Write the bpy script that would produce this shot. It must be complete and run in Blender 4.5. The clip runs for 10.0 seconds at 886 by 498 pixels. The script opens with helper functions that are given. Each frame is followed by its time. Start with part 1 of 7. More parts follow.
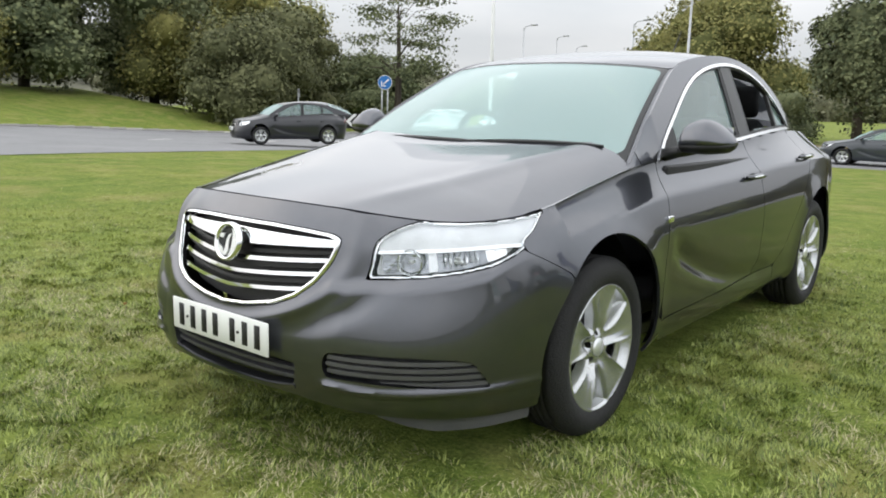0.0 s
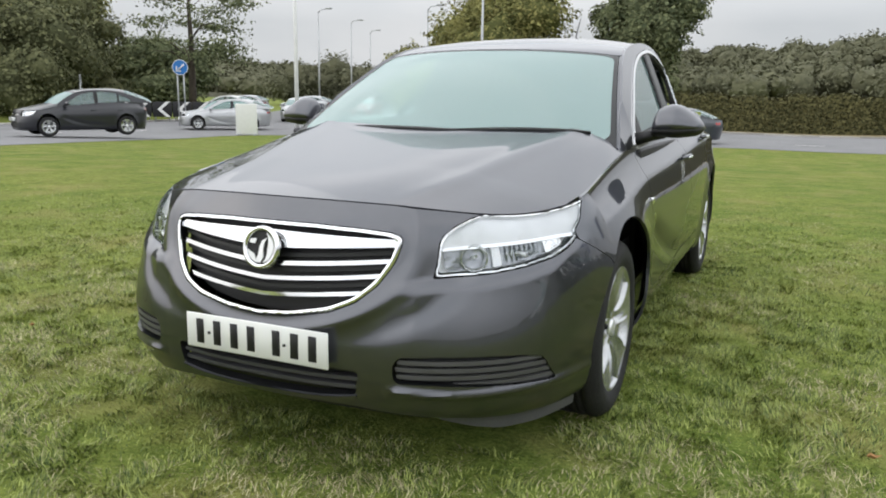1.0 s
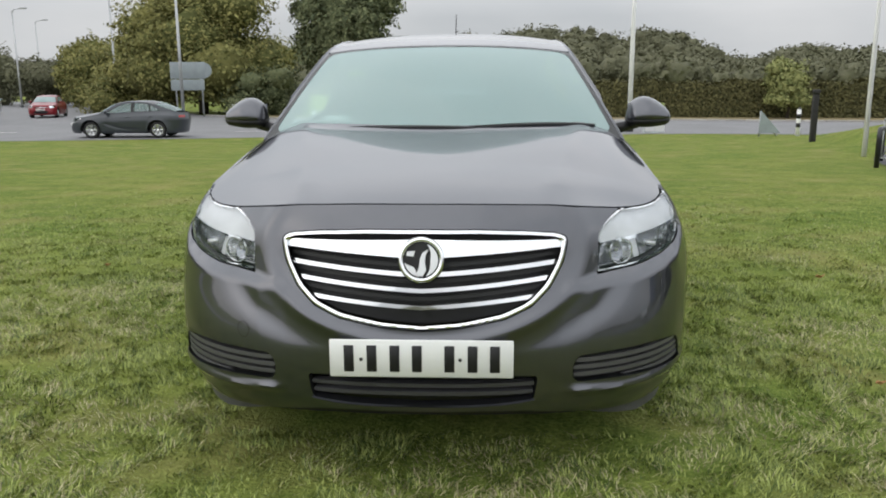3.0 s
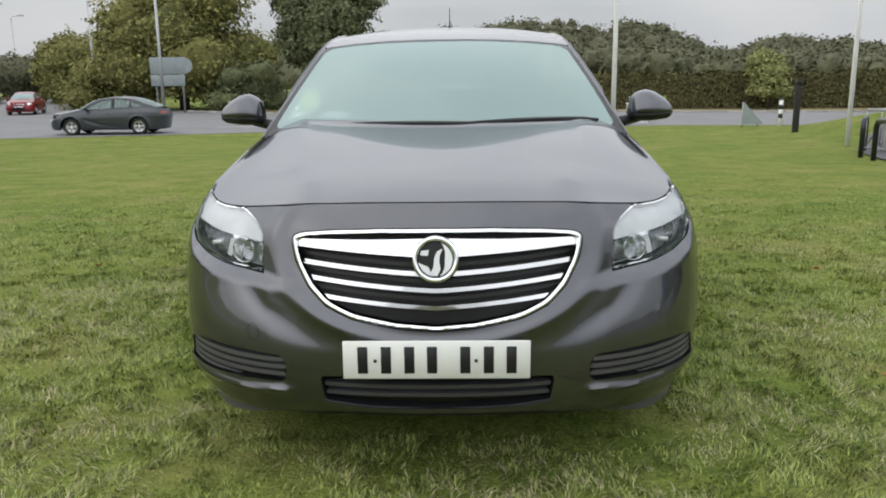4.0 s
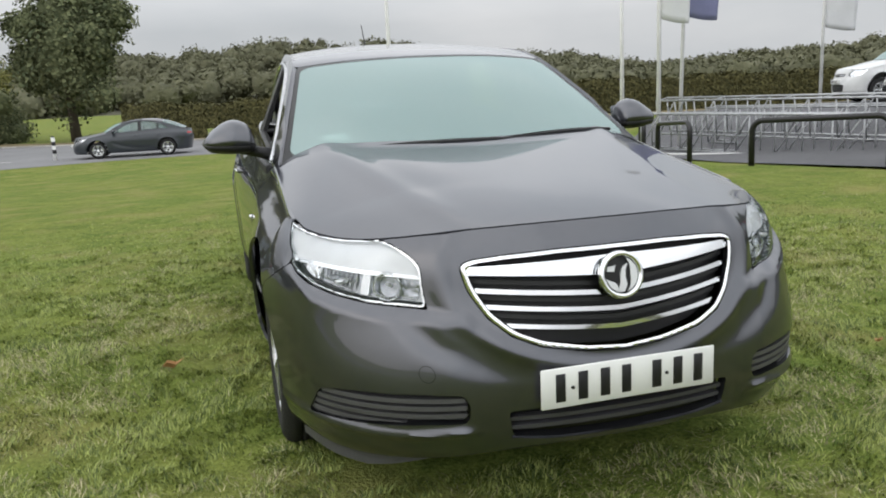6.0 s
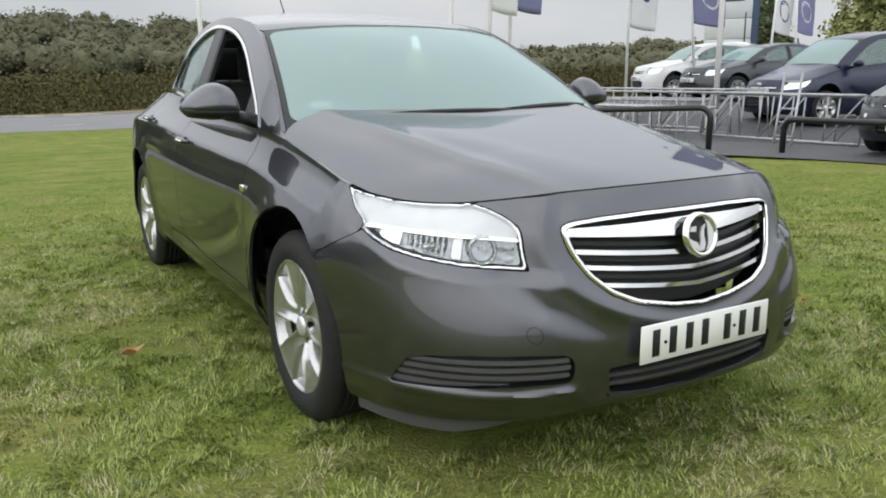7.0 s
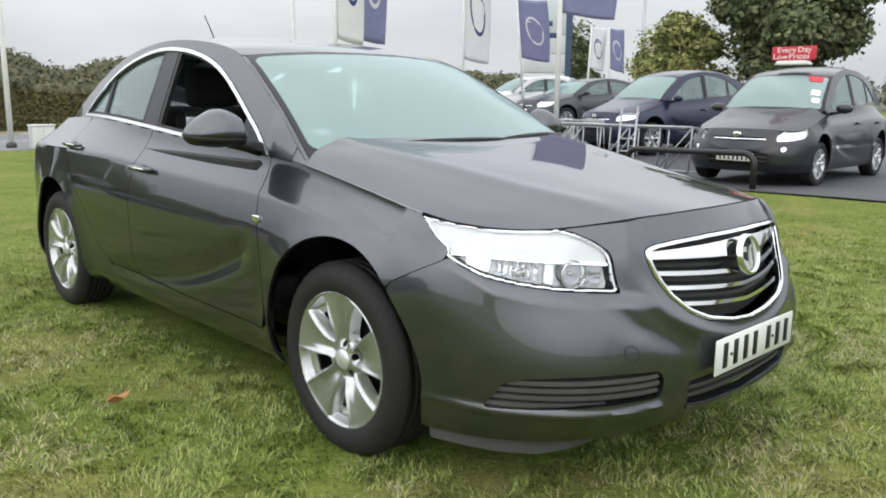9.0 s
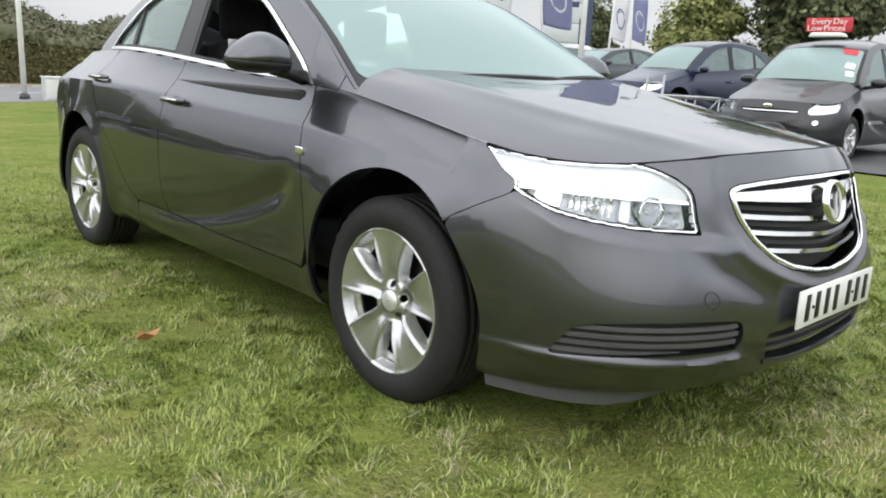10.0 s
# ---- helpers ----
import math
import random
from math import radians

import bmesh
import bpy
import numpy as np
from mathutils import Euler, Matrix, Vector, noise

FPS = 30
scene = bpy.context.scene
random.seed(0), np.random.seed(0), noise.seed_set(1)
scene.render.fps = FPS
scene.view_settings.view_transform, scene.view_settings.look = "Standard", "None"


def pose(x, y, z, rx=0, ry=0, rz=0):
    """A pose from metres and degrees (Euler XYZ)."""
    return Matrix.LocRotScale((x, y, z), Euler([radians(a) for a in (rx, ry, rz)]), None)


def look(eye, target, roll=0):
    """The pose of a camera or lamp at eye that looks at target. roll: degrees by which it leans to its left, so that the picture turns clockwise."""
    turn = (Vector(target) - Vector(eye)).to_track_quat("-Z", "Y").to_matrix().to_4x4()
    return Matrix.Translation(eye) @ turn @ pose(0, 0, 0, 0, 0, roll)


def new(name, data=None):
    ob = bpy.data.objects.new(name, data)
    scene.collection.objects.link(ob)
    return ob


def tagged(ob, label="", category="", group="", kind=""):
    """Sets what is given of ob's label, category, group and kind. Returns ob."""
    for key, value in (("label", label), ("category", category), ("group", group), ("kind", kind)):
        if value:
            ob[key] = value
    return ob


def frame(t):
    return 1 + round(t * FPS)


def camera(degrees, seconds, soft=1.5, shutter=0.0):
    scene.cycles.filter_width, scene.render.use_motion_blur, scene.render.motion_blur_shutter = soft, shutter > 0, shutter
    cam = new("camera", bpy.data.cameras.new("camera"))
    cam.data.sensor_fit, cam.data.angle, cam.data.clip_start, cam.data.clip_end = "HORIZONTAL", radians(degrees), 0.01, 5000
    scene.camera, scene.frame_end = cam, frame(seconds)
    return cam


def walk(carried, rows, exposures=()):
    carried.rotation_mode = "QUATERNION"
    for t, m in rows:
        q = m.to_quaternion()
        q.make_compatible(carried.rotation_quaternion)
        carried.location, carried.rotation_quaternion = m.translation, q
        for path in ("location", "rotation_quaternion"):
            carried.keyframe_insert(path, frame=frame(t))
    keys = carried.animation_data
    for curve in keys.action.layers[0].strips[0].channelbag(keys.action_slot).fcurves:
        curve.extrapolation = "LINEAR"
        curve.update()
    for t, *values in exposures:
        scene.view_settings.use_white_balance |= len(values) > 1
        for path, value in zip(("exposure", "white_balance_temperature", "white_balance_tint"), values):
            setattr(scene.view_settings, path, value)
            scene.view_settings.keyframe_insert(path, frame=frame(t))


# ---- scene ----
cam = camera(58.5, 10.0, soft=1.9)
PATH = [
    (0, (2.159, -1.501, 1.177), (0.920, 0.026, 0.814), 1.4),
    (0.5, (1.832, -1.667, 1.176), (0.796, -0.003, 0.783), 2.4),
    (1, (1.454, -1.853, 1.179), (0.645, -0.067, 0.788), 0.8),
    (1.5, (1.033, -2.050, 1.210), (0.457, -0.176, 0.814), 0.1),
    (2, (0.681, -2.113, 1.189), (0.261, -0.200, 0.791), -0.6),
    (2.5, (0.403, -2.189, 1.225), (0.193, -0.247, 0.792), 0.2),
    (2.7, (0.264, -2.165, 1.194), (0.126, -0.212, 0.788), 0.3),
    (4, (0.073, -2.085, 1.201), (0.025, -0.130, 0.779), -0.7),
    (4.5, (0.055, -2.083, 1.233), (0.019, -0.140, 0.760), -0.0),
    (5, (-0.104, -2.067, 1.200), (-0.042, -0.117, 0.763), 2.5),
    (5.5, (-0.517, -1.974, 1.207), (-0.216, -0.055, 0.731), 2.9),
    (5.7, (-0.718, -1.917, 1.234), (-0.350, 0.005, 0.820), -0.1),
    (6.8, (-1.649, -1.562, 1.167), (-0.707, 0.151, 0.744), -1.5),
    (7, (-1.752, -1.502, 1.174), (-0.768, 0.184, 0.736), -0.5),
    (7.5, (-2.075, -1.347, 1.180), (-0.874, 0.209, 0.810), -1.2),
    (8, (-2.234, -1.155, 1.158), (-0.938, 0.330, 0.815), -1.9),
    (8.5, (-2.342, -1.079, 1.177), (-1.008, 0.366, 0.812), -0.5),
    (9, (-2.378, -1.063, 1.180), (-1.021, 0.359, 0.809), 0.6),
    (9.5, (-2.370, -1.042, 1.145), (-1.009, 0.374, 0.771), 1.5),
    (10, (-2.391, -0.854, 1.041), (-1.057, 0.567, 0.597), 2.6),
]
walk(cam, [(t, look(eye, target, roll)) for t, eye, target, roll in PATH], [(0, 0.33), (1.2, 0.14), (2.5, 0.02), (5.5, 0.0), (7.0, 0.10), (9.0, 0.26), (10, 0.37)])

# ---- light: an overcast sky ----
world = bpy.data.worlds.new("sky")
scene.world = world
world.use_nodes = True
wn, wl = world.node_tree.nodes, world.node_tree.links
sky = wn.new("ShaderNodeTexSky")
sky.sky_type, sky.sun_disc = "NISHITA", False
sky.sun_elevation, sky.sun_rotation = radians(37), radians(253)
sky.air_density, sky.dust_density, sky.ozone_density = 1.0, 4.0, 1.0
# cloud: a grey-white sheet with soft darker masses, brighter overhead
co = wn.new("ShaderNodeTexCoord")
sep = wn.new("ShaderNodeSeparateXYZ")
wl.new(co.outputs["Generated"], sep.inputs[0])
cloud = wn.new("ShaderNodeTexNoise")
cloud.inputs["Scale"].default_value, cloud.inputs["Detail"].default_value = 2.2, 7
flat = wn.new("ShaderNodeMapping")
flat.inputs["Scale"].default_value = (1, 1, 3.0)
wl.new(co.outputs["Generated"], flat.inputs[0])
wl.new(flat.outputs[0], cloud.inputs["Vector"])
ramp = wn.new("ShaderNodeValToRGB")
ramp.color_ramp.elements[0].position, ramp.color_ramp.elements[1].position = 0.35, 0.72
ramp.color_ramp.elements[0].color, ramp.color_ramp.elements[1].color = (0.71, 0.745, 0.78, 1), (0.98, 0.985, 1.0, 1)
wl.new(cloud.outputs["Fac"], ramp.inputs["Fac"])
scale = wn.new("ShaderNodeVectorMath")
scale.operation = "SCALE"
scale.inputs["Scale"].default_value = 10.0
wl.new(ramp.outputs["Color"], scale.inputs[0])
# an overcast sky is brighter overhead than at the skyline
lift_up = wn.new("ShaderNodeMapRange")
lift_up.inputs["From Min"].default_value, lift_up.inputs["From Max"].default_value = 0.08, 0.38
lift_up.inputs["To Min"].default_value, lift_up.inputs["To Max"].default_value = 6.4, 14.5
wl.new(sep.outputs["Z"], lift_up.inputs["Value"])
wl.new(lift_up.outputs[0], scale.inputs["Scale"])
veil = wn.new("ShaderNodeMix")
veil.data_type = "RGBA"
veil.inputs[0].default_value = 0.92
wl.new(sky.outputs["Color"], veil.inputs[6])
wl.new(scale.outputs[0], veil.inputs[7])
wl.new(veil.outputs[2], wn["Background"].inputs["Color"])
wn["Background"].inputs["Strength"].default_value = 0.12
sun_data = bpy.data.lights.new("sun", "SUN")
sun_data.energy, sun_data.angle, sun_data.color = 0.7, radians(120), (1.0, 0.97, 0.93)
sun = new("sun", sun_data)
sun.matrix_basis = look((0, 0, 30), (38, 12, 0))
scene.view_settings.exposure = 0.0

# ---- tools ----
def material(name, colour, rough=0.6, metal=0.0, vary=0.15, scale=6.0, bump=0.0, bump_scale=60.0, coat=0.0, spec=0.5, per="", second=None, detail=6.0):
    """A Principled material whose colour wanders at two scales; per: 'object' or 'island' varies it from piece to piece."""
    m = bpy.data.materials.new(name)
    m.use_nodes = True
    nt = m.node_tree
    N, L = nt.nodes, nt.links
    b = N["Principled BSDF"]
    b.inputs["Roughness"].default_value, b.inputs["Metallic"].default_value = rough, metal
    b.inputs["Coat Weight"].default_value, b.inputs["Coat Roughness"].default_value = coat, 0.02
    b.inputs["Coat IOR"].default_value = 1.5
    b.inputs["Specular IOR Level"].default_value = spec
    c = N.new("ShaderNodeTexCoord")
    n1, n2 = N.new("ShaderNodeTexNoise"), N.new("ShaderNodeTexNoise")
    for n, s in ((n1, scale), (n2, scale * 9.3)):
        n.inputs["Scale"].default_value, n.inputs["Detail"].default_value = s, detail
        L.new(c.outputs["Object"], n.inputs["Vector"])
    mix = N.new("ShaderNodeMix")
    mix.data_type = "FLOAT"
    mix.inputs[0].default_value = 0.4
    L.new(n1.outputs["Fac"], mix.inputs[2]), L.new(n2.outputs["Fac"], mix.inputs[3])
    last = mix.outputs[0]
    if per:
        r = N.new("ShaderNodeObjectInfo" if per == "object" else "ShaderNodeNewGeometry")
        mm = N.new("ShaderNodeMix")
        mm.data_type = "FLOAT"
        mm.inputs[0].default_value = 0.5
        L.new(last, mm.inputs[2]), L.new(r.outputs["Random" if per == "object" else "Random Per Island"], mm.inputs[3])
        last = mm.outputs[0]
    ramp = N.new("ShaderNodeValToRGB")
    dark = [v * (1 - vary) for v in colour]
    light = second or [min(1, v * (1 + vary)) for v in colour]
    ramp.color_ramp.elements[0].position, ramp.color_ramp.elements[1].position = 0.3, 0.7
    ramp.color_ramp.elements[0].color, ramp.color_ramp.elements[1].color = (*dark, 1), (*light, 1)
    L.new(last, ramp.inputs["Fac"]), L.new(ramp.outputs["Color"], b.inputs["Base Color"])
    if bump:
        n3, bp = N.new("ShaderNodeTexNoise"), N.new("ShaderNodeBump")
        n3.inputs["Scale"].default_value, n3.inputs["Detail"].default_value = bump_scale, 8
        bp.inputs["Strength"].default_value, bp.inputs["Distance"].default_value = bump, 0.02
        L.new(c.outputs["Object"], n3.inputs["Vector"]), L.new(n3.outputs["Fac"], bp.inputs["Height"]), L.new(bp.outputs["Normal"], b.inputs["Normal"])
    return m


def glass(name, tint, rough=0.0, haze=0.0, ior=1.55):
    """Thin glass: a tinted clear pane with a mirror's gloss by Fresnel; haze: share of a pale diffuse layer that paints
    in reflected sky.
    """
    m = bpy.data.materials.new(name)
    m.use_nodes = True
    N, L = m.node_tree.nodes, m.node_tree.links
    N.remove(N["Principled BSDF"])
    clear, gloss, mix, fres = N.new("ShaderNodeBsdfTransparent"), N.new("ShaderNodeBsdfGlossy"), N.new("ShaderNodeMixShader"), N.new("ShaderNodeFresnel")
    clear.inputs["Color"].default_value = (*tint, 1)
    gloss.inputs["Roughness"].default_value = rough
    fres.inputs["IOR"].default_value = ior
    L.new(fres.outputs[0], mix.inputs[0]), L.new(clear.outputs[0], mix.inputs[1]), L.new(gloss.outputs[0], mix.inputs[2])
    out = mix
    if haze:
        sky_sheen, mix2 = N.new("ShaderNodeBsdfDiffuse"), N.new("ShaderNodeMixShader")
        # pale blue-green diffuse colour standing in for the sky's reflection
        sky_sheen.inputs["Color"].default_value = (0.62, 0.88, 0.86, 1)
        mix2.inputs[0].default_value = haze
        L.new(mix.outputs[0], mix2.inputs[1]), L.new(sky_sheen.outputs[0], mix2.inputs[2])
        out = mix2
    L.new(out.outputs[0], N["Material Output"].inputs[0])
    return m


def mesh_of(verts, faces, name="mesh", smooth=True, fix=False):
    me = bpy.data.meshes.new(name)
    me.from_pydata([tuple(map(float, v)) for v in verts], [], faces)
    me.validate()
    if fix:
        bm = bmesh.new()
        bm.from_mesh(me)
        bmesh.ops.remove_doubles(bm, verts=bm.verts, dist=1e-5)
        bmesh.ops.recalc_face_normals(bm, faces=bm.faces)
        bm.to_mesh(me)
        bm.free()
    if smooth:
        me.polygons.foreach_set("use_smooth", [True] * len(me.polygons))
    return me


def part(name, shape, material, parent=None, label="", at=None):
    """Links one mesh (a bmesh or a mesh) as an object under a thing or a part. Shapes are given in the world, unless at is given."""
    if isinstance(shape, bmesh.types.BMesh):
        me = bpy.data.meshes.new(name)
        shape.to_mesh(me)
        shape.free()
    else:
        me = shape
    if material and not me.materials:
        me.materials.append(material)
    ob = new(name, me)
    if parent:
        ob.parent = parent
        if at is None:
            ob.matrix_parent_inverse = world_of(parent).inverted()
    if at is not None:
        ob.matrix_basis = at
    if label:
        ob["label"] = label
    return ob


def world_of(ob):
    m = ob.matrix_parent_inverse @ ob.matrix_basis if ob.parent else ob.matrix_basis.copy()
    return world_of(ob.parent) @ m if ob.parent else m


def thing(name, at, label, category, group="", kind=""):
    ob = new(name)
    ob.matrix_basis = at if isinstance(at, Matrix) else Matrix.Translation(at)
    return tagged(ob, label, category, group, kind)


def box(x0, x1, y0, y1, z0, z1, bevel=0.0, seg=2):
    bm = bmesh.new()
    bmesh.ops.create_cube(bm, size=1)
    for v in bm.verts:
        v.co = (x0 + (v.co.x + 0.5) * (x1 - x0), y0 + (v.co.y + 0.5) * (y1 - y0), z0 + (v.co.z + 0.5) * (z1 - z0))
    if bevel:
        bmesh.ops.bevel(bm, geom=bm.edges[:], offset=bevel, segments=seg, affect="EDGES", profile=0.6)
        for f in bm.faces:
            f.smooth = True
    return bm


def tube(points, radius, sides=10, closed=False, caps=True, bm=None):
    """A round bar along a line of points; radius: one or one for each point."""
    bm = bm or bmesh.new()
    pts = [Vector(p) for p in points]
    n = len(pts)
    rs = [radius] * n if isinstance(radius, (int, float)) else radius
    rings, side = [], None
    for i, p in enumerate(pts):
        a, b = (pts[i - 1] if i or closed else p), (pts[(i + 1) % n] if i < n - 1 or closed else p)
        t = (b - a).normalized()
        if side is None:
            side = t.orthogonal().normalized()
        side = (side - t * side.dot(t)).normalized()
        up = t.cross(side)
        rings.append([bm.verts.new(p + rs[i] * (math.cos(2 * math.pi * j / sides) * side + math.sin(2 * math.pi * j / sides) * up)) for j in range(sides)])
    for i in range(n if closed else n - 1):
        r, q = rings[i], rings[(i + 1) % n]
        for j in range(sides):
            f = bm.faces.new((r[j], r[(j + 1) % sides], q[(j + 1) % sides], q[j]))
            f.smooth = True
    if caps and not closed:
        bm.faces.new(rings[0][::-1]), bm.faces.new(rings[-1])
    return bm


def join(*bms):
    """Several bmeshes as one."""
    out = bmesh.new()
    for b in bms:
        me = bpy.data.meshes.new("tmp")
        b.to_mesh(me)
        b.free()
        out.from_mesh(me)
        bpy.data.meshes.remove(me)
    return out


def turned(profile, sides=48, closed=False):
    """A body of revolution round the x axis; profile: (x, radius) pairs."""
    bm = bmesh.new()
    rings = [[bm.verts.new((x, r * math.cos(2 * math.pi * j / sides), r * math.sin(2 * math.pi * j / sides))) for j in range(sides)] for x, r in profile]
    for a, b in zip(rings, rings[1:]):
        for j in range(sides):
            f = bm.faces.new((a[j], a[(j + 1) % sides], b[(j + 1) % sides], b[j]))
            f.smooth = True
    return bm


def polygon_distance(poly, p):
    """Signed distance (negative inside) of points p, shape (..., 2), from a closed polygon."""
    a = np.asarray(poly, float)
    b = np.roll(a, -1, 0)
    p = np.asarray(p, float)
    q = p.reshape(-1, 2)
    best = np.full(len(q), 1e9)
    inside = np.zeros(len(q), bool)
    for (ax, ay), (bx, by) in zip(a, b):
        ex, ey = bx - ax, by - ay
        t = np.clip(((q[:, 0] - ax) * ex + (q[:, 1] - ay) * ey) / max(ex * ex + ey * ey, 1e-12), 0, 1)
        best = np.minimum(best, np.hypot(q[:, 0] - ax - t * ex, q[:, 1] - ay - t * ey))
        cross = (ay > q[:, 1]) != (by > q[:, 1])
        with np.errstate(divide="ignore", invalid="ignore"):
            inside ^= cross & (q[:, 0] < (bx - ax) * (q[:, 1] - ay) / (by - ay) + ax)
    return np.where(inside, -best, best).reshape(p.shape[:-1])


def soften(pts, step=0.03, rounds=2):
    """A closed outline with its corners rounded off."""
    out = []
    for (ax, ay), (bx, by) in zip(pts, list(pts[1:]) + [pts[0]]):
        n = max(1, int(math.hypot(bx - ax, by - ay) / step))
        out += [(ax + (bx - ax) * i / n, ay + (by - ay) * i / n) for i in range(n)]
    p = np.array(out)
    for _ in range(rounds):
        q = np.roll(p, -1, 0)
        p = np.stack([0.75 * p + 0.25 * q, 0.25 * p + 0.75 * q], 1).reshape(-1, 2)
    return p


def trimmed(surface, distance, u0, u1, v0, v1, cell, edge=0.0, both=False, flip=False, inward=None, key=None):
    """A sheet of surface(u, v) kept where distance(u, v) < 0, its edge cut clean and turned in by edge metres.
    both: mirrored in x as well, as one sheet. flip: the other side of the car."""
    if key in CUTS:
        pts, faces, rim = CUTS[key]
        return dressed(surface, pts, [list(f) for f in faces], rim, edge, both, flip, inward)
    nu, nv = max(2, int(round((u1 - u0) / cell))) + 1, max(2, int(round((v1 - v0) / cell))) + 1
    us, vs = np.linspace(u0, u1, nu), np.linspace(v0, v1, nv)
    uu, vv = np.meshgrid(us, vs, indexing="ij")
    d = distance(uu, vv)
    d = np.where(np.abs(d) < 1e-7, 1e-7, d)
    pts, faces, rim, keys = [], [], [], {}

    def vert(key, u, v):
        if key not in keys:
            keys[key] = len(pts)
            pts.append((u, v))
        return keys[key]
    live = (np.minimum.reduce([d[:-1, :-1], d[1:, :-1], d[1:, 1:], d[:-1, 1:]]) < 0)
    for i, j in zip(*np.nonzero(live)):
        ring = ((i, j), (i + 1, j), (i + 1, j + 1), (i, j + 1))
        ids, cut = [], []
        for a, b in zip(ring, ring[1:] + ring[:1]):
            da, db = d[a], d[b]
            if da < 0:
                ids.append(vert(a, us[a[0]], vs[a[1]]))
            if (da < 0) != (db < 0):
                lo, hi = (a, b) if a < b else (b, a)
                t = d[lo] / (d[lo] - d[hi])
                k = vert((lo, hi), us[lo[0]] + t * (us[hi[0]] - us[lo[0]]), vs[lo[1]] + t * (vs[hi[1]] - vs[lo[1]]))
                ids.append(k)
                cut.append(k)
        if len(ids) >= 3:
            faces.append(ids)
            if len(cut) == 2:
                rim.append(cut)
    pts = np.array(pts)
    if not len(pts):
        return mesh_of([], [])
    if key:
        CUTS[key] = (pts, [tuple(f) for f in faces], rim)
    return dressed(surface, pts, faces, rim, edge, both, flip, inward)


CUTS = {}


def dressed(surface, pts, faces, rim, edge, both, flip, inward):
    """The cut pattern laid on the surface, with its turned-in edge."""
    co = surface(pts[:, 0], pts[:, 1])
    e = 1e-3
    if edge:
        nrm = np.cross(surface(pts[:, 0] + e, pts[:, 1]) - co, surface(pts[:, 0], pts[:, 1] + e) - co)
        nrm /= np.linalg.norm(nrm, axis=1)[:, None] + 1e-12
        c0 = np.array(inward if inward is not None else (0.0, 2.4, 0.55))
        sgn = np.sign(((c0 - co) * nrm).sum(1).mean())
        deep, made = {}, []
        for a, b in rim:
            for k in (a, b):
                if k not in deep:
                    deep[k] = len(co) + len(made)
                    made.append(co[k] + sgn * edge * nrm[k])
            faces.append([a, b, deep[b], deep[a]])
        if made:
            co = np.concatenate([co, np.array(made)])
    if both:
        n = len(co)
        faces = faces + [[k + n for k in f[::-1]] for f in faces]
        co = np.concatenate([co, co * np.array((-1, 1, 1))])
    elif flip:
        co = co * np.array((-1, 1, 1))
        faces = [f[::-1] for f in faces]
    me = mesh_of(co, faces, fix=both)
    if not both:
        bm = bmesh.new()
        bm.from_mesh(me)
        bmesh.ops.recalc_face_normals(bm, faces=bm.faces)
        bm.to_mesh(me)
        bm.free()
    try_sharp(me)
    return me


def largest(me):
    """Keeps the largest connected piece of a mesh."""
    bm = bmesh.new()
    bm.from_mesh(me)
    bmesh.ops.remove_doubles(bm, verts=bm.verts, dist=1e-5)
    seen, groups = set(), []
    for v in bm.verts:
        if v in seen:
            continue
        stack, group = [v], []
        seen.add(v)
        while stack:
            w = stack.pop()
            group.append(w)
            for e in w.link_edges:
                o = e.other_vert(w)
                if o not in seen:
                    seen.add(o)
                    stack.append(o)
        groups.append(group)
    if len(groups) > 1:
        groups.sort(key=len)
        bmesh.ops.delete(bm, geom=[v for g in groups[:-1] for v in g], context="VERTS")
    bm.to_mesh(me)
    bm.free()
    return me


def try_sharp(me, angle=35):
    """Marks edges between steep faces as sharp, so that smooth shading stops there."""
    bm = bmesh.new()
    bm.from_mesh(me)
    lim = radians(angle)
    for e in bm.edges:
        e.smooth = len(e.link_faces) != 2 or e.calc_face_angle(0) < lim
    bm.to_mesh(me)
    bm.free()


# ---- the saloon car's skin as smooth surfaces (half car, x >= 0; y runs backwards from the nose) ----
def spline(xs, ys):
    """A smooth curve through a few points: a natural cubic, straight beyond the ends."""
    xs, ys = np.array(xs, float), np.array(ys, float)
    n = len(xs)
    h, d = np.diff(xs), np.diff(ys) / np.diff(xs)
    a, b = np.zeros((n, n)), np.zeros(n)
    a[0, 0] = a[-1, -1] = 1
    for i in range(1, n - 1):
        a[i, i - 1:i + 2] = h[i - 1], 2 * (h[i - 1] + h[i]), h[i]
        b[i] = 6 * (d[i] - d[i - 1])
    m = np.linalg.solve(a, b)

    def at(x):
        x = np.asarray(x, float)
        i = np.clip(np.searchsorted(xs, x) - 1, 0, n - 2)
        e = np.clip(x, xs[0], xs[-1])
        p, q = xs[i + 1] - e, e - xs[i]
        v = (m[i] * p ** 3 + m[i + 1] * q ** 3) / (6 * h[i]) + (ys[i] / h[i] - m[i] * h[i] / 6) * p + (ys[i + 1] / h[i] - m[i + 1] * h[i] / 6) * q
        s0, s1 = d[0] - h[0] * m[1] / 6, d[-1] + h[-1] * m[-2] / 6
        return v + np.where(x < xs[0], (x - xs[0]) * s0, 0) + np.where(x > xs[-1], (x - xs[-1]) * s1, 0)
    table_x = np.linspace(xs[0] - 1, xs[-1] + 1, 4001)
    table_y = at(table_x)
    return lambda x: np.interp(x, table_x, table_y)


NOSE, TAIL, BACK = 0.75, 4.02, 4.74          # where the flank begins and ends, and the rearmost point
AXLES, HUB = (1.02, 3.69), 0.314
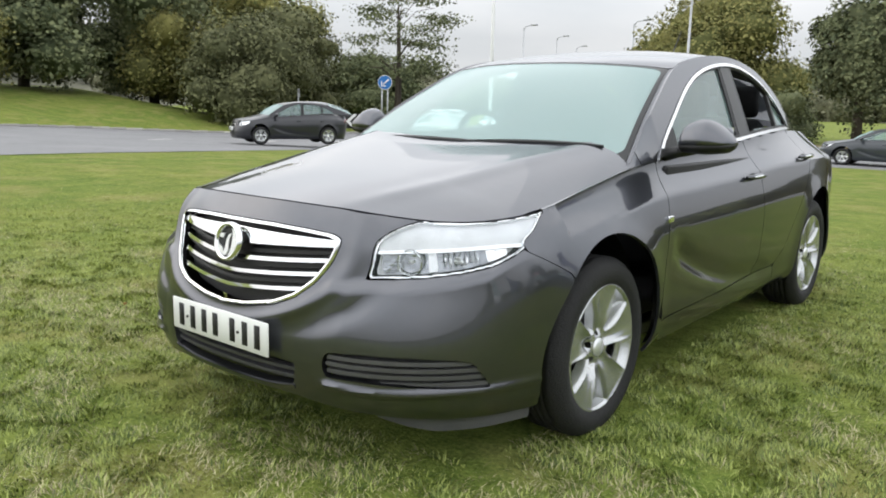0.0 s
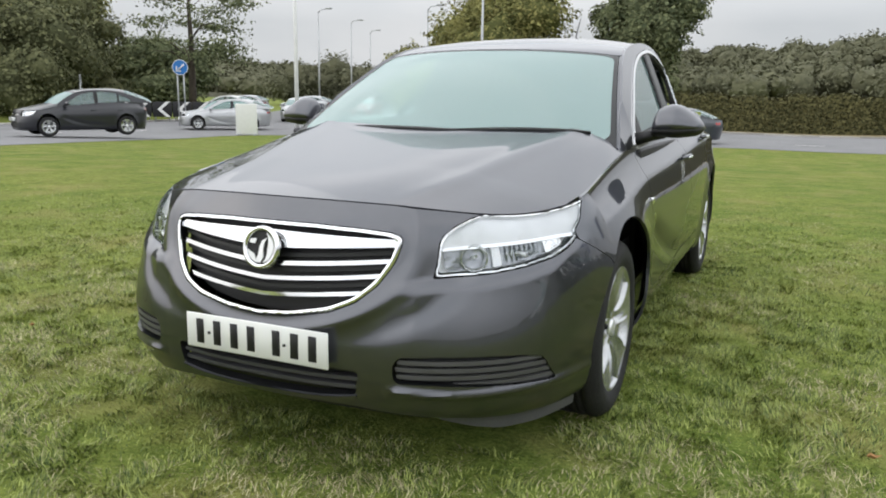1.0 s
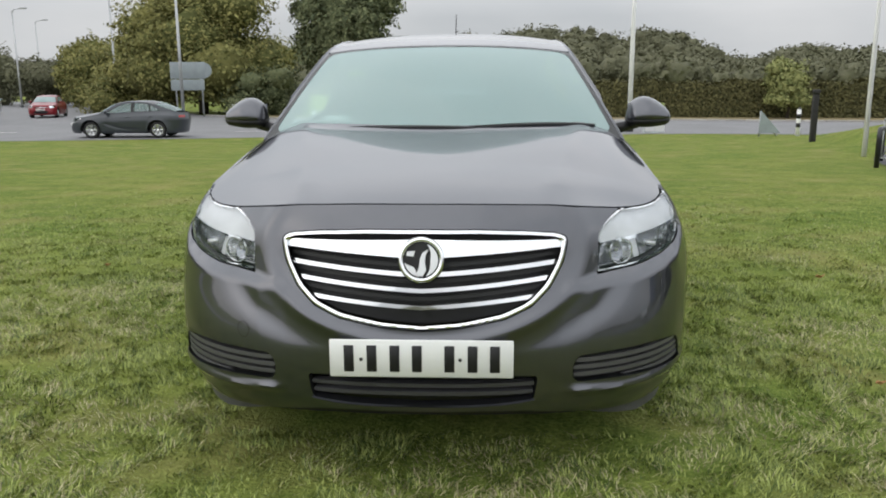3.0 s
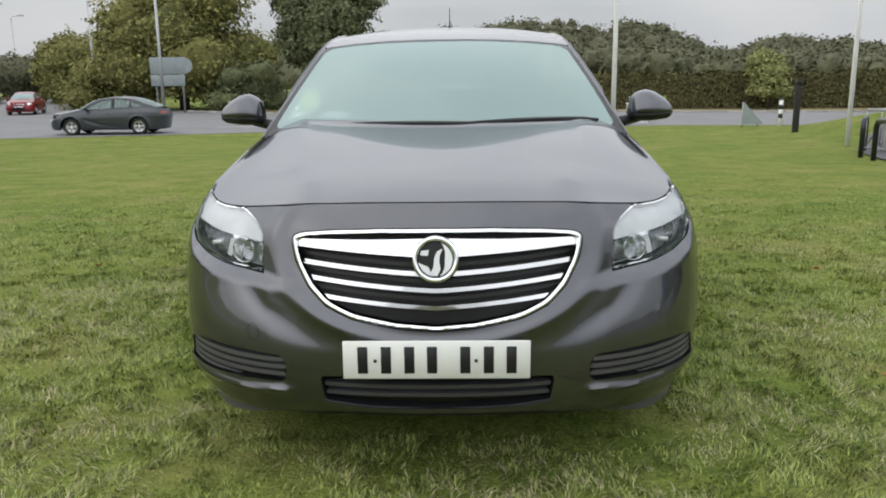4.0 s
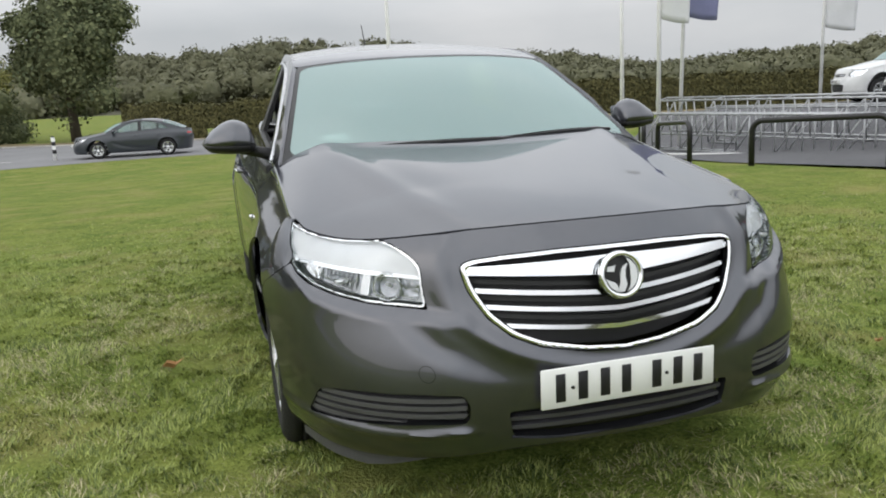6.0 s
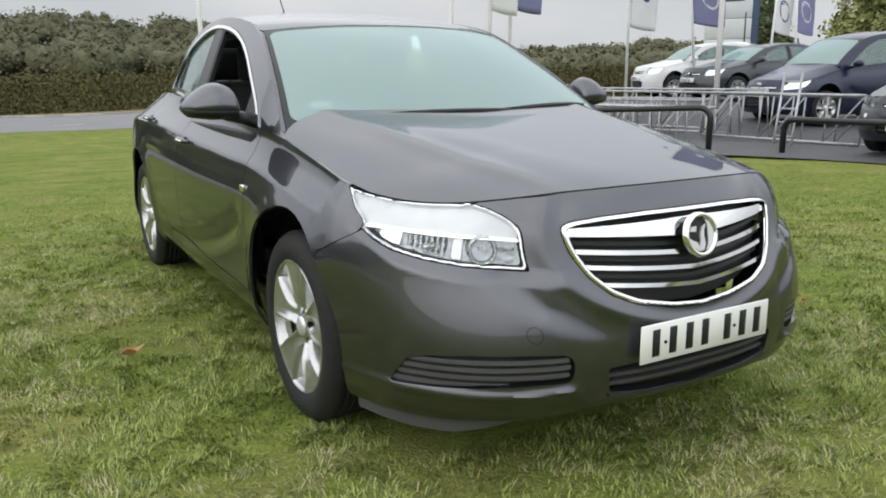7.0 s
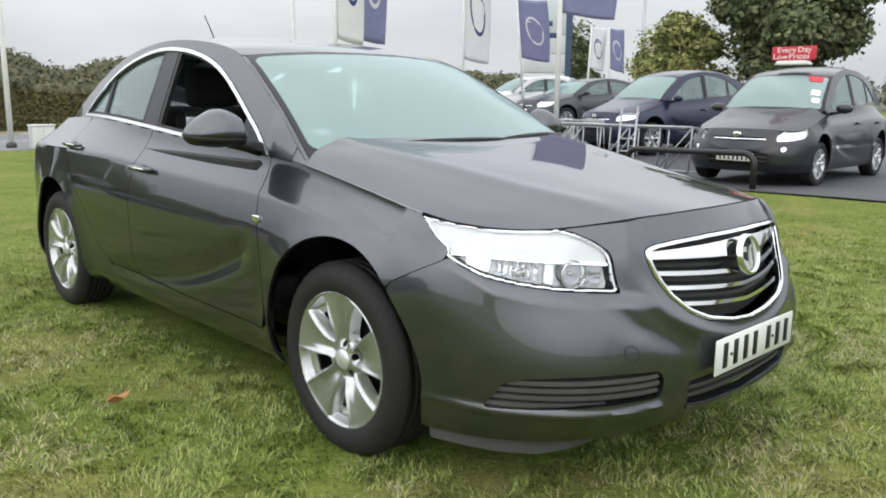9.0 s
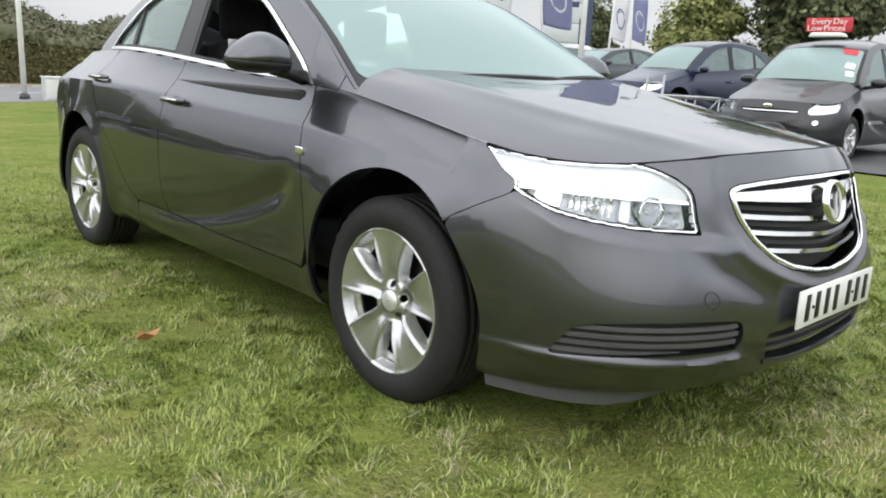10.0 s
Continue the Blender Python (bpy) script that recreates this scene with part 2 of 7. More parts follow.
# seven rails round the car, from the bottom edge up to the bonnet edge and the belt line
RAIL_Y = spline(range(7), (0.10, 0.034, 0.014, 0.018, 0.038, 0.074, 0.143))      # nose on the centre line
RAIL_A = spline(range(7), (3.0, 3.0, 3.0, 2.5, 1.98, 2.05, 2.35))                # how square the corner is
RAIL_W = spline((0, 1, 2, 3, 4, 5, 5.55, 6), (0.835, 0.880, 0.897, 0.903, 0.902, 0.870, 0.841, 0.806))     # half width at the front axle
RAIL_Z = spline(range(7), (0.19, 0.27, 0.40, 0.53, 0.65, 0.76, 0.857))           # height at the nose
EDGE_X = spline((0.68, 1.0, 1.42, 1.9, 2.46, 2.95, 3.6, 4.2), (0.806, 0.802, 0.795, 0.786, 0.774, 0.757, 0.695, 0.62))
SIDE_W = spline((0.75, 1.1, 1.6, 2.5, 3.4, 3.75, 4.2), (0.0, 0.006, 0.002, 0.004, 0.004, -0.002, -0.045))
GLASS_X = lambda y, z: 0.80 - 0.40 * (z - 0.95) - 0.05 * (z - 0.95) ** 2 - 0.082 * np.clip(np.asarray(y, float) - 2.65, 0, 9) ** 2


# the bonnet's heights, and the canopy of windscreen, roof and rear window
BONNET_Z = spline((0.12, 0.22, 0.40, 0.68, 1.0, 1.25, 1.5), (0.852, 0.872, 0.903, 0.943, 0.988, 1.022, 1.05))
BONNET_E = spline((0.12, 0.32, 0.50, 0.68, 1.0, 1.42, 1.6), (0.70, 0.742, 0.798, 0.840, 0.896, 0.957, 0.972))


def bonnet(x, y):
    """Height of the bonnet: a crowned sheet with a raised middle between two soft creases."""
    x, y = np.broadcast_arrays(np.asarray(x, float), np.asarray(y, float))
    xe = np.where(y > 0.68, EDGE_X(np.clip(y, 0.68, 2)), 0.806)
    m = np.abs(x / xe) ** (2.6 + 6.0 * np.clip((y - 0.6) / 0.8, 0, 1) ** 1.5)
    zc, ze = BONNET_Z(y), BONNET_E(y)
    crease = 0.36 + 0.24 * np.clip((y - 0.15) / 1.2, 0, 1)
    d = np.abs(x) - crease
    ridge = 0.006 * np.exp(-(d / 0.05) ** 2) * np.clip((y - 0.15) / 0.25, 0, 1)
    back = 1.21 + 0.215 * np.clip(np.abs(x) / 0.70, 0, 1) ** 2
    lip = 0.013 * np.clip((y - back + 0.12) / 0.12, 0, 1) ** 1.5 * np.clip(1 - (np.abs(x) / 0.70) ** 4, 0, 1)
    return zc * (1 - m) + ze * m + ridge + lip


NOSE_Q = np.linspace(0, 1, 15)
NOSE_X, NOSE_Y = 0.806 * NOSE_Q, NOSE - (NOSE - 0.143) * np.sqrt(1 - NOSE_Q ** 2.35)   # the bonnet's leading edge in plan
WING_Y = np.array((0.9, 1.1, 1.3, 1.45))
EDGE_Z = spline(np.concatenate((NOSE_Y, WING_Y, (1.9, 2.46, 2.95, 3.6, 4.2, 4.8))),
                np.concatenate((bonnet(NOSE_X, NOSE_Y), bonnet(EDGE_X(WING_Y), WING_Y), (0.981, 1.014, 1.045, 1.062, 1.045, 0.99))))


def rail(k, s):
    """A point of rail k; s: 0 at the nose, 1 where the flank begins, then metres along it; the last part goes round the tail."""
    k, s = np.broadcast_arrays(np.asarray(k, float), np.asarray(s, float))
    yf, a, w, z = RAIL_Y(k), RAIL_A(k), RAIL_W(k), RAIL_Z(k)
    q = np.sin(np.clip(s, 0, 1) * np.pi / 2)
    yn = NOSE - (NOSE - yf) * np.sqrt(np.clip(1 - q ** a, 0, 1))
    ys = NOSE + (s - 1)
    st = 1 + TAIL - NOSE
    e = np.clip(s - st, 0, 1) * np.pi / 2
    yt = TAIL + (BACK - 0.03 * np.abs(k - 4) - TAIL) * np.sqrt(np.clip(1 - np.cos(e) ** 2.2, 0, 1))
    y = np.where(s < 1, yn, np.where(s < st, ys, yt))
    yy = np.clip(y, NOSE, TAIL)
    top = np.clip(k - 5, 0, 1)
    low = np.clip((yy - 0.75) / 0.9, 0, 1)
    wid = w + SIDE_W(yy) * np.clip(1 - np.abs(k - 3.5) / 3.5, 0, 1) * 1.5
    wid = np.where(k > 5, wid * (1 - top) + np.where(yy > 0.75, EDGE_X(yy), w) * top, wid)
    wid = wid - 0.02 * np.clip(yy - 3.9, 0, 1) * (k < 6) - 0.004 * np.exp(-((k - 5) / 0.75) ** 2) * np.clip((yy - 1.15) / 0.4, 0, 1)
    x = np.where(s < 1, wid * q, np.where(s < st, wid, wid * np.cos(e)))
    lift = EDGE_Z(y) - 0.857
    grow = np.clip((k - 2) / 4, 0, 1) ** 1.3
    z = z + lift * grow + 0.015 * low * np.clip(1 - k / 3, 0, 1)
    return x, y, z


def arc(k):
    """Metres along a rail's front part, as a table against s."""
    s = np.linspace(0, 1, 201)
    x, y, _ = rail(k, s)
    return s, np.concatenate(([0], np.cumsum(np.hypot(np.diff(x), np.diff(y)))))


ARC_S, ARC_U = arc(3.0)
U1 = ARC_U[-1]


def s_of_u(u):
    u = np.asarray(u, float)
    return np.where(u < U1, np.interp(u, ARC_U, ARC_S), 1 + (u - U1))


def u_of_y(y):
    return U1 + (np.asarray(y, float) - NOSE)


def flare(y, z):
    """The wings' swelling round the wheels, and the hollow of the doors."""
    out = 0.0
    for ya in AXLES:
        r = np.hypot(y - ya, z - HUB)
        out = out + 0.016 * np.exp(-((r - 0.385) / 0.075) ** 2) * (z > 0.1)
    t = np.clip((y - 1.55) / 1.3, 0, 1)
    line = 0.30 + 0.27 * (1 - t) ** 2.2
    d = z - line
    inside = np.clip((y - 1.50) / 0.12, 0, 1) * np.clip((3.2 - y) / 0.5, 0, 1)
    out = out - 0.024 * inside * np.exp(-((d - 0.05) / 0.050) ** 2)
    return out


def skin(u, z, off=0.0):
    """The lower body's skin at u metres round from the nose and height z."""
    u, z = np.broadcast_arrays(np.asarray(u, float), np.asarray(z, float))
    shape = u.shape
    u, z = u.ravel(), z.ravel()
    s = s_of_u(u)
    lo, hi = np.zeros(len(u)), np.full(len(u), 6.0)
    for _ in range(17):
        mid = (lo + hi) / 2
        up = rail(mid, s)[2] < z
        lo, hi = np.where(up, mid, lo), np.where(up, hi, mid)
    px, py, _ = rail((lo + hi) / 2, s)
    res = np.stack([px, py, z], -1)
    res[:, 0] += flare(res[:, 1], res[:, 2]) * np.clip((res[:, 1] - 0.45) / 0.3, 0, 1)
    # the nose: a fold round the grille, a hollow beside it and a ledge under the bumper's inserts
    x, y, zz = res[:, 0], res[:, 1], res[:, 2]
    e = np.hypot(x / 0.445, (zz - 0.735) / 0.245)
    ahead = np.clip((0.5 - y) / 0.3, 0, 1)
    fold = 0.013 * np.exp(-((e - 1.07) / 0.075) ** 2) - 0.010 * np.exp(-((e - 1.33) / 0.10) ** 2) * np.clip((zz - 0.45) / 0.1, 0, 1) * np.clip((0.80 - zz) / 0.05, 0, 1)
    ledge = 0.014 * np.exp(-((zz - 0.312 - 0.012 * np.clip((0.6 - x) / 0.15, 0, 1)) / 0.014) ** 2) * np.clip((x - 0.40) / 0.05, 0, 1)
    res[:, 1] -= (fold + ledge) * ahead
    res[:, 0] += ledge * 0.7 * np.clip((x - 0.6) / 0.2, 0, 1) * np.clip((0.75 - y) / 0.3, 0, 1)
    brow = np.interp(x, (0.45, 0.52, 0.652, 0.732, 0.788, 0.83, 0.88), (0.640, 0.645, 0.652, 0.666, 0.686, 0.735, 0.78)) - zz
    step_out = 0.026 * np.clip(brow / 0.030, 0, 1) ** 0.8 * np.exp(-np.clip(brow, 0, 1) / 0.15) * np.clip((x - 0.40) / 0.08, 0, 1) * np.clip((0.62 - y) / 0.2, 0, 1)
    res[:, 1] -= step_out
    res[:, 0] += 0.5 * step_out
    res = res.reshape(*shape, 3)
    return res


def u_of_x(x, z):
    """Where round the front a point at half width x and height z lies."""
    us = np.linspace(0, U1 + 0.2, 500)
    p = skin(us, np.full(500, float(z)))
    return float(np.interp(x, p[:, 0], us))


RIM_Z = spline((1.38, 1.6, 1.8, 2.03, 2.3, 2.7, 3.1, 3.5, 3.9, 4.35), (1.0, 1.135, 1.245, 1.355, 1.415, 1.447, 1.425, 1.340, 1.20, 1.05))
TOP_Z = spline((1.38, 1.6, 1.8, 2.03, 2.3, 2.7, 3.1, 3.5, 3.9, 4.35), (1.032, 1.185, 1.295, 1.385, 1.443, 1.488, 1.490, 1.434, 1.29, 1.08))
BOW = spline((1.38, 2.03, 2.6, 3.2, 4.35), (0.17, 0.13, 0.05, -0.05, -0.16))


def canopy(x, y):
    """The glass and roof above the belt; x: metres out from the middle (as if the rim were 0.7 wide), y: that of the rim."""
    x, y = np.broadcast_arrays(np.asarray(x, float), np.asarray(y, float))
    p = np.abs(x) / 0.7
    zr = RIM_Z(y)
    xr = GLASS_X(y, zr) - 0.012
    zt = TOP_Z(y)
    z = zt - (zt - zr) * p ** 2.5
    return np.stack([np.sign(x) * p * xr, y - BOW(y) * (1 - p ** 2), z], -1)


def flank(y, z):
    """The side above the belt line: window frames, glass and pillars."""
    y, z = np.broadcast_arrays(np.asarray(y, float), np.asarray(z, float))
    return np.stack([GLASS_X(y, z), y, z], -1)


# ---- materials ----
M = {}
M["paint"] = material("grey_metallic_paint", (0.086, 0.089, 0.101), 0.30, 0.90, 0.05, 3.0, coat=1.0)
M["paint"].node_tree.nodes["Principled BSDF"].inputs["Specular Tint"].default_value = (0.40, 0.41, 0.44, 1)   # flake stays dark at a glancing angle
M["paint"].node_tree.nodes["Principled BSDF"].inputs["Coat IOR"].default_value = 1.62
M["frit"] = material("black_printed_glass", (0.010, 0.011, 0.012), 0.35, 0, 0.1, 10, spec=0.35)
M["silver"] = material("satin_silver", (0.80, 0.81, 0.82), 0.28, 0.6, 0.03, 20)
M["flap"] = material("grey_rubber_flap", (0.07, 0.07, 0.073), 0.45, 0, 0.15, 12, 0.1, 200)
M["black"] = material("black_plastic", (0.006, 0.006, 0.007), 0.5, 0, 0.2, 12, 0.15, 300)
M["trim"] = material("grey_plastic", (0.055, 0.055, 0.060), 0.42, 0, 0.15, 12, 0.1, 300)
M["rib"] = material("silver_grey_plastic", (0.090, 0.090, 0.094), 0.42, 0.2, 0.12, 12, 0.05, 300)
M["rubber"] = material("tyre_rubber", (0.012, 0.012, 0.0125), 0.75, 0, 0.35, 9, 0.25, 120)
M["chrome"] = material("chrome", (0.86, 0.87, 0.88), 0.07, 1.0, 0.02, 4)
M["alloy"] = material("silver_wheel_paint", (0.50, 0.51, 0.51), 0.26, 0.80, 0.10, 14, coat=0.3)
M["dark_metal"] = material("dark_metal", (0.03, 0.03, 0.032), 0.6, 0.6, 0.3, 20)
M["reflector"] = material("lamp_reflector", (0.85, 0.86, 0.87), 0.07, 1.0, 0.05, 30, 0.25, 40)
M["lamp_white"] = material("lamp_bezel", (0.76, 0.77, 0.78), 0.26, 0.15, 0.16, 22)
M["lamp_dark"] = material("lamp_inner_panel", (0.36, 0.37, 0.39), 0.18, 0.9, 0.35, 40, 0.5, 22)
# haze on these panes paints in the pale sky they would mirror
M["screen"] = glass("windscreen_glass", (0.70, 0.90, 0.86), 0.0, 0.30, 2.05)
M["side"] = glass("side_glass", (0.52, 0.68, 0.65), 0.0, 0.15, 1.9)
M["lens"] = glass("lamp_lens", (0.97, 0.98, 0.99), 0.0, 0.02, 1.35)
M["plate"] = material("white_reflective_plate", (0.78, 0.79, 0.77), 0.35, 0, 0.03, 20)
M["ink"] = material("black_ink", (0.01, 0.01, 0.012), 0.5, 0, 0.1, 20)
M["fabric"] = material("dark_seat_cloth", (0.022, 0.022, 0.025), 0.9, 0, 0.3, 30, 0.3, 400)
M["lining"] = material("pale_lining", (0.34, 0.34, 0.33), 0.85, 0, 0.1, 20)
M["red_lens"] = material("red_lens", (0.30, 0.012, 0.012), 0.15, 0, 0.1, 20, coat=0.6)
M["paper"] = material("white_paper", (0.8, 0.8, 0.79), 0.8, 0, 0.04, 20)

M["red_board"] = material("red_board", (0.55, 0.03, 0.05), 0.5, 0, 0.08, 10)
M["white_board"] = material("white_board", (0.78, 0.78, 0.76), 0.6, 0, 0.05, 10)

# ---- ground ----
def soft_ramp(x, w):
    x = np.asarray(x, float)
    return np.where(x < -w, 0, np.where(x > w, x, (x + w) ** 2 / (4 * w)))


def ground_z(x, y):
    """The lawn's height: level under the car, falling to the road behind, rising a little to the car park and to the mound across the road."""
    x, y = np.asarray(x, float), np.asarray(y, float)
    fall = soft_ramp(y - 6, 4) - soft_ramp(y - 24, 4)
    rise = (soft_ramp(x - 2.0, 1.5) - soft_ramp(x - 8.5, 1.5)) * np.clip((y - 11) / 9, 0, 1) ** 1.5
    back = (soft_ramp(y - 6, 1) - soft_ramp(y - 13, 2)) * (lambda q: q * q * (3 - 2 * q))(np.clip((x - 9.4) / 2.2, 0, 1)) * np.clip((26 - y) / 6, 0, 1) * np.clip((30 - x) / 5, 0, 1)
    mound = (soft_ramp(-x - 37, 2) - soft_ramp(-x - 52, 6)) * np.clip((40 - y) / 14, 0, 1)
    return -0.048 * fall + 0.030 * rise + 0.10 * back + 0.17 * mound


def lawn_material():
    m = bpy.data.materials.new("mown_grass")
    m.use_nodes = True
    N, L = m.node_tree.nodes, m.node_tree.links
    b = N["Principled BSDF"]
    b.inputs["Roughness"].default_value, b.inputs["Specular IOR Level"].default_value = 0.95, 0.1
    c = N.new("ShaderNodeTexCoord")

    def noise_at(scale, detail=6):
        n = N.new("ShaderNodeTexNoise")
        n.inputs["Scale"].default_value, n.inputs["Detail"].default_value = scale, detail
        L.new(c.outputs["Object"], n.inputs["Vector"])
        return n.outputs["Fac"]

    def ramp_of(fac, a, b2, lo=0.35, hi=0.65):
        r = N.new("ShaderNodeValToRGB")
        r.color_ramp.elements[0].position, r.color_ramp.elements[1].position = lo, hi
        r.color_ramp.elements[0].color, r.color_ramp.elements[1].color = (*a, 1), (*b2, 1)
        L.new(fac, r.inputs["Fac"])
        return r.outputs["Color"]

    def blend(fac, a, b2):
        x = N.new("ShaderNodeMix")
        x.data_type = "RGBA"
        L.new(fac, x.inputs[0]) if not isinstance(fac, float) else None
        if isinstance(fac, float):
            x.inputs[0].default_value = fac
        L.new(a, x.inputs[6]), L.new(b2, x.inputs[7])
        return x.outputs[2]
    broad = ramp_of(noise_at(0.30, 5), (0.102, 0.212, 0.018), (0.258, 0.302, 0.058))
    patch = ramp_of(noise_at(2.1, 7), (0.048, 0.090, 0.012), (0.235, 0.255, 0.066), 0.36, 0.66)
    tuft = ramp_of(noise_at(13, 5), (0.026, 0.045, 0.007), (0.27, 0.31, 0.080), 0.36, 0.64)
    fine = ramp_of(noise_at(55, 8), (0.018, 0.030, 0.006), (0.36, 0.40, 0.11), 0.36, 0.68)
    straw = ramp_of(noise_at(1.3, 9), (0, 0, 0), (1, 1, 1), 0.50, 0.68)
    col = blend(0.5, blend(0.5, broad, patch), blend(0.5, tuft, fine))
    tan = N.new("ShaderNodeRGB")
    tan.outputs[0].default_value = (0.30, 0.255, 0.105, 1)
    half = N.new("ShaderNodeMath")
    half.operation = "MULTIPLY"
    half.inputs[1].default_value = 0.45
    L.new(straw, half.inputs[0])
    L.new(blend(half.outputs[0], col, tan.outputs[0]), b.inputs["Base Color"])
    bump = N.new("ShaderNodeBump")
    bump.inputs["Strength"].default_value, bump.inputs["Distance"].default_value = 0.8, 0.03
    L.new(noise_at(70, 9), bump.inputs["Height"])
    L.new(bump.outputs[0], b.inputs["Normal"])
    return m


M["grass"] = lawn_material()
M["asphalt"] = material("worn_asphalt", (0.19, 0.19, 0.195), 0.85, 0, 0.16, 0.5, 0.3, 60)
M["lot"] = material("car_park_asphalt", (0.075, 0.075, 0.080), 0.7, 0, 0.25, 0.8, 0.3, 60)
M["kerb"] = material("kerb_concrete", (0.36, 0.345, 0.32), 0.9, 0, 0.2, 3, 0.3, 60, per="object")
M["paintline"] = material("road_paint", (0.62, 0.61, 0.57), 0.8, 0, 0.15, 4)

LOT = [(8.25, 14.56), (7.5, 12.28), (6.93, 9.32), (7.33, 7.26), (7.96, 4.98), (8.19, 2.48), (8.36, -3.22), (8.6, -20), (70, -20), (70, 14), (30, 18.5), (14, 20.5), (9.8, 17.5)]
lot_sd = lambda u, v: polygon_distance(np.array(LOT), np.stack([u, v], -1))
gx = np.concatenate((np.linspace(-900, -120, 10), np.linspace(-115, -62, 14), np.linspace(-60, 60, 121), np.linspace(63, 110, 14), np.linspace(130, 900, 10)))
gy = np.concatenate((np.linspace(-900, -70, 10), np.linspace(-60, 0, 31), np.linspace(1, 60, 60), np.linspace(64, 120, 14), np.linspace(150, 900, 10)))
GX, GY = np.meshgrid(gx, gy, indexing="ij")
GZ = ground_z(GX, GY) - 0.10 * np.clip(-lot_sd(GX, GY) / 1.2, 0, 1)
nx, ny = GX.shape
idx = np.arange(nx * ny).reshape(nx, ny)
quads = np.stack([idx[:-1, :-1], idx[1:, :-1], idx[1:, 1:], idx[:-1, 1:]], -1).reshape(-1, 4)
tagged(part("ground", mesh_of(np.stack([GX, GY, GZ], -1).reshape(-1, 3), quads.tolist()), M["grass"]), "wide mown lawn with paler worn patches", "lawn", kind="structure")

LAWN_EDGE = [(-13.4, -60), (-13.4, -5), (-14.1, 4.8), (-15.0, 8.8), (-17.6, 14.5), (-19.8, 20), (-21.4, 25), (-20.9, 27.6), (-16, 28.1), (-10.4, 29.4), (-5, 31), (0, 31.3), (5, 29.9), (10.5, 28.3), (15, 27.7), (26, 26.5), (60, 23), (160, 12)]
FAR_EDGE = [(160, 27), (60, 34.5), (30, 36), (19, 37.5), (10, 40), (2.5, 42.3), (-6, 45), (-14, 49), (-19, 53.5), (-25, 64), (-46, 112), (-70, 108), (-50, 72), (-40, 52), (-34.5, 38), (-34.3, 31), (-37.3, 23), (-36.5, 13.5), (-34, 4), (-32, -5), (-32, -60)]
road_sd = lambda u, v: polygon_distance(np.array(LAWN_EDGE + FAR_EDGE), np.stack([u, v], -1))
over = lambda k: (lambda x, y: np.stack([x, y, ground_z(x, y) + k], -1))
tagged(part("road", trimmed(over(0.012), road_sd, -80, 160, -60, 115, 1.5), M["asphalt"]), "grey asphalt road sweeping past the lawn", "road", kind="structure")
tagged(part("car_park", trimmed(over(0.014), lot_sd, 5, 71, -21, 22, 0.8), M["lot"]), "dark asphalt car park of a car dealer", "car park", kind="structure")


def kerb_line(name, pts, wide, high, label, group):
    """A row of kerb stones along a line, each a block of its own on one shared mesh."""
    me = bpy.data.meshes.new(name)
    b = box(-0.455, 0.455, -wide / 2, wide / 2, -0.06, high, 0.012, 1)
    b.to_mesh(me)
    b.free()
    me.materials.append(M["kerb"])
    row = thing(name, (pts[0][0], pts[0][1], float(ground_z(*pts[0]))), label, "kerb", kind="structure")
    left = 0.0
    for (ax, ay), (bx, by) in zip(pts, pts[1:]):
        d = math.hypot(bx - ax, by - ay)
        t = left
        while t < d:
            x, y = ax + (bx - ax) * t / d, ay + (by - ay) * t / d
            ob = new("kerb_stone", me)
            ob.parent = row
            ob.matrix_parent_inverse = row.matrix_basis.inverted()
            ob.matrix_basis = Matrix.Translation((x, y, float(ground_z(x, y)))) @ Matrix.Rotation(math.atan2(by - ay, bx - ax), 4, "Z")
            t += 0.925
        left = t - d
    return row


def smooth_line(pts, step=1.0):
    p = np.array(pts, float)
    for _ in range(3):
        p = np.concatenate([p[:1], np.stack([0.75 * p[:-1] + 0.25 * p[1:], 0.25 * p[:-1] + 0.75 * p[1:]], 1).reshape(-1, 2), p[-1:]])
    return [tuple(q) for q in p]


kerb_line("kerb", smooth_line([(60, 34.5), (30, 36), (19, 37.5), (10, 40), (2.5, 42.3), (-6, 45), (-14, 49), (-19, 53.5)]), 0.14, 0.10, "pale concrete kerb along the far side of the road", "")
kerb_line("kerb", smooth_line([(-34.5, 38), (-34.3, 31), (-37.3, 23), (-36.5, 13.5), (-34, 4), (-32, -5)]), 0.14, 0.12, "pale concrete kerb round the grass mound", "")
# a worn verge strip under the far hedge, and broken paint on the road
M["verge"] = material("dry_verge", (0.20, 0.16, 0.075), 0.95, 0, 0.4, 0.8, 0.5, 40)
verge = lambda u, v: np.maximum(polygon_distance(np.array([(60, 34.7), (30, 36.2), (19, 37.7), (10, 40.2), (2.5, 42.5), (-6, 45.2), (-14, 49.2), (-19, 53.7), (-17, 57), (-10, 51), (-3, 47.6), (10, 44.6), (22, 42.4), (60, 38.5)]), np.stack([u, v], -1)), -99)
tagged(part("verge", trimmed(over(0.02), verge, -20, 62, 33, 58, 0.8), M["verge"]), "dry brown verge between kerb and hedge", "verge", kind="structure")
dash = mesh_of([(-1.0, -0.06, 0), (1.0, -0.06, 0), (1.0, 0.06, 0), (-1.0, 0.06, 0)], [(0, 1, 2, 3)], "road_mark", False)
dash.materials.append(M["paintline"])
marks = thing("road_marking", (-14, 30.5, -0.86), "broken white paint line on the road", "road marking", kind="structure")
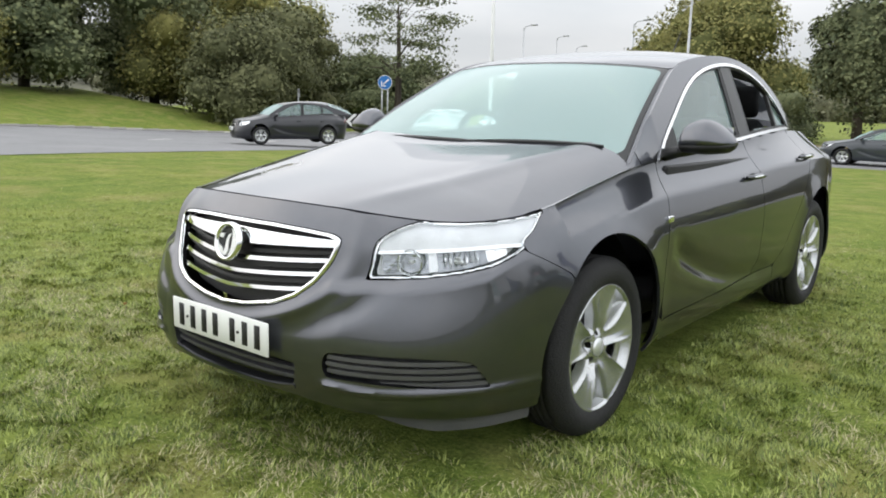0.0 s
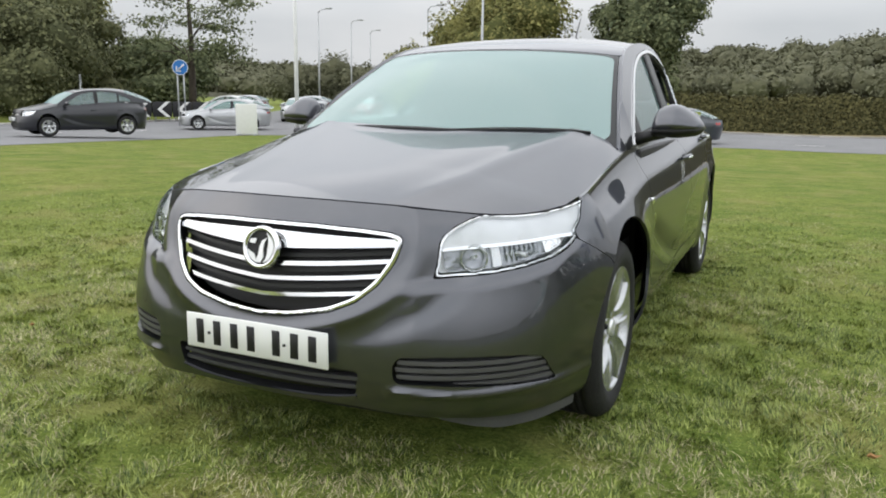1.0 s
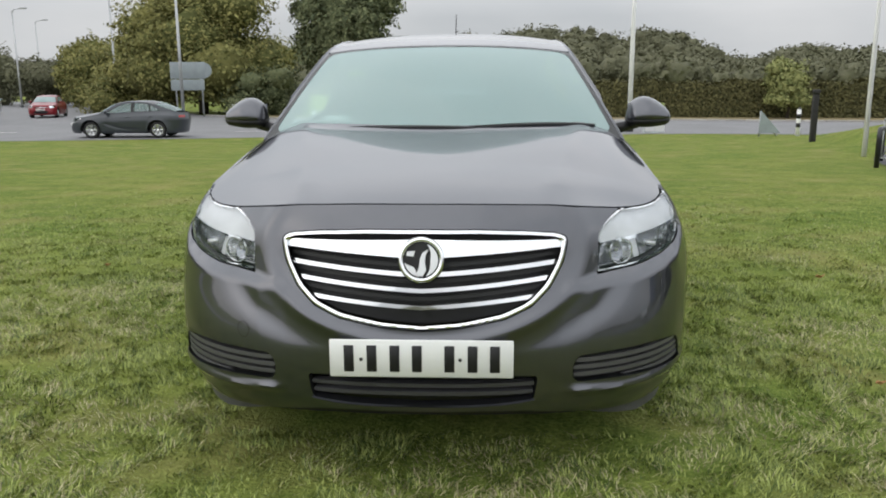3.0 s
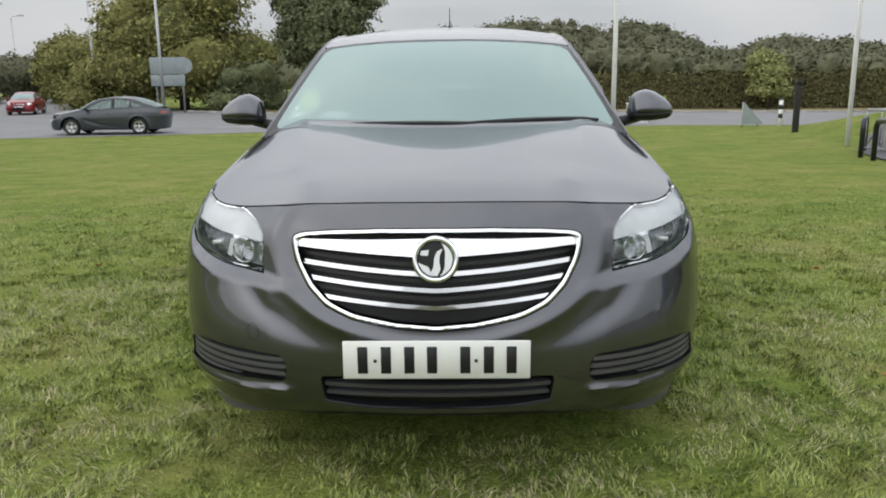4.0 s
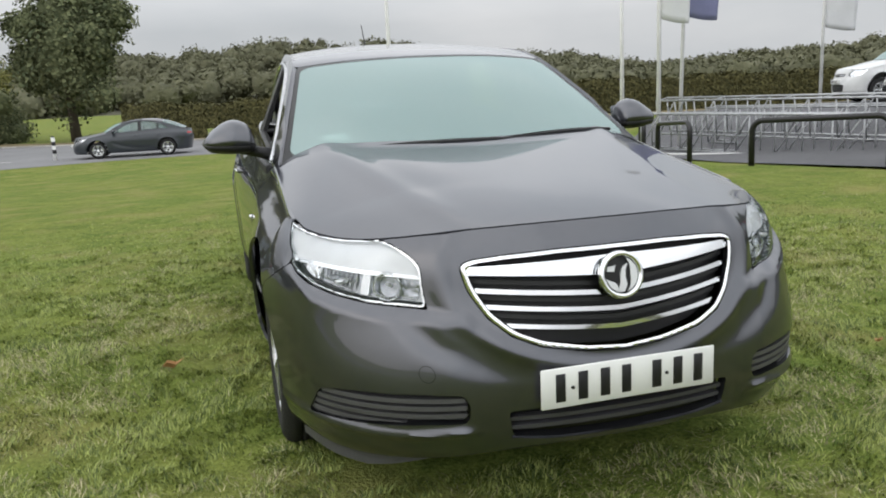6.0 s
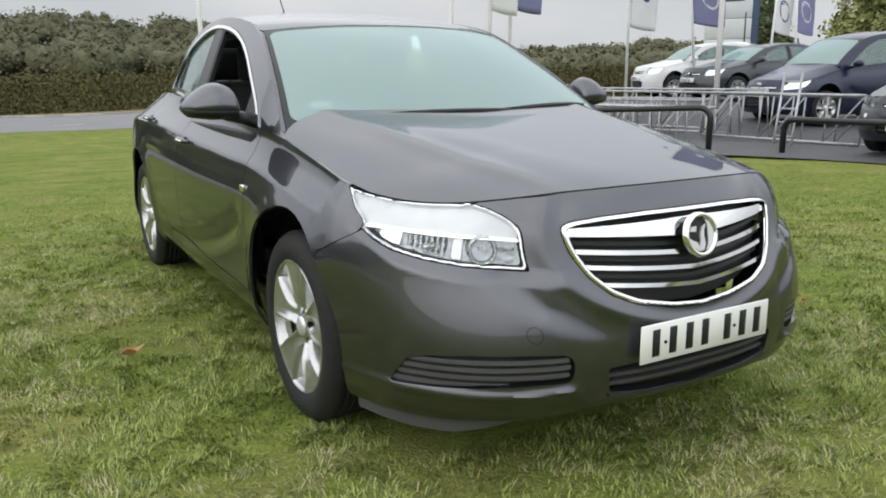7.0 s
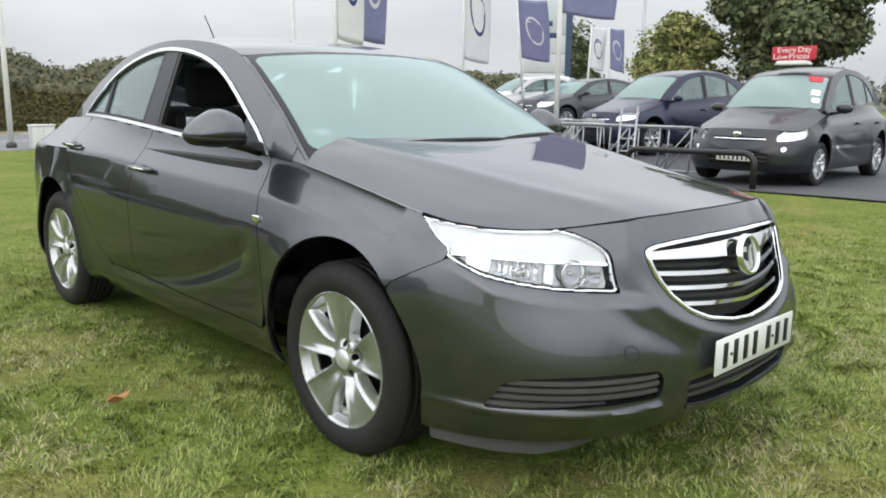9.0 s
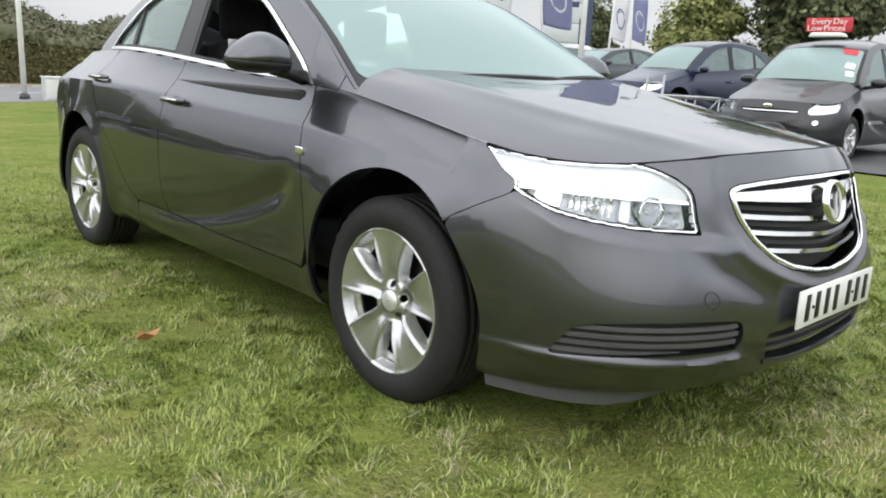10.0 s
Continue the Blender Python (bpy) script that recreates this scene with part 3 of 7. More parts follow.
for a, b2, n2 in (((-22, 33.5), (8, 35.0), 6), ((-24, 14), (-27, 26), 3)):
    for i in range(n2):
        x, y = a[0] + (b2[0] - a[0]) * i / (n2 - 1), a[1] + (b2[1] - a[1]) * i / (n2 - 1)
        ob = new("paint_dash", dash)
        ob.parent = marks
        ob.matrix_parent_inverse = marks.matrix_basis.inverted()
        ob.matrix_basis = Matrix.Translation((x, y, float(ground_z(x, y)) + 0.017)) @ Matrix.Rotation(math.atan2(b2[1] - a[1], b2[0] - a[0]), 4, "Z")

# blades of grass round the car
def value_noise(x, y, cell, seed):
    """Smooth random values between 0 and 1 over the plan, with lumps of about cell metres."""
    grid = np.random.default_rng(seed).random((64, 64))
    u, v = x / cell, y / cell
    i, j = np.floor(u).astype(int), np.floor(v).astype(int)
    a, b = u - i, v - j
    a, b = a * a * (3 - 2 * a), b * b * (3 - 2 * b)
    g = lambda p, q: grid[p % 64, q % 64]
    return (g(i, j) * (1 - a) + g(i + 1, j) * a) * (1 - b) + (g(i, j + 1) * (1 - a) + g(i + 1, j + 1) * a) * b


def grass_blades(seed, count, x0, x1, y0, y1, low, high, clear, thick=(0.0013, 0.0028), flat=(0.4, 1.5), straw=False):
    rng = np.random.default_rng(seed)
    # thick near the car, thinning out over the lawn
    x, y = rng.normal(x0, x1, count), rng.normal(y0, y1, count)
    tufts = 0.5 * value_noise(x, y, 0.075, 5) + 0.3 * value_noise(x, y, 0.21, 6) + 0.2 * value_noise(x, y, 0.6, 8)
    dry = 0.6 * value_noise(x, y, 0.55, 9) + 0.4 * value_noise(x, y, 0.13, 10)
    chance = np.clip((dry - 0.42) * 3.2, 0.04, 1) if straw else np.clip((tufts - 0.24) * 2.6, 0.06, 1) * np.clip(1.5 - 1.4 * np.clip(dry - 0.35, 0, 1) * 2, 0.3, 1)
    keep = ~clear(x, y) & (rng.random(count) < chance)
    x, y, tufts = x[keep], y[keep], tufts[keep]
    n = len(x)
    h = rng.uniform(low, high, n) * (0.45 + 1.1 * tufts)
    # neighbours lean much the same way
    a = 6.28 * 1.4 * value_noise(x, y, 0.11, 12) + rng.normal(0, 0.9, n)
    w = rng.uniform(*thick, n)
    lean = rng.uniform(*flat, n) * h
    ux, uy = np.cos(a), np.sin(a)
    vx, vy = -uy, ux
    z = ground_z(x, y) - 0.003
    p0 = np.stack([x - w * ux, y - w * uy, z], -1)
    p1 = np.stack([x + w * ux, y + w * uy, z], -1)
    m = 0.6
    q0 = np.stack([x - 0.75 * w * ux + lean * 0.35 * vx, y - 0.75 * w * uy + lean * 0.35 * vy, z + h * m], -1)
    q1 = np.stack([x + 0.75 * w * ux + lean * 0.35 * vx, y + 0.75 * w * uy + lean * 0.35 * vy, z + h * m], -1)
    t = np.stack([x + lean * vx, y + lean * vy, z + h], -1)
    co = np.stack([p0, p1, q1, q0, t], 1).reshape(-1, 3)
    k = np.arange(n) * 5
    tri = np.stack([k, k + 1, k + 2, k, k + 2, k + 3, k + 3, k + 2, k + 4], 1).reshape(-1)
    me = bpy.data.meshes.new("grass")
    me.vertices.add(len(co))
    me.vertices.foreach_set("co", co.astype(np.float32).ravel())
    me.loops.add(len(tri))
    me.loops.foreach_set("vertex_index", tri.astype(np.int32))
    me.polygons.add(len(tri) // 3)
    me.polygons.foreach_set("loop_start", (np.arange(len(tri) // 3) * 3).astype(np.int32))
    me.update()
    return me


M["blade"] = material("grass_blade", (0.122, 0.205, 0.026), 0.65, 0, 0.58, 1.6, per="island", second=(0.36, 0.415, 0.104))
M["straw"] = material("dry_grass", (0.30, 0.26, 0.13), 0.75, 0, 0.45, 2.5, per="island", second=(0.52, 0.48, 0.27))
under_car = lambda x, y: (np.abs(x) < 0.72) & (y > 0.45) & (y < 4.5)
lot_near = lambda x, y: lot_sd(x, y) < 0.1
bare = lambda x, y: under_car(x, y) | lot_near(x, y)
near = part("grass", grass_blades(3, 700000, -0.1, 2.6, 0.6, 2.7, 0.008, 0.027, bare), M["blade"])
tagged(near, "short uneven green grass blades of the lawn", "grass", kind="stuff")
dry = part("dry_grass", grass_blades(4, 260000, -0.1, 2.6, 0.6, 2.7, 0.008, 0.026, bare, (0.0011, 0.0022), (0.9, 2.6), True), M["straw"])
tagged(dry, "straw-coloured dead blades lying in the lawn", "dry grass", kind="stuff")
# ---- the grey saloon on the lawn ----
car = thing("saloon_car", (0, 2.4, 0), "dark grey metallic saloon with chrome grille parked on the lawn", "car")
LAMP = [(0.512, 0.648), (0.575, 0.651), (0.652, 0.657), (0.732, 0.671), (0.788, 0.690), (0.818, 0.716), (0.829, 0.742)]


def front(pts):
    """Points given by half width and height as points of the skin's plan."""
    return [(u_of_x(x, z), z) for x, z in pts]


def side(pts):
    return [(float(u_of_y(y)), z) for y, z in pts]


lamp_back = [(1.060, 0.757), (1.124, 0.788), (1.190, 0.826)]
lamp_top = [(u, float(EDGE_Z(rail(6.0, s_of_u(u))[1])) - 0.003) for u in (1.222, 1.15, 1.08, 1.0, 0.92, 0.84, 0.76, 0.715)]
lamp_in = [(0.655, 0.806), (0.600, 0.787), (0.560, 0.762), (0.549, 0.740), (0.537, 0.690)]
lamp_poly = np.array(front(LAMP) + lamp_back + lamp_top + lamp_in)
ring_out = [(0, 0.789), (0.16, 0.788), (0.30, 0.781), (0.385, 0.772), (0.414, 0.762), (0.418, 0.745), (0.406, 0.694), (0.366, 0.625), (0.312, 0.577), (0.237, 0.545), (0.115, 0.522), (0, 0.511)]
ring_in = [(0, 0.7815), (0.16, 0.7805), (0.30, 0.7735), (0.384, 0.765), (0.403, 0.754), (0.404, 0.744), (0.393, 0.699), (0.355, 0.634), (0.304, 0.588), (0.232, 0.558), (0.112, 0.535), (0, 0.524)]


def half(pts):
    """A half outline, closed a little past the centre line."""
    p = front([q for q in pts])
    return np.array([(-0.02, p[0][1])] + p[1:-1] + [(-0.02, p[-1][1])])


grille_poly, grille_in = half(ring_out), half(ring_in)
fog_poly = soften(front([(0.826, 0.322), (0.797, 0.404), (0.763, 0.419), (0.68, 0.430), (0.553, 0.434), (0.45, 0.430), (0.432, 0.400), (0.438, 0.350), (0.538, 0.347), (0.629, 0.339), (0.749, 0.329)]), 0.03, 2)
low_poly = half([(0, 0.385), (0.20, 0.382), (0.333, 0.376), (0.322, 0.303), (0.198, 0.287), (0, 0.278)])
arch_front, arch_rear = (float(u_of_y(1.00)), 0.345, 0.397), (float(u_of_y(3.665)), 0.345, 0.388)


def sd(poly):
    return lambda u, v: polygon_distance(poly, np.stack([u, v], -1))


def hole(c):
    return lambda u, v: c[2] - np.hypot(u - c[0], v - c[1])


def meet(*fs):
    return lambda u, v: np.maximum.reduce([f(u, v) for f in fs])


def less(f):
    return lambda u, v: -f(u, v)


def grown(f, d):
    return lambda u, v: f(u, v) - d


def below_edge(gap=0.0):
    """Below the bonnet's edge and the belt line."""
    def f(u, v):
        uq, inv = np.unique(u.ravel(), return_inverse=True)
        ye = rail(6.0, s_of_u(uq))[1]
        return v - (EDGE_Z(ye)[inv].reshape(u.shape) - gap)
    return f


GAP = 0.0022
SEAM = [(1.039, 0.742), (1.264, 0.645)]
bumper_poly = np.array([(-0.05, 0.262)] + front([(0.30, 0.262), (0.5, 0.235), (0.70, 0.212), (0.80, 0.20)]) + [(1.20, 0.20), (1.32, 0.55), (1.262, 0.645), SEAM[0], (1.10, 0.90), (-0.05, 0.95)])
wing_poly = np.array([SEAM[1], (1.051, 0.737), (1.06, 0.80), (1.222, 0.838), (1.21, 1.0)] + side([(1.535, 1.0), (1.535, 0.945), (1.488, 0.77), (1.458, 0.68), (1.43, 0.50), (1.41, 0.40), (1.40, 0.30), (1.33, 0.30), (0.95, 0.35)]))
FRONT_CUT = [(1.535, 0.945), (1.488, 0.77), (1.458, 0.68), (1.43, 0.50), (1.418, 0.42), (1.45, 0.335)]
REAR_CUT = [(2.93, 0.352), (3.05, 0.44), (3.20, 0.60), (3.33, 0.725), (3.46, 0.84), (3.545, 0.945), (3.55, 1.1)]
front_door_poly = np.array(side([(1.535, 1.1)] + FRONT_CUT + [(2.617, 0.345), (2.617, 1.1)]))
rear_door_poly = np.array(side([(2.617, 1.1), (2.617, 0.345)] + REAR_CUT))
sill_poly = np.array(side([(1.20, 0.20), (1.40, 0.21), (2.95, 0.21), (2.93, 0.352), (2.617, 0.345), (1.45, 0.335), (1.418, 0.36), (1.25, 0.40)]))
quarter_poly = np.array(side(REAR_CUT[::-1] + [(2.95, 0.21), (5.3, 0.21), (5.3, 1.1)]))


def panels(name, label, poly, u0, u1, v0, v1, cell, cuts=(), mat=None, top=0.0022):
    """The same panel on both sides of the car, with a shut line round it."""
    f = meet(grown(sd(poly), -GAP), below_edge(top), *cuts)
    for flip in (False, True):
        part(name, trimmed(skin, f, u0, u1, v0, v1, cell, 0.012, flip=flip), mat or M["paint"], car, label)


cut_front, cut_rear = hole(arch_front), hole(arch_rear)
f = meet(sd(bumper_poly), below_edge(GAP), grown(less(sd(lamp_poly)), -0.003), grown(less(sd(grille_poly)), -0.003), less(sd(fog_poly)), less(sd(low_poly)), cut_front)
part("front_bumper", trimmed(skin, f, 0.0, 1.36, 0.19, 0.87, 0.0085, 0.028, both=True), M["paint"], car, "body-coloured front bumper")
panels("front_wing", "", wing_poly, 1.0, U1 + 0.85, 0.28, 0.98, 0.011, (cut_front, grown(less(sd(lamp_poly)), -0.003)), top=-0.004)
panels("front_door", "", front_door_poly, U1 + 0.60, U1 + 1.90, 0.30, 1.06, 0.015)
panels("rear_door", "", rear_door_poly, U1 + 1.80, U1 + 2.95, 0.30, 1.10, 0.015, (cut_rear,))
panels("sill", "", sill_poly, U1 + 0.4, U1 + 2.7, 0.20, 0.46, 0.015, (cut_front, cut_rear))
panels("rear_quarter", "", quarter_poly, U1 + 2.1, U1 + 4.4, 0.20, 1.08, 0.02, (cut_rear,))

# bonnet
bx = np.linspace(0, 1, 30)
bon_poly = np.array([(-0.02, 0.143 + 0.004)] + [(0.806 * q - 0.003 * q, NOSE - (NOSE - 0.143) * math.sqrt(max(0, 1 - q ** 2.35)) + 0.004) for q in bx[1:-1]]
                    + [(float(EDGE_X(y)) - 0.003, float(y)) for y in np.linspace(0.76, 1.48, 10)] + [(0.70, 1.425), (0.60, 1.36), (0.4, 1.275), (0.2, 1.225), (-0.02, 1.21)])
part("bonnet", trimmed(lambda x, y: np.stack([x, y, bonnet(x, y)], -1), sd(bon_poly), 0.0, 0.82, 0.14, 1.5, 0.014, 0.026, both=True), M["paint"], car)
# the panel under the windscreen, and a dark shell inside the shut lines
cowl = lambda x, y: np.stack([x, y, bonnet(x, y) - 0.022], -1)
part("scuttle_panel", trimmed(cowl, sd(np.array([(-0.02, 1.22), (0.74, 1.40), (0.78, 1.62), (0.5, 1.5), (-0.02, 1.40)])), 0.0, 0.8, 1.2, 1.65, 0.02, both=True), M["black"], car, "black plastic panel below the windscreen")
for flip in (False, True):
    inner = lambda u, v: skin(u, v) * np.array((0.965, 1, 1)) + np.array((0, 0.012, 0))
    f = meet(lambda u, v: np.maximum(0.62 - u, u - (U1 + 3.6)), grown(below_edge(0), -0.02), grown(cut_front, 0.004), grown(cut_rear, 0.004), grown(less(sd(lamp_poly)), 0.004), lambda u, v: np.maximum(0.24 - v, u - 9), less(sd(fog_poly)))
    part("inner_panel", trimmed(inner, f, 0.6, U1 + 3.7, 0.22, 1.06, 0.03, flip=flip), M["black"], car)

# canopy
def frit(u, v):
    """The clear part of the windscreen: a tall oblong with rounded corners."""
    w = 0.668
    a, b = np.abs(u) - w + 0.055, np.abs(v - 1.681) - 0.325 + 0.055
    return np.hypot(np.clip(a, 0, 9), np.clip(b, 0, 9)) + np.minimum(np.maximum(a, b), 0) - 0.055



screen = lambda u, v: np.maximum.reduce([np.abs(u) - 0.687, v - 2.024, 1.352 - 0.035 * (np.abs(u) / 0.684) ** 2 - v])
thin = lambda k: (lambda u, v: canopy(u, v) - np.array((0, 0, k)))
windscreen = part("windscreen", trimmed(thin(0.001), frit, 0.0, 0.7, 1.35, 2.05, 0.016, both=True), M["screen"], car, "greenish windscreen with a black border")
windscreen.visible_shadow = False
part("border", trimmed(canopy, meet(screen, less(frit)), 0.0, 0.7, 1.30, 2.05, 0.012, 0.004, both=True), M["frit"], windscreen, "black printed glass border")
part("roof", trimmed(canopy, lambda u, v: np.maximum.reduce([np.abs(u) - 0.699, v - 3.50, 2.030 - v]), 0.0, 0.7, 2.02, 3.52, 0.02, 0.012, both=True), M["paint"], car)
rear_glass = part("rear_screen", trimmed(canopy, lambda u, v: np.maximum.reduce([np.abs(u) - 0.66, v - 4.26, 3.506 - v]), 0.0, 0.7, 3.49, 4.3, 0.03, both=True), M["side"], car)
rear_glass.visible_shadow = False
part("boot_lid", trimmed(canopy, lambda u, v: np.maximum.reduce([np.abs(u) - 0.699, v - 4.36, 4.266 - v]), 0.0, 0.7, 4.25, 4.37, 0.02, both=True), M["paint"], car)
for flip in (False, True):
    for v0, v1 in ((1.322, 2.028), (3.512, 4.3)):
        strip = lambda u, v, v0=v0, v1=v1: np.maximum.reduce([0.689 - u, u - 0.702, v0 - v, v - v1])
        part("screen_pillar", trimmed(canopy, strip, 0.68, 0.703, v0 - 0.01, v1 + 0.01, 0.007, 0.006, flip=flip), M["paint"], car)

# the painted foot of each screen pillar, between the bonnet's edge and the glass
def pillar_foot(w, y):
    low_edge = np.stack([EDGE_X(y) + 0.001, y, EDGE_Z(y) - 0.002], -1)
    return low_edge * (1 - w)[..., None] + (canopy(np.full_like(w, 0.694), y) + np.array((0.0, 0.0, 0.002))) * w[..., None]


for flip in (False, True):
    part("pillar_foot", trimmed(pillar_foot, lambda u, v: np.maximum.reduce([-u, u - 1, 1.305 - v, v - 1.46]), -0.02, 1.02, 1.29, 1.47, 0.02, flip=flip), M["paint"], car)

# side windows: bright outline, frames, panes
DLO = [(1.548, 0.958), (1.64, 1.035), (1.73, 1.090), (1.91, 1.190), (2.09, 1.283), (2.27, 1.349), (2.46, 1.391), (2.65, 1.413), (2.85, 1.416), (3.10, 1.385), (3.33, 1.330), (3.52, 1.256), (3.70, 1.158), (3.835, 1.066)]
belt = [(float(y), float(EDGE_Z(y)) + 0.006) for y in np.linspace(3.82, 1.60, 22)]
DLO_Z = spline([p[0] for p in DLO], [p[1] for p in DLO])
dlo = np.array([(float(y), float(DLO_Z(y))) for y in np.linspace(1.548, 3.835, 60)] + belt)
outer = lambda u, v: np.maximum.reduce([v - (RIM_Z(u) + 0.004), EDGE_Z(u) - 0.004 - v, 1.40 - u, u - 4.34])
lift = lambda k: (lambda y, z: flank(y, z) + np.array((k, 0, 0)))
PANES = (("front_window", [(1.50, 0.9), (1.50, 1.6), (2.64, 1.6), (2.575, 1.03), (2.57, 0.9)]),
         ("rear_window", [(2.755, 0.9), (2.80, 1.6), (3.52, 1.6), (3.43, 1.31), (3.365, 1.05), (3.36, 0.9)]),
         ("quarter_window", [(3.39, 0.9), (3.395, 1.06), (3.455, 1.30), (3.53, 1.6), (4.0, 1.5), (4.0, 0.9)]))
for flip in (False, True):
    part("window_frame", trimmed(lambda y, z: flank(y, z) - np.stack([0.24 * np.clip(z - EDGE_Z(y), 0, 1) * np.clip((1.62 - y) / 0.2, 0, 1), 0 * y, 0 * y], -1), meet(outer, less(sd(dlo))), 1.38, 4.34, 0.93, 1.47, 0.012, 0.012, flip=flip), M["paint"], car)
    part("window_trim", trimmed(lift(0.006), meet(grown(sd(dlo), 0.0), grown(less(sd(dlo)), 0.015)), 1.5, 3.9, 0.93, 1.45, 0.008, 0.010, flip=flip), M["chrome"], car, "chrome strip round the side windows")
    inside = grown(sd(dlo), -0.0145)
    panes = [meet(inside, sd(np.array(p))) for _, p in PANES]
    post = [meet(grown(inside, 0.0), *[grown(less(q), -0.018) for q in panes])]
    part("door_pillar", trimmed(lift(-0.004), post[0], 1.5, 3.9, 0.93, 1.45, 0.009, 0.02, flip=flip), M["frit"], car, "dark pillars between the side windows")
    for (nm, _), q in zip(PANES, panes):
        part("seal", trimmed(lift(-0.006), meet(grown(q, 0.018), grown(less(q), 0.012)), 1.5, 3.9, 0.93, 1.45, 0.008, 0.02, flip=flip), M["black"], car, "black rubber window seal")
        is_open = (flip and nm == "front_window") or (not flip and nm == "rear_window")
        pane = q if not is_open else meet(q, lambda u, v: v - (EDGE_Z(u) + 0.035))
        g = part(nm, largest(trimmed(lift(-0.016), pane, 1.5, 3.9, 0.93, 1.45, 0.016, flip=flip)), M["side"], car, "lowered side window" if is_open else "tinted side window")
        g.visible_shadow = False

# headlamps
def bulge(k):
    def f(u, v):
        p = skin(u, v)
        d = np.clip(-polygon_distance(lamp_poly, np.stack([u, v], -1)), 0, 0.05)
        n = np.stack([p[..., 0] * 0.6, -(1.1 - p[..., 1]) * 0.8, 0.25 + 0 * p[..., 0]], -1)
        n /= np.linalg.norm(n, axis=-1)[..., None]
        return p + n * (k * np.sqrt(d / 0.05))[..., None]
    return f


def sunk(k, back=0.0):
    def f(u, v):
        p = skin(u, v)
        return p + np.array((-0.35 * k, k, 0.0)) + np.stack([0 * u, back * (v - 0.65), 0 * u], -1)
    return f


lamp_sd = sd(soften(lamp_poly, 0.03, 1))
for flip in (False, True):
    sgn = -1 if flip else 1
    bowl = part("headlamp", trimmed(sunk(0.050), grown(lamp_sd, -0.002), 0.48, 1.26, 0.63, 0.86, 0.012, flip=flip), M["lamp_white"], car, "clear headlamp with silver reflectors")
    lens = part("lens", trimmed(bulge(0.006), grown(lamp_sd, -0.002), 0.48, 1.26, 0.63, 0.86, 0.010, 0.02, flip=flip), M["lens"], bowl, "clear headlamp lens")
    lens.visible_shadow = False
    rimf = meet(grown(lamp_sd, 0.0), grown(less(lamp_sd), 0.006))
    part("lamp_rim", trimmed(sunk(0.006), rimf, 0.48, 1.26, 0.63, 0.86, 0.006, 0.045, flip=flip), M["chrome"], bowl)
    # a bright ledge divides the indicator above from the lights below
    split = lambda u: 0.724 + 0.022 * np.clip((u - 0.53) / 0.44, 0, 1)
    ledge = lambda u, v: np.abs(v - split(u)) - 0.005
    above = lambda u, v: split(u) + 0.003 - v
    part("bezel", trimmed(sunk(0.018), meet(grown(lamp_sd, -0.004), above), 0.48, 1.26, 0.63, 0.86, 0.010, flip=flip), M["lamp_white"], bowl, "white lamp bezel")
    part("ledge", trimmed(sunk(0.012), meet(grown(lamp_sd, -0.006), ledge), 0.48, 1.26, 0.63, 0.86, 0.006, 0.03, flip=flip), M["chrome"], bowl)
    for uc, vc, r in ((0.640, 0.695, 0.036),):
        p = skin(np.array(uc), np.array(vc)) + np.array((-0.35 * 0.03, 0.03, 0))
        disc = turned([(0.034, 0.003), (0.030, 0.014), (0.022, r * 0.62), (0.004, r * 0.92), (-0.012, r), (-0.015, r + 0.003), (-0.010, r + 0.006), (0.03, r + 0.007)], 32)
        m = Matrix.Translation((sgn * p[0], p[1], p[2])) @ Matrix.Rotation(radians(90 + sgn * 22), 4, "Z")
        disc.transform(m)
        refl = part("reflector", disc, M["reflector"], bowl)
        bulb = tube([(sgn * p[0], p[1] + 0.03, p[2]), (sgn * p[0] * 0.99, p[1] + 0.002, p[2])], [0.006, 0.005], 10)
        part("bulb_cap", bulb, M["silver"], bowl)
    # the outer light: a square reflector of upright flutes with a dark bulb before it
    for k in range(7):
        flute = lambda u, v, k=k: np.maximum(np.abs(u - 0.752 - 0.018 * k) - 0.0082, np.abs(v - 0.703 - 0.004 * k) - 0.030)
        hollow = lambda u, v, k=k: sunk(0.036)(u, v) + np.stack([0 * u, 0.012 * (1 - ((u - 0.752 - 0.018 * k) / 0.009) ** 2) + 0.25 * np.abs(v - 0.703), 0 * u], -1)
        part("flute", trimmed(hollow, meet(grown(lamp_sd, -0.010), flute), 0.73, 0.90, 0.65, 0.76, 0.004, flip=flip), M["reflector"], bowl)
    p = skin(np.array(0.800), np.array(0.702)) + np.array((-0.012, 0.034, 0))
    part("bulb_cap", tube([(sgn * (p[0] - 0.03), p[1] + 0.006, p[2]), (sgn * (p[0] + 0.022), p[1] - 0.002, p[2] - 0.004)], [0.009, 0.007], 10), M["silver"], bowl)
    post_d = lambda u, v: np.maximum(np.abs(u - 0.715) - 0.014, np.abs(v - 0.70) - 0.05)
    part("divider", trimmed(sunk(0.030), meet(grown(lamp_sd, -0.010), post_d), 0.68, 0.75, 0.64, 0.76, 0.005, 0.012, flip=flip), M["silver"], bowl)
    slot = lambda u, v: np.maximum(np.abs(u - 0.935) - 0.040, np.abs(v - 0.715 - 0.2 * (u - 0.9)) - 0.022)
    part("side_reflector", trimmed(sunk(0.034), meet(grown(lamp_sd, -0.012), slot), 0.8, 1.0, 0.66, 0.78, 0.008, 0.01, flip=flip), M["reflector"], bowl)
    dark = lambda u, v: np.maximum(np.maximum(v - split(u), 0.652 - v), np.maximum(0.55 - u, u - 0.965))
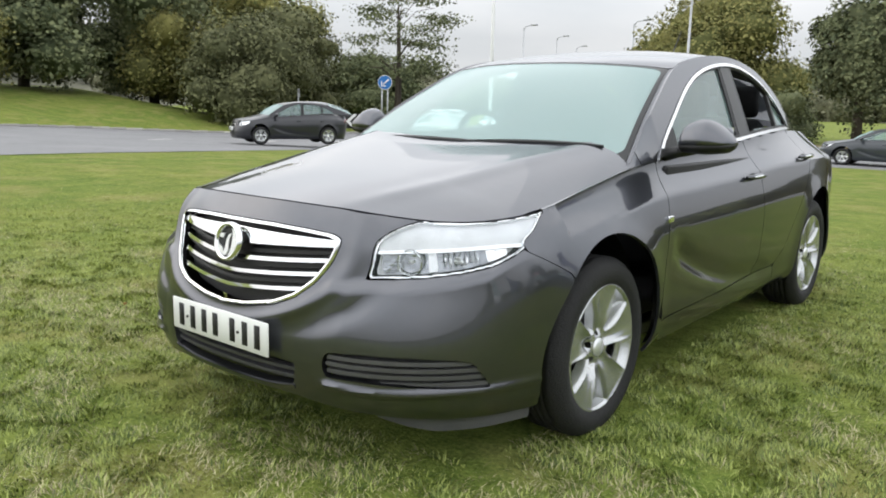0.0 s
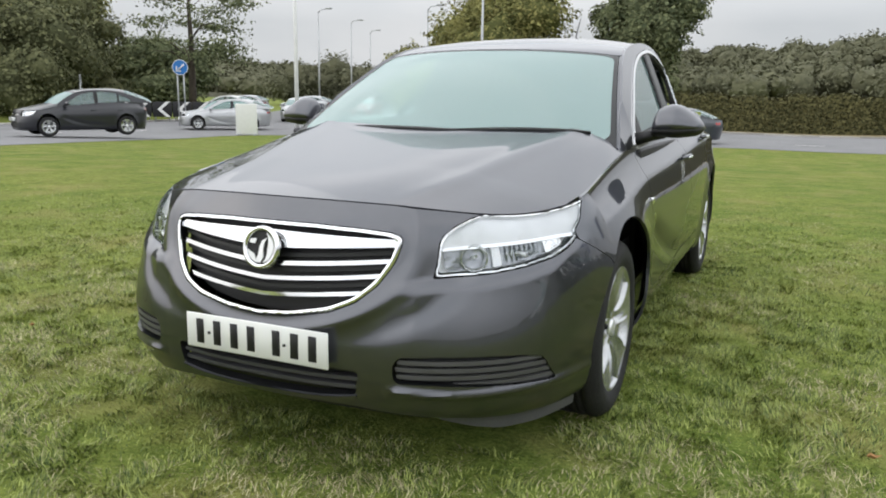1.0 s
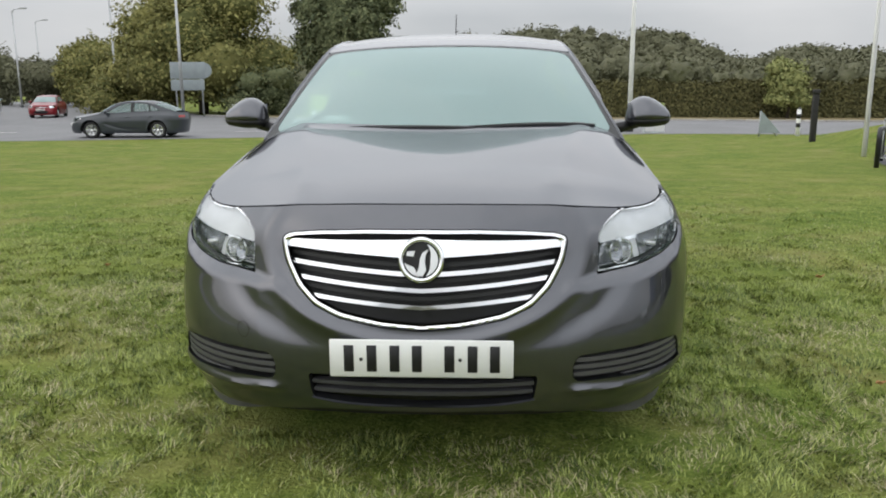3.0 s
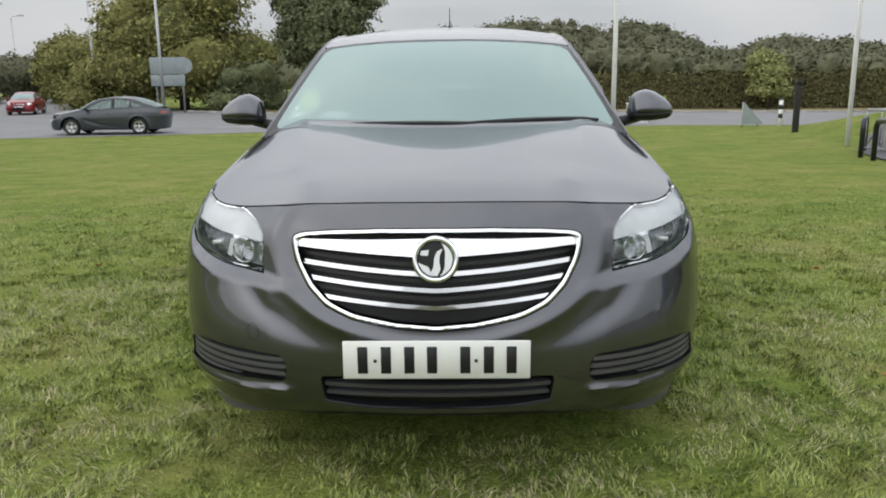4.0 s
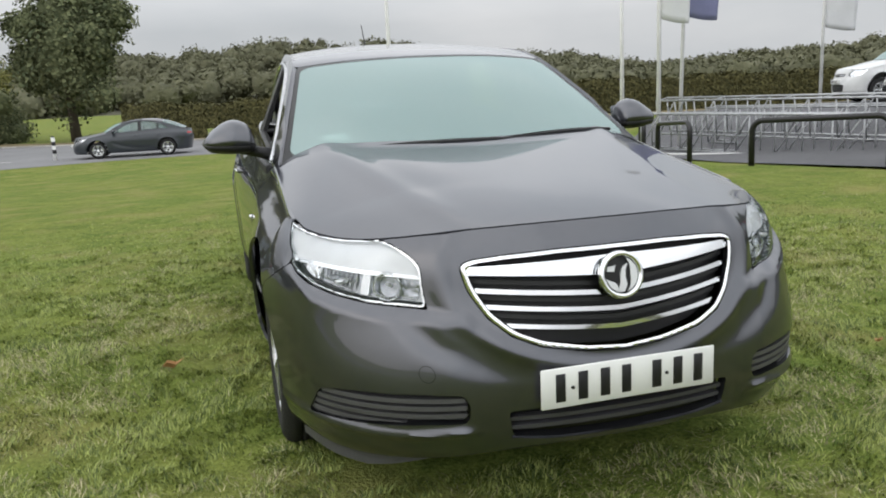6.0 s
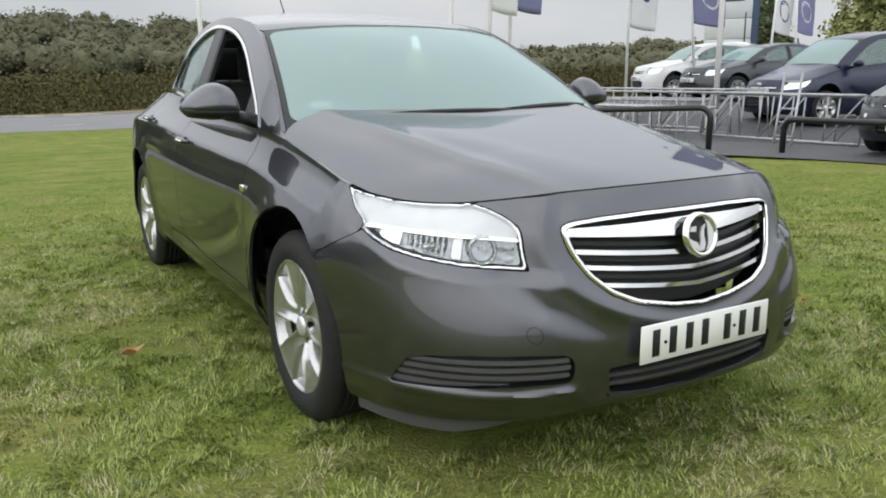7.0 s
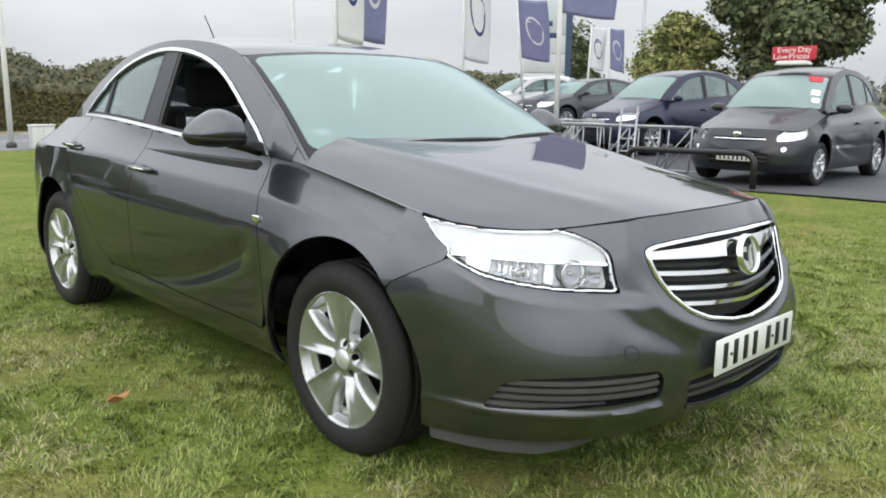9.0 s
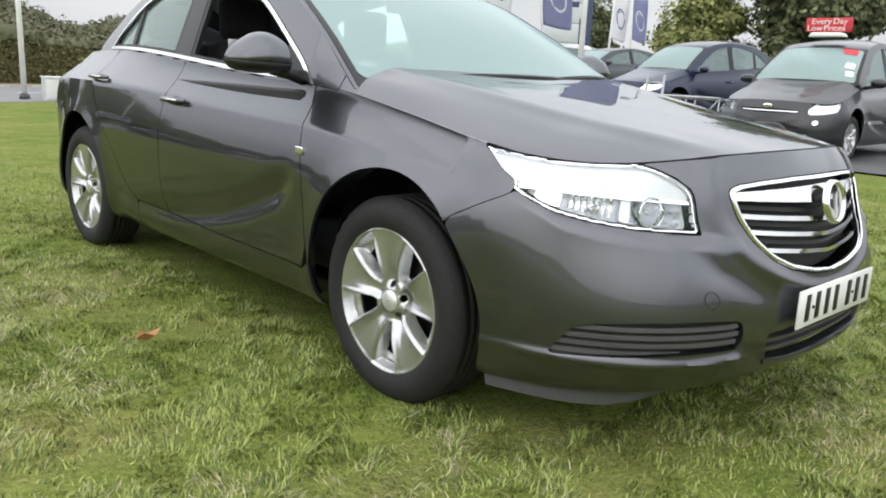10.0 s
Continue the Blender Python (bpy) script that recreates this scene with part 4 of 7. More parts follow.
    part("lamp_floor", trimmed(sunk(0.044), meet(grown(lamp_sd, -0.006), dark), 0.5, 1.0, 0.64, 0.75, 0.012, flip=flip), M["lamp_dark"], bowl, "grey lamp inner panel")

# grille
push = lambda k: (lambda u, v: skin(u, v) + np.array((0, k, 0)))
g_out, g_in = sd(soften(grille_poly, 0.03, 2)), sd(soften(grille_in, 0.03, 2))
grille = part("grille", trimmed(push(0.055), grown(g_out, -0.004), 0.0, 0.46, 0.50, 0.80, 0.012, both=True), M["black"], car, "black grille with chrome bars")
ring_face = lambda u, v: skin(u, v) - np.stack([0 * u, 0.001 + 0.006 * np.sin(np.pi * np.clip(-g_out(u, v) / 0.015, 0, 1)), 0 * u], -1)
part("grille_ring", trimmed(ring_face, meet(g_out, less(g_in)), 0.0, 0.46, 0.50, 0.80, 0.004, 0.012, both=True), M["chrome"], grille, "chrome ring round the grille")
vee = lambda u: np.clip(np.abs(u) / 0.40, 0, 1)
top_bar = lambda u, v: np.maximum(v - 0.764 + 0.010 * vee(u), (0.712 + 0.020 * vee(u)) - v)
part("grille_bar", trimmed(push(0.006), meet(grown(g_in, 0.004), top_bar), 0.0, 0.44, 0.50, 0.79, 0.006, 0.02, both=True), M["chrome"], grille, "broad chrome bar")
for zc, rise, hw in ((0.666, 0.026, 0.0064), (0.622, 0.030, 0.0060), (0.574, 0.034, 0.0058)):
    bar = lambda u, v, zc=zc, rise=rise, hw=hw: np.abs(v - zc - rise * vee(u) ** 1.2) - hw
    part("grille_bar", trimmed(push(0.012), meet(grown(g_in, -0.003), bar), 0.0, 0.44, 0.50, 0.79, 0.0045, 0.016, both=True), M["chrome"], grille)
    slat = lambda u, v, zc=zc, rise=rise: np.abs(v - zc - 0.021 - rise * vee(u) ** 1.2) - 0.006
    part("grille_slat", trimmed(push(0.030), meet(grown(g_in, -0.003), slat), 0.0, 0.44, 0.50, 0.79, 0.008, 0.02, both=True), M["black"], grille)
# round emblem: a plain ring with a curved plain shape in it
ring = turned([(0.0, 0.066), (0.014, 0.063), (0.017, 0.058), (0.014, 0.052), (0.004, 0.050)], 48)
back = turned([(0.004, 0.051), (0.006, 0.002)], 48)
for b, nm, mt in ((ring, "emblem_ring", "chrome"), (back, "emblem_plate", "black")):
    b.transform(Matrix.Translation((0, 0.045, 0.712)) @ Matrix.Rotation(radians(-90), 4, "Z") @ Matrix.Rotation(radians(-12), 4, "Y"))
    part(nm, b, M[mt], grille)
EMBLEM = Matrix.Translation((0, 0.045, 0.712)) @ Matrix.Rotation(radians(-90), 4, "Z") @ Matrix.Rotation(radians(-12), 4, "Y")


def plain_shape(pts):
    """A flat plain shape on the emblem's face, with a little thickness."""
    bm = bmesh.new()
    low = [bm.verts.new((0.006, y, z)) for y, z in pts]
    top = [bm.verts.new((0.011, y * 0.98, z * 0.98)) for y, z in pts]
    bm.faces.new(top)
    for i in range(len(pts)):
        j = (i + 1) % len(pts)
        bm.faces.new((low[i], low[j], top[j], top[i]))
    bmesh.ops.recalc_face_normals(bm, faces=bm.faces)
    bm.transform(EMBLEM)
    return bm


def crescent(r0, r1, a0, a1, n=10):
    out = [(r0 * math.cos(radians(a0 + (a1 - a0) * i / n)), r0 * math.sin(radians(a0 + (a1 - a0) * i / n))) for i in range(n + 1)]
    back_arc = [((r0 - (r0 - r1) * math.sin(math.pi * i / n)) * math.cos(radians(a0 + (a1 - a0) * i / n)), (r0 - (r0 - r1) * math.sin(math.pi * i / n)) * math.sin(radians(a0 + (a1 - a0) * i / n))) for i in range(n - 1, 0, -1)]
    return out + back_arc


for pts in (crescent(0.048, 0.026, -75, 70), [(-0.043, 0.012), (-0.040, 0.024), (-0.018, 0.026), (-0.022, 0.010)], crescent(0.048, 0.030, 190, 262),
            [(-0.016, -0.044), (-0.006, -0.020), (-0.004, 0.004), (0.004, 0.022), (0.020, 0.030), (0.012, 0.012), (0.010, -0.006), (0.014, -0.028), (0.004, -0.047)]):
    part("emblem_shape", plain_shape(pts), M["silver"], grille)

# bumper inserts, lower grille, plate
for flip in (False, True):
    fs = sd(fog_poly)
    ins = part("bumper_insert", trimmed(push(0.034), grown(fs, 0.004), 0.40, 1.02, 0.31, 0.45, 0.012, flip=flip), M["black"], car, "ribbed grey plastic insert")
    for k in range(4):
        rib = lambda u, v, k=k: np.abs(v - (0.414 - 0.0225 * k) + 0.010 * np.clip((u - 0.45) / 0.5, 0, 1)) - 0.0065
        part("rib", trimmed(push(0.008 + 0.002 * k), meet(grown(fs, -0.004), rib), 0.40, 1.02, 0.31, 0.45, 0.006, 0.024, flip=flip), M["rib"], ins)
low = part("lower_grille", trimmed(push(0.05), grown(sd(low_poly), 0.004), 0.0, 0.36, 0.26, 0.40, 0.012, both=True), M["black"], car, "black lower grille")
for zc in (0.342, 0.316):
    rib = lambda u, v, zc=zc: np.abs(v - zc - 0.01 * vee(u) ** 2) - 0.006
    part("slat", trimmed(push(0.014), meet(grown(sd(low_poly), -0.004), rib), 0.0, 0.36, 0.26, 0.40, 0.007, 0.024, both=True), M["trim"], low)
lip = lambda u, v: np.maximum(np.abs(v - 0.270 - 0.022 * (np.abs(u) / 0.33) ** 3) - 0.008, np.abs(u) - 0.335)
part("lip", trimmed(push(-0.006), lip, 0.0, 0.36, 0.25, 0.32, 0.007, 0.02, both=True), M["paint"], low)
dam_sd = lambda u, v: np.maximum.reduce([v - 0.27, 0.195 - v, u - 0.555])
flap_sd = lambda u, v: np.maximum.reduce([v - 0.24, 0.160 + 0.035 * np.clip((0.80 - u) / 0.25, 0, 1) - v, u - 1.165, 0.56 - u])
inset = lambda u: 0.09 - 0.04 * np.clip((u - 0.3) / 0.4, 0, 1) - 0.035 * np.clip((u - 0.55) / 0.4, 0, 1)
dam = lambda u, v: skin(u, np.maximum(v, 0.21)) * np.array((0.98, 1, 0)) + np.stack([0 * u, inset(u), v], -1)
part("air_dam", trimmed(dam, dam_sd, 0.0, 0.95, 0.14, 0.28, 0.02, 0.006, both=True), M["black"], car, "black lower bumper edge")
for flip in (False, True):
    part("wheel_deflector", trimmed(dam, flap_sd, 0.54, 1.18, 0.14, 0.28, 0.02, 0.003, flip=flip), M["flap"], car, "grey plastic air deflector before the wheel")
pl = box(-0.26, 0.26, -0.011, -0.004, 0.383, 0.494, 0.003, 1)
plate = part("number_plate", pl, M["plate"], car, "white number plate with dark bars")
xs = [-0.205, -0.140, -0.075, -0.012, 0.080, 0.145, 0.208]
for x in xs:
    part("plate_bar", box(x - 0.014, x + 0.014, -0.0130, -0.0105, 0.400, 0.478, 0.001, 1), M["ink"], plate)
for x in (-0.17, 0.11):
    part("plate_screw", tube([(x, -0.0105, 0.437), (x, -0.0145, 0.437)], 0.005, 8), M["ink"], plate)
part("plate_mount", box(-0.17, 0.17, -0.004, 0.03, 0.39, 0.488, 0.003, 1), M["black"], car)
# tow-eye cover: a round shut line
tow = lambda u, v: np.abs(np.hypot(u - 0.549, v - 0.488) - 0.022) - 0.0012
part("tow_cover", trimmed(lambda u, v: skin(u, v) + np.array((0.0006, -0.0008, 0)), tow, 0.52, 0.58, 0.46, 0.515, 0.002, flip=True), M["black"], car, "round tow-eye cover")


# wheels
WHEELS = {}


def wheel(name, x, y, rad, sgn, parent, cap=True, width=0.215, spokes=5, mat=None):
    """Tyre, rim and spoked cover; sgn: the side it faces."""
    h = width / 2
    r0 = rad * (0.668 if cap else 0.655)
    kept = WHEELS.setdefault((rad, cap, width), {})
    w = new(name)
    w.parent = parent
    w.matrix_parent_inverse = world_of(parent).inverted()
    w.matrix_basis = Matrix.Translation((x, y, HUB if parent is car else rad)) @ Matrix.Rotation(0 if sgn > 0 else math.pi, 4, "Z")
    if kept:
        for nm, (me, lab, m) in kept.items():
            ob = part(nm, me, None, w if nm != "hub_badge" else c, lab, at=m)
            if nm == "wheel_cover":
                c = ob
        return w
    prof = [(h - 0.030, r0), (h - 0.012, r0 + 0.006), (h - 0.002, r0 + 0.035), (h + 0.002, rad - 0.060), (h - 0.004, rad - 0.030), (h - 0.018, rad - 0.010), (h - 0.036, rad - 0.001)]
    tread = []
    for k in range(5):
        xa = (h - 0.040) - k * (2 * h - 0.08) / 5
        xb = xa - (2 * h - 0.08) / 5
        tread += [(xa, rad), (xb + 0.008, rad), (xb + 0.007, rad - 0.008), (xb + 0.001, rad - 0.008)]
    prof = prof + tread[:-2] + [(-a, r) for a, r in prof[::-1]]
    ty = turned(prof, 72 if cap else 30)
    if cap:
        # shoulder blocks
        for v in ty.verts:
            r = math.hypot(v.co.y, v.co.z)
            a = math.atan2(v.co.z, v.co.y)
            if abs(r - (rad - 0.010)) < 0.003 and int(round(a * 72 / (2 * math.pi))) % 2:
                v.co.y *= (r - 0.006) / r
                v.co.z *= (r - 0.006) / r
    part("tyre", ty, M["rubber"], w, "black rubber tyre", at=Matrix.Identity(4))
    part("rim", turned([(h - 0.030, r0 + 0.002), (h - 0.05, r0 - 0.012), (-h + 0.06, r0 - 0.02), (-h + 0.05, r0)], 48), M["dark_metal"], w, at=Matrix.Identity(4))
    part("brake_disc", turned([(h - 0.10, 0.02), (h - 0.10, r0 * 0.68), (h - 0.115, r0 * 0.68), (h - 0.115, 0.02)], 32), M["dark_metal"], w, at=Matrix.Identity(4))
    rc = r0 + (0.014 if cap else 0.008)
    step = 2 * math.pi / spokes
    ease = lambda q: np.clip(q, 0, 1) ** 2 * (3 - 2 * np.clip(q, 0, 1))

    def plan(a, b):
        """Radius, distance from a spoke's middle, the spoke's half width, and how far inside a pocket between two spokes."""
        r, t = np.hypot(a, b), np.arctan2(b, a)
        tt = np.abs((t + step / 2) % step - step / 2)
        off = tt * r
        wide = rc * (0.150 + 0.33 * np.clip(r / rc - 0.38, 0, 1))
        inner = (r - 0.31 * rc) * 0.8
        pocket = np.minimum(off - wide, np.minimum(inner, rc - 0.012 - r))
        return r, off, wide, pocket

    def height(a, b):
        r, off, wide, pocket = plan(a, b)
        q = r / rc
        dome = h - 0.012 - 0.020 * np.clip(1 - q, 0, 1) ** 1.2 - 0.010 * np.exp(-((q - 0.30) / 0.12) ** 2)
        groove = -0.015 * np.exp(-(off / (0.58 * wide)) ** 4) * np.clip((q - 0.16) / 0.12, 0, 1) * np.clip((1.02 - q) / 0.65, 0, 1)
        crest = 0.009 * np.exp(-((pocket + 0.005) / 0.0045) ** 2) * np.clip((q - 0.2) / 0.15, 0, 1) * np.clip((1.05 - q) / 0.4, 0, 1)
        sink = -0.040 * ease(pocket / 0.016) + 0.020 * ease((q - 0.70) / 0.28) * ease(pocket / 0.022)
        rimlip = 0.004 * np.exp(-((r - rc + 0.006) / 0.005) ** 2)
        return dome + groove + crest + sink + rimlip

    def cover(a, b):
        r, off, wide, pocket = plan(a, b)
        hole_d = np.minimum(pocket - 0.014, 0.78 * rc - r)
        nut = np.hypot(r - 0.23 * rc, off) - 0.050 * rc
        return np.maximum.reduce([r - rc, hole_d, -nut])
    disc = trimmed(lambda a, b: np.stack([height(a, b), a, b], -1), cover, -rc, rc, -rc, rc, 0.0042 if cap else 0.014, 0.016, inward=(-1, 0, 0))
    c = part("wheel_cover", disc, mat or M["alloy"], w, "silver five-spoke wheel cover", at=Matrix.Rotation(radians(18), 4, "X"))
    hubcap = turned([(h - 0.040, 0.036), (h - 0.026, 0.034), (h - 0.022, 0.030), (h - 0.020, 0.002)], 24)
    part("hub_badge", hubcap, M["silver"], c, at=Matrix.Identity(4))
    for ob in (*w.children, *c.children):
        kept[ob.name.split(".")[0]] = (ob.data, ob.get("label", ""), ob.matrix_basis.copy())
    return w


for sgn in (1, -1):
    for y in AXLES:
        wheel("wheel", sgn * 0.775, y, 0.334, sgn, car)
for ya, rr in ((1.0, 0.40), (3.665, 0.39)):
    for sgn in (1, -1):
        bm = bmesh.new()
        prev = None
        for i in range(25):
            a = math.pi * (i / 24 * 1.06 - 0.03)
            ring_v = [bm.verts.new((sgn * x, ya + (rr + 0.006) * math.cos(a), 0.35 + (rr + 0.006) * math.sin(a))) for x in (0.55, 0.68, 0.80)]
            if prev:
                for k in range(2):
                    bm.faces.new((prev[k], prev[k + 1], ring_v[k + 1], ring_v[k]))
            prev = ring_v
        part("wheel_arch_liner", bm, M["black"], car)
part("underbody", box(-0.70, 0.70, 0.62, 4.45, 0.17, 0.24, 0.02), M["black"], car, "dark underside")
part("engine_bay_floor", box(-0.45, 0.45, 0.34, 1.3, 0.24, 0.66, 0.02), M["black"], car)

POD_Z = spline((0, 0.06, 0.18, 0.35, 0.55, 0.75, 0.90, 1.0), (0.0, 0.052, 0.090, 0.102, 0.094, 0.066, 0.034, 0.0))
POD_Y = spline((0, 0.06, 0.2, 0.45, 0.75, 0.92, 1.0), (0.03, 0.075, 0.104, 0.118, 0.104, 0.064, 0.0))
# mirrors, handles, repeaters, wipers, aerial
for sgn in (1, -1):
    def shell(up, down, grow):
        """A pod: highest near the door, running out to a low outer tip; flat underneath."""
        bm = bmesh.new()
        bmesh.ops.create_uvsphere(bm, u_segments=32, v_segments=24, radius=1, matrix=Matrix.Rotation(radians(90), 4, "Y"))
        for v in bm.verts:
            x, y, z = v.co
            rho = max(1e-6, math.hypot(y, z))
            q = math.acos(max(-1, min(1, -x))) / math.pi
            hi, dep = float(POD_Z(q)), float(POD_Y(q))
            cy, cz = y / rho, z / rho
            if rho < 1e-4:
                cy = cz = 0
            pz = 1.034 + 0.008 * q + (up * hi * abs(cz) ** 0.9 if cz > 0 else -down * dep / 0.085 * abs(cz) ** 0.6)
            py = 1.668 + 0.030 * q + grow * (dep * cy if cy < 0 else 0.42 * dep * cy)
            v.co = (sgn * (0.842 + 0.222 * q), py, pz)
        for f in bm.faces:
            f.smooth = True
        return bm
    mirror = part("door_mirror", shell(1.0, 0.002, 1.0), M["paint"], car, "grey door mirror")
    part("mirror_base", shell(0.02, 0.030, 0.97), M["black"], mirror, "black mirror underside")
    part("mirror_arm", tube([(sgn * 0.775, 1.63, 0.985), (sgn * 0.83, 1.645, 1.0), (sgn * 0.90, 1.665, 1.015)], [0.030, 0.024, 0.022], 12), M["black"], mirror)
    gl = box(min(sgn * 0.862, sgn * 1.035), max(sgn * 0.862, sgn * 1.035), 1.714, 1.718, 1.036, 1.108, 0.0)
    part("mirror_glass", gl, M["chrome"], mirror)
    # triangle at the foot of the front window
    tri = lambda u, v: np.maximum.reduce([u - 1.80, sd(dlo)(u, v) + 0.018])
    part("mirror_corner", trimmed(lift(0.001), tri, 1.5, 1.85, 0.94, 1.2, 0.01, 0.01, flip=sgn < 0), M["black"], car)
    for y, z in ((2.50, 0.850), (3.43, 0.915)):
        p = skin(u_of_y(y), np.array(z))
        x0 = float(p[0])
        cup = bmesh.new()
        bmesh.ops.create_uvsphere(cup, u_segments=20, v_segments=10, radius=1)
        for v in cup.verts:
            v.co = (sgn * (x0 - 0.004 + 0.006 * v.co.x), y + 0.058 * v.co.y, z - 0.006 + 0.030 * v.co.z)
        h = part("door_handle", cup, M["black"], car, "grey door handle in a recess")
        part("grip", tube([(sgn * (x0 + 0.004), y - 0.105, z + 0.006), (sgn * (x0 + 0.026), y - 0.075, z + 0.009), (sgn * (x0 + 0.030), y, z + 0.010), (sgn * (x0 + 0.026), y + 0.075, z + 0.008), (sgn * (x0 + 0.004), y + 0.100, z + 0.004)], [0.008, 0.0125, 0.014, 0.0125, 0.008], 10), M["paint"], h)
        part("grip_strip", tube([(sgn * (x0 + 0.036), y - 0.085, z + 0.010), (sgn * (x0 + 0.043), y, z + 0.012), (sgn * (x0 + 0.036), y + 0.085, z + 0.009)], [0.003, 0.0045, 0.003], 8), M["chrome"], h)
        if y < 3:
            part("lock", tube([(sgn * (x0 - 0.004), y + 0.03, z - 0.045), (sgn * (x0 + 0.003), y + 0.03, z - 0.045)], 0.011, 12), M["chrome"], h)
    p = skin(u_of_y(1.478), np.array(0.746))
    rep = box(-0.004, 0.010, -0.022, 0.022, -0.013, 0.013, 0.004)
    rep.transform(Matrix.Translation((sgn * p[0], 1.478, 0.746)) @ Matrix.Diagonal((sgn, 1, 1, 1)))
    part("side_repeater", rep, M["chrome"], car, "bright side repeater lamp")
for u0, v0, u1, v1 in ((0.60, 1.392, 0.10, 1.356), (0.13, 1.356, -0.40, 1.358)):
    pts = []
    for i in range(9):
        t = i / 8
        q = canopy(np.array(u0 + (u1 - u0) * t), np.array(v0 + (v1 - v0) * t))
        pts.append((float(q[0]), float(q[1]) - 0.004, float(q[2]) + 0.004 + 0.004 * math.sin(math.pi * t)))
    wp = part("wiper", tube(pts, [0.007, 0.009, 0.009, 0.008, 0.007, 0.006, 0.005, 0.004, 0.003], 8), M["black"], car, "black windscreen wiper")
    part("wiper_blade", tube([(p[0], p[1] + 0.005, p[2] + 0.005) for p in pts[1:]], 0.0045, 6), M["rubber"], wp)
aer = canopy(np.array(0.0), np.array(3.32))
part("aerial", tube([tuple(aer), (aer[0], aer[1] + 0.02, aer[2] + 0.02), (aer[0], aer[1] + 0.16, aer[2] + 0.20)], [0.012, 0.005, 0.0025], 8), M["black"], car, "short black roof aerial")
tl = lambda u, v: np.maximum.reduce([np.abs(v - 0.84) - 0.10, 4.40 + U1 - NOSE - u, u - (U1 + 4.1)])
for flip in (False, True):
    part("rear_lamp", trimmed(lambda u, v: skin(u, v) * np.array((1.004, 1.0, 1)), tl, U1 + 3.4, U1 + 4.2, 0.72, 0.96, 0.03, flip=flip), M["red_lens"], car, "red rear lamp")
part("boot_deck", trimmed(lambda x, y: np.stack([x, y, 1.06 - 0.10 * (y - 4.3) - 0.05 * (x / 0.7) ** 2 - 0.012 + 0 * x], -1), lambda u, v: np.maximum.reduce([np.abs(u) - 0.67 + 0.7 * np.clip(v - 4.35, 0, 1), v - 4.76, 4.30 - v]), 0.0, 0.72, 4.28, 4.8, 0.03, both=True), M["paint"], car)

# cabin
cabin = part("dashboard", box(-0.70, 0.70, 1.50, 1.86, 0.72, 0.985, 0.05, 3), M["black"], car, "dark dashboard")
part("instrument_hood", box(-0.56, -0.20, 1.66, 1.86, 0.97, 1.04, 0.03, 3), M["black"], cabin)
sw = tube([(-0.37 + 0.185 * math.cos(a), 1.98 - 0.07 * math.sin(a), 0.965 + 0.172 * math.sin(a)) for a in [i * math.pi / 14 for i in range(28)]], 0.016, 8, closed=True)
wheel_s = part("steering_wheel", sw, M["black"], car)
part("steering_boss", tube([(-0.37, 1.90, 0.94), (-0.37, 1.98, 0.965)], [0.05, 0.075], 14), M["black"], wheel_s)
for a in (0.2, math.pi - 0.2, -math.pi / 2):
    part("steering_spoke", tube([(-0.37, 1.975, 0.965), (-0.37 + 0.18 * math.cos(a), 1.98 - 0.07 * math.sin(a), 0.965 + 0.17 * math.sin(a))], 0.014, 6), M["black"], wheel_s)


def seat(x, y, wide):
    s = part("seat", box(x - wide / 2, x + wide / 2, y - 0.50, y + 0.06, 0.40, 0.58, 0.05, 3), M["fabric"], car, "dark cloth seat")
    b = box(-wide / 2, wide / 2, -0.07, 0.07, 0.0, 0.62, 0.055, 3)
    for v in b.verts:
        k = v.co.z / 0.62
        v.co.x *= 1 - 0.18 * k
        v.co.y -= 0.03 * (abs(v.co.x) / (wide / 2)) ** 2
    b.transform(Matrix.Translation((x, y + 0.02, 0.52)) @ Matrix.Rotation(radians(-18), 4, "X"))
    part("seat_back", b, M["fabric"], s)
    for dx in ((0,) if wide < 0.8 else (-0.35, 0.35)):
        h = box(x + dx - 0.13, x + dx + 0.13, y + 0.20, y + 0.29, 1.13, 1.33, 0.04, 3)
        part("headrest", h, M["fabric"], s)
        for e in (-0.05, 0.05):
            part("headrest_post", tube([(x + dx + e, y + 0.22, 1.06), (x + dx + e, y + 0.245, 1.15)], 0.007, 6), M["chrome"], s)


seat(-0.37, 2.55, 0.52)
seat(0.37, 2.55, 0.52)
seat(0.0, 3.45, 1.30)
part("headlining", trimmed(lambda u, v: canopy(u, v) - np.array((0, 0, 0.03)), lambda u, v: np.maximum.reduce([np.abs(u) - 0.66, v - 3.5, 2.05 - v]), 0.0, 0.7, 2.0, 3.55, 0.04, both=True), M["lining"], car, "pale roof lining")
part("interior_mirror", box(-0.12, 0.12, 1.985, 2.01, 1.27, 1.335, 0.02, 3), M["black"], car, "interior mirror")
part("cabin_floor", box(-0.72, 0.72, 1.4, 4.2, 0.28, 0.36, 0.02), M["fabric"], car)
for sgn in (1, -1):
    part("door_lining", box(sgn * 0.80 - 0.015, sgn * 0.80 + 0.015, 1.60, 3.4, 0.36, 0.945, 0.012), M["black"], car, "dark door lining")
note = box(-0.06, 0.06, -0.002, 0.002, -0.042, 0.042, 0.001, 1)
note.transform(Matrix.Translation((-0.50, 1.60, 1.022)) @ Matrix.Rotation(radians(20), 4, "Z") @ Matrix.Rotation(radians(-35), 4, "X"))
part("sheet", note, M["paper"], thing("paper_card", (-0.50, 1.60, 0.985), "small white paper card propped on the dashboard", "card"))
part("parcel_shelf", box(-0.66, 0.66, 3.75, 4.25, 0.96, 1.0, 0.012), M["fabric"], car)

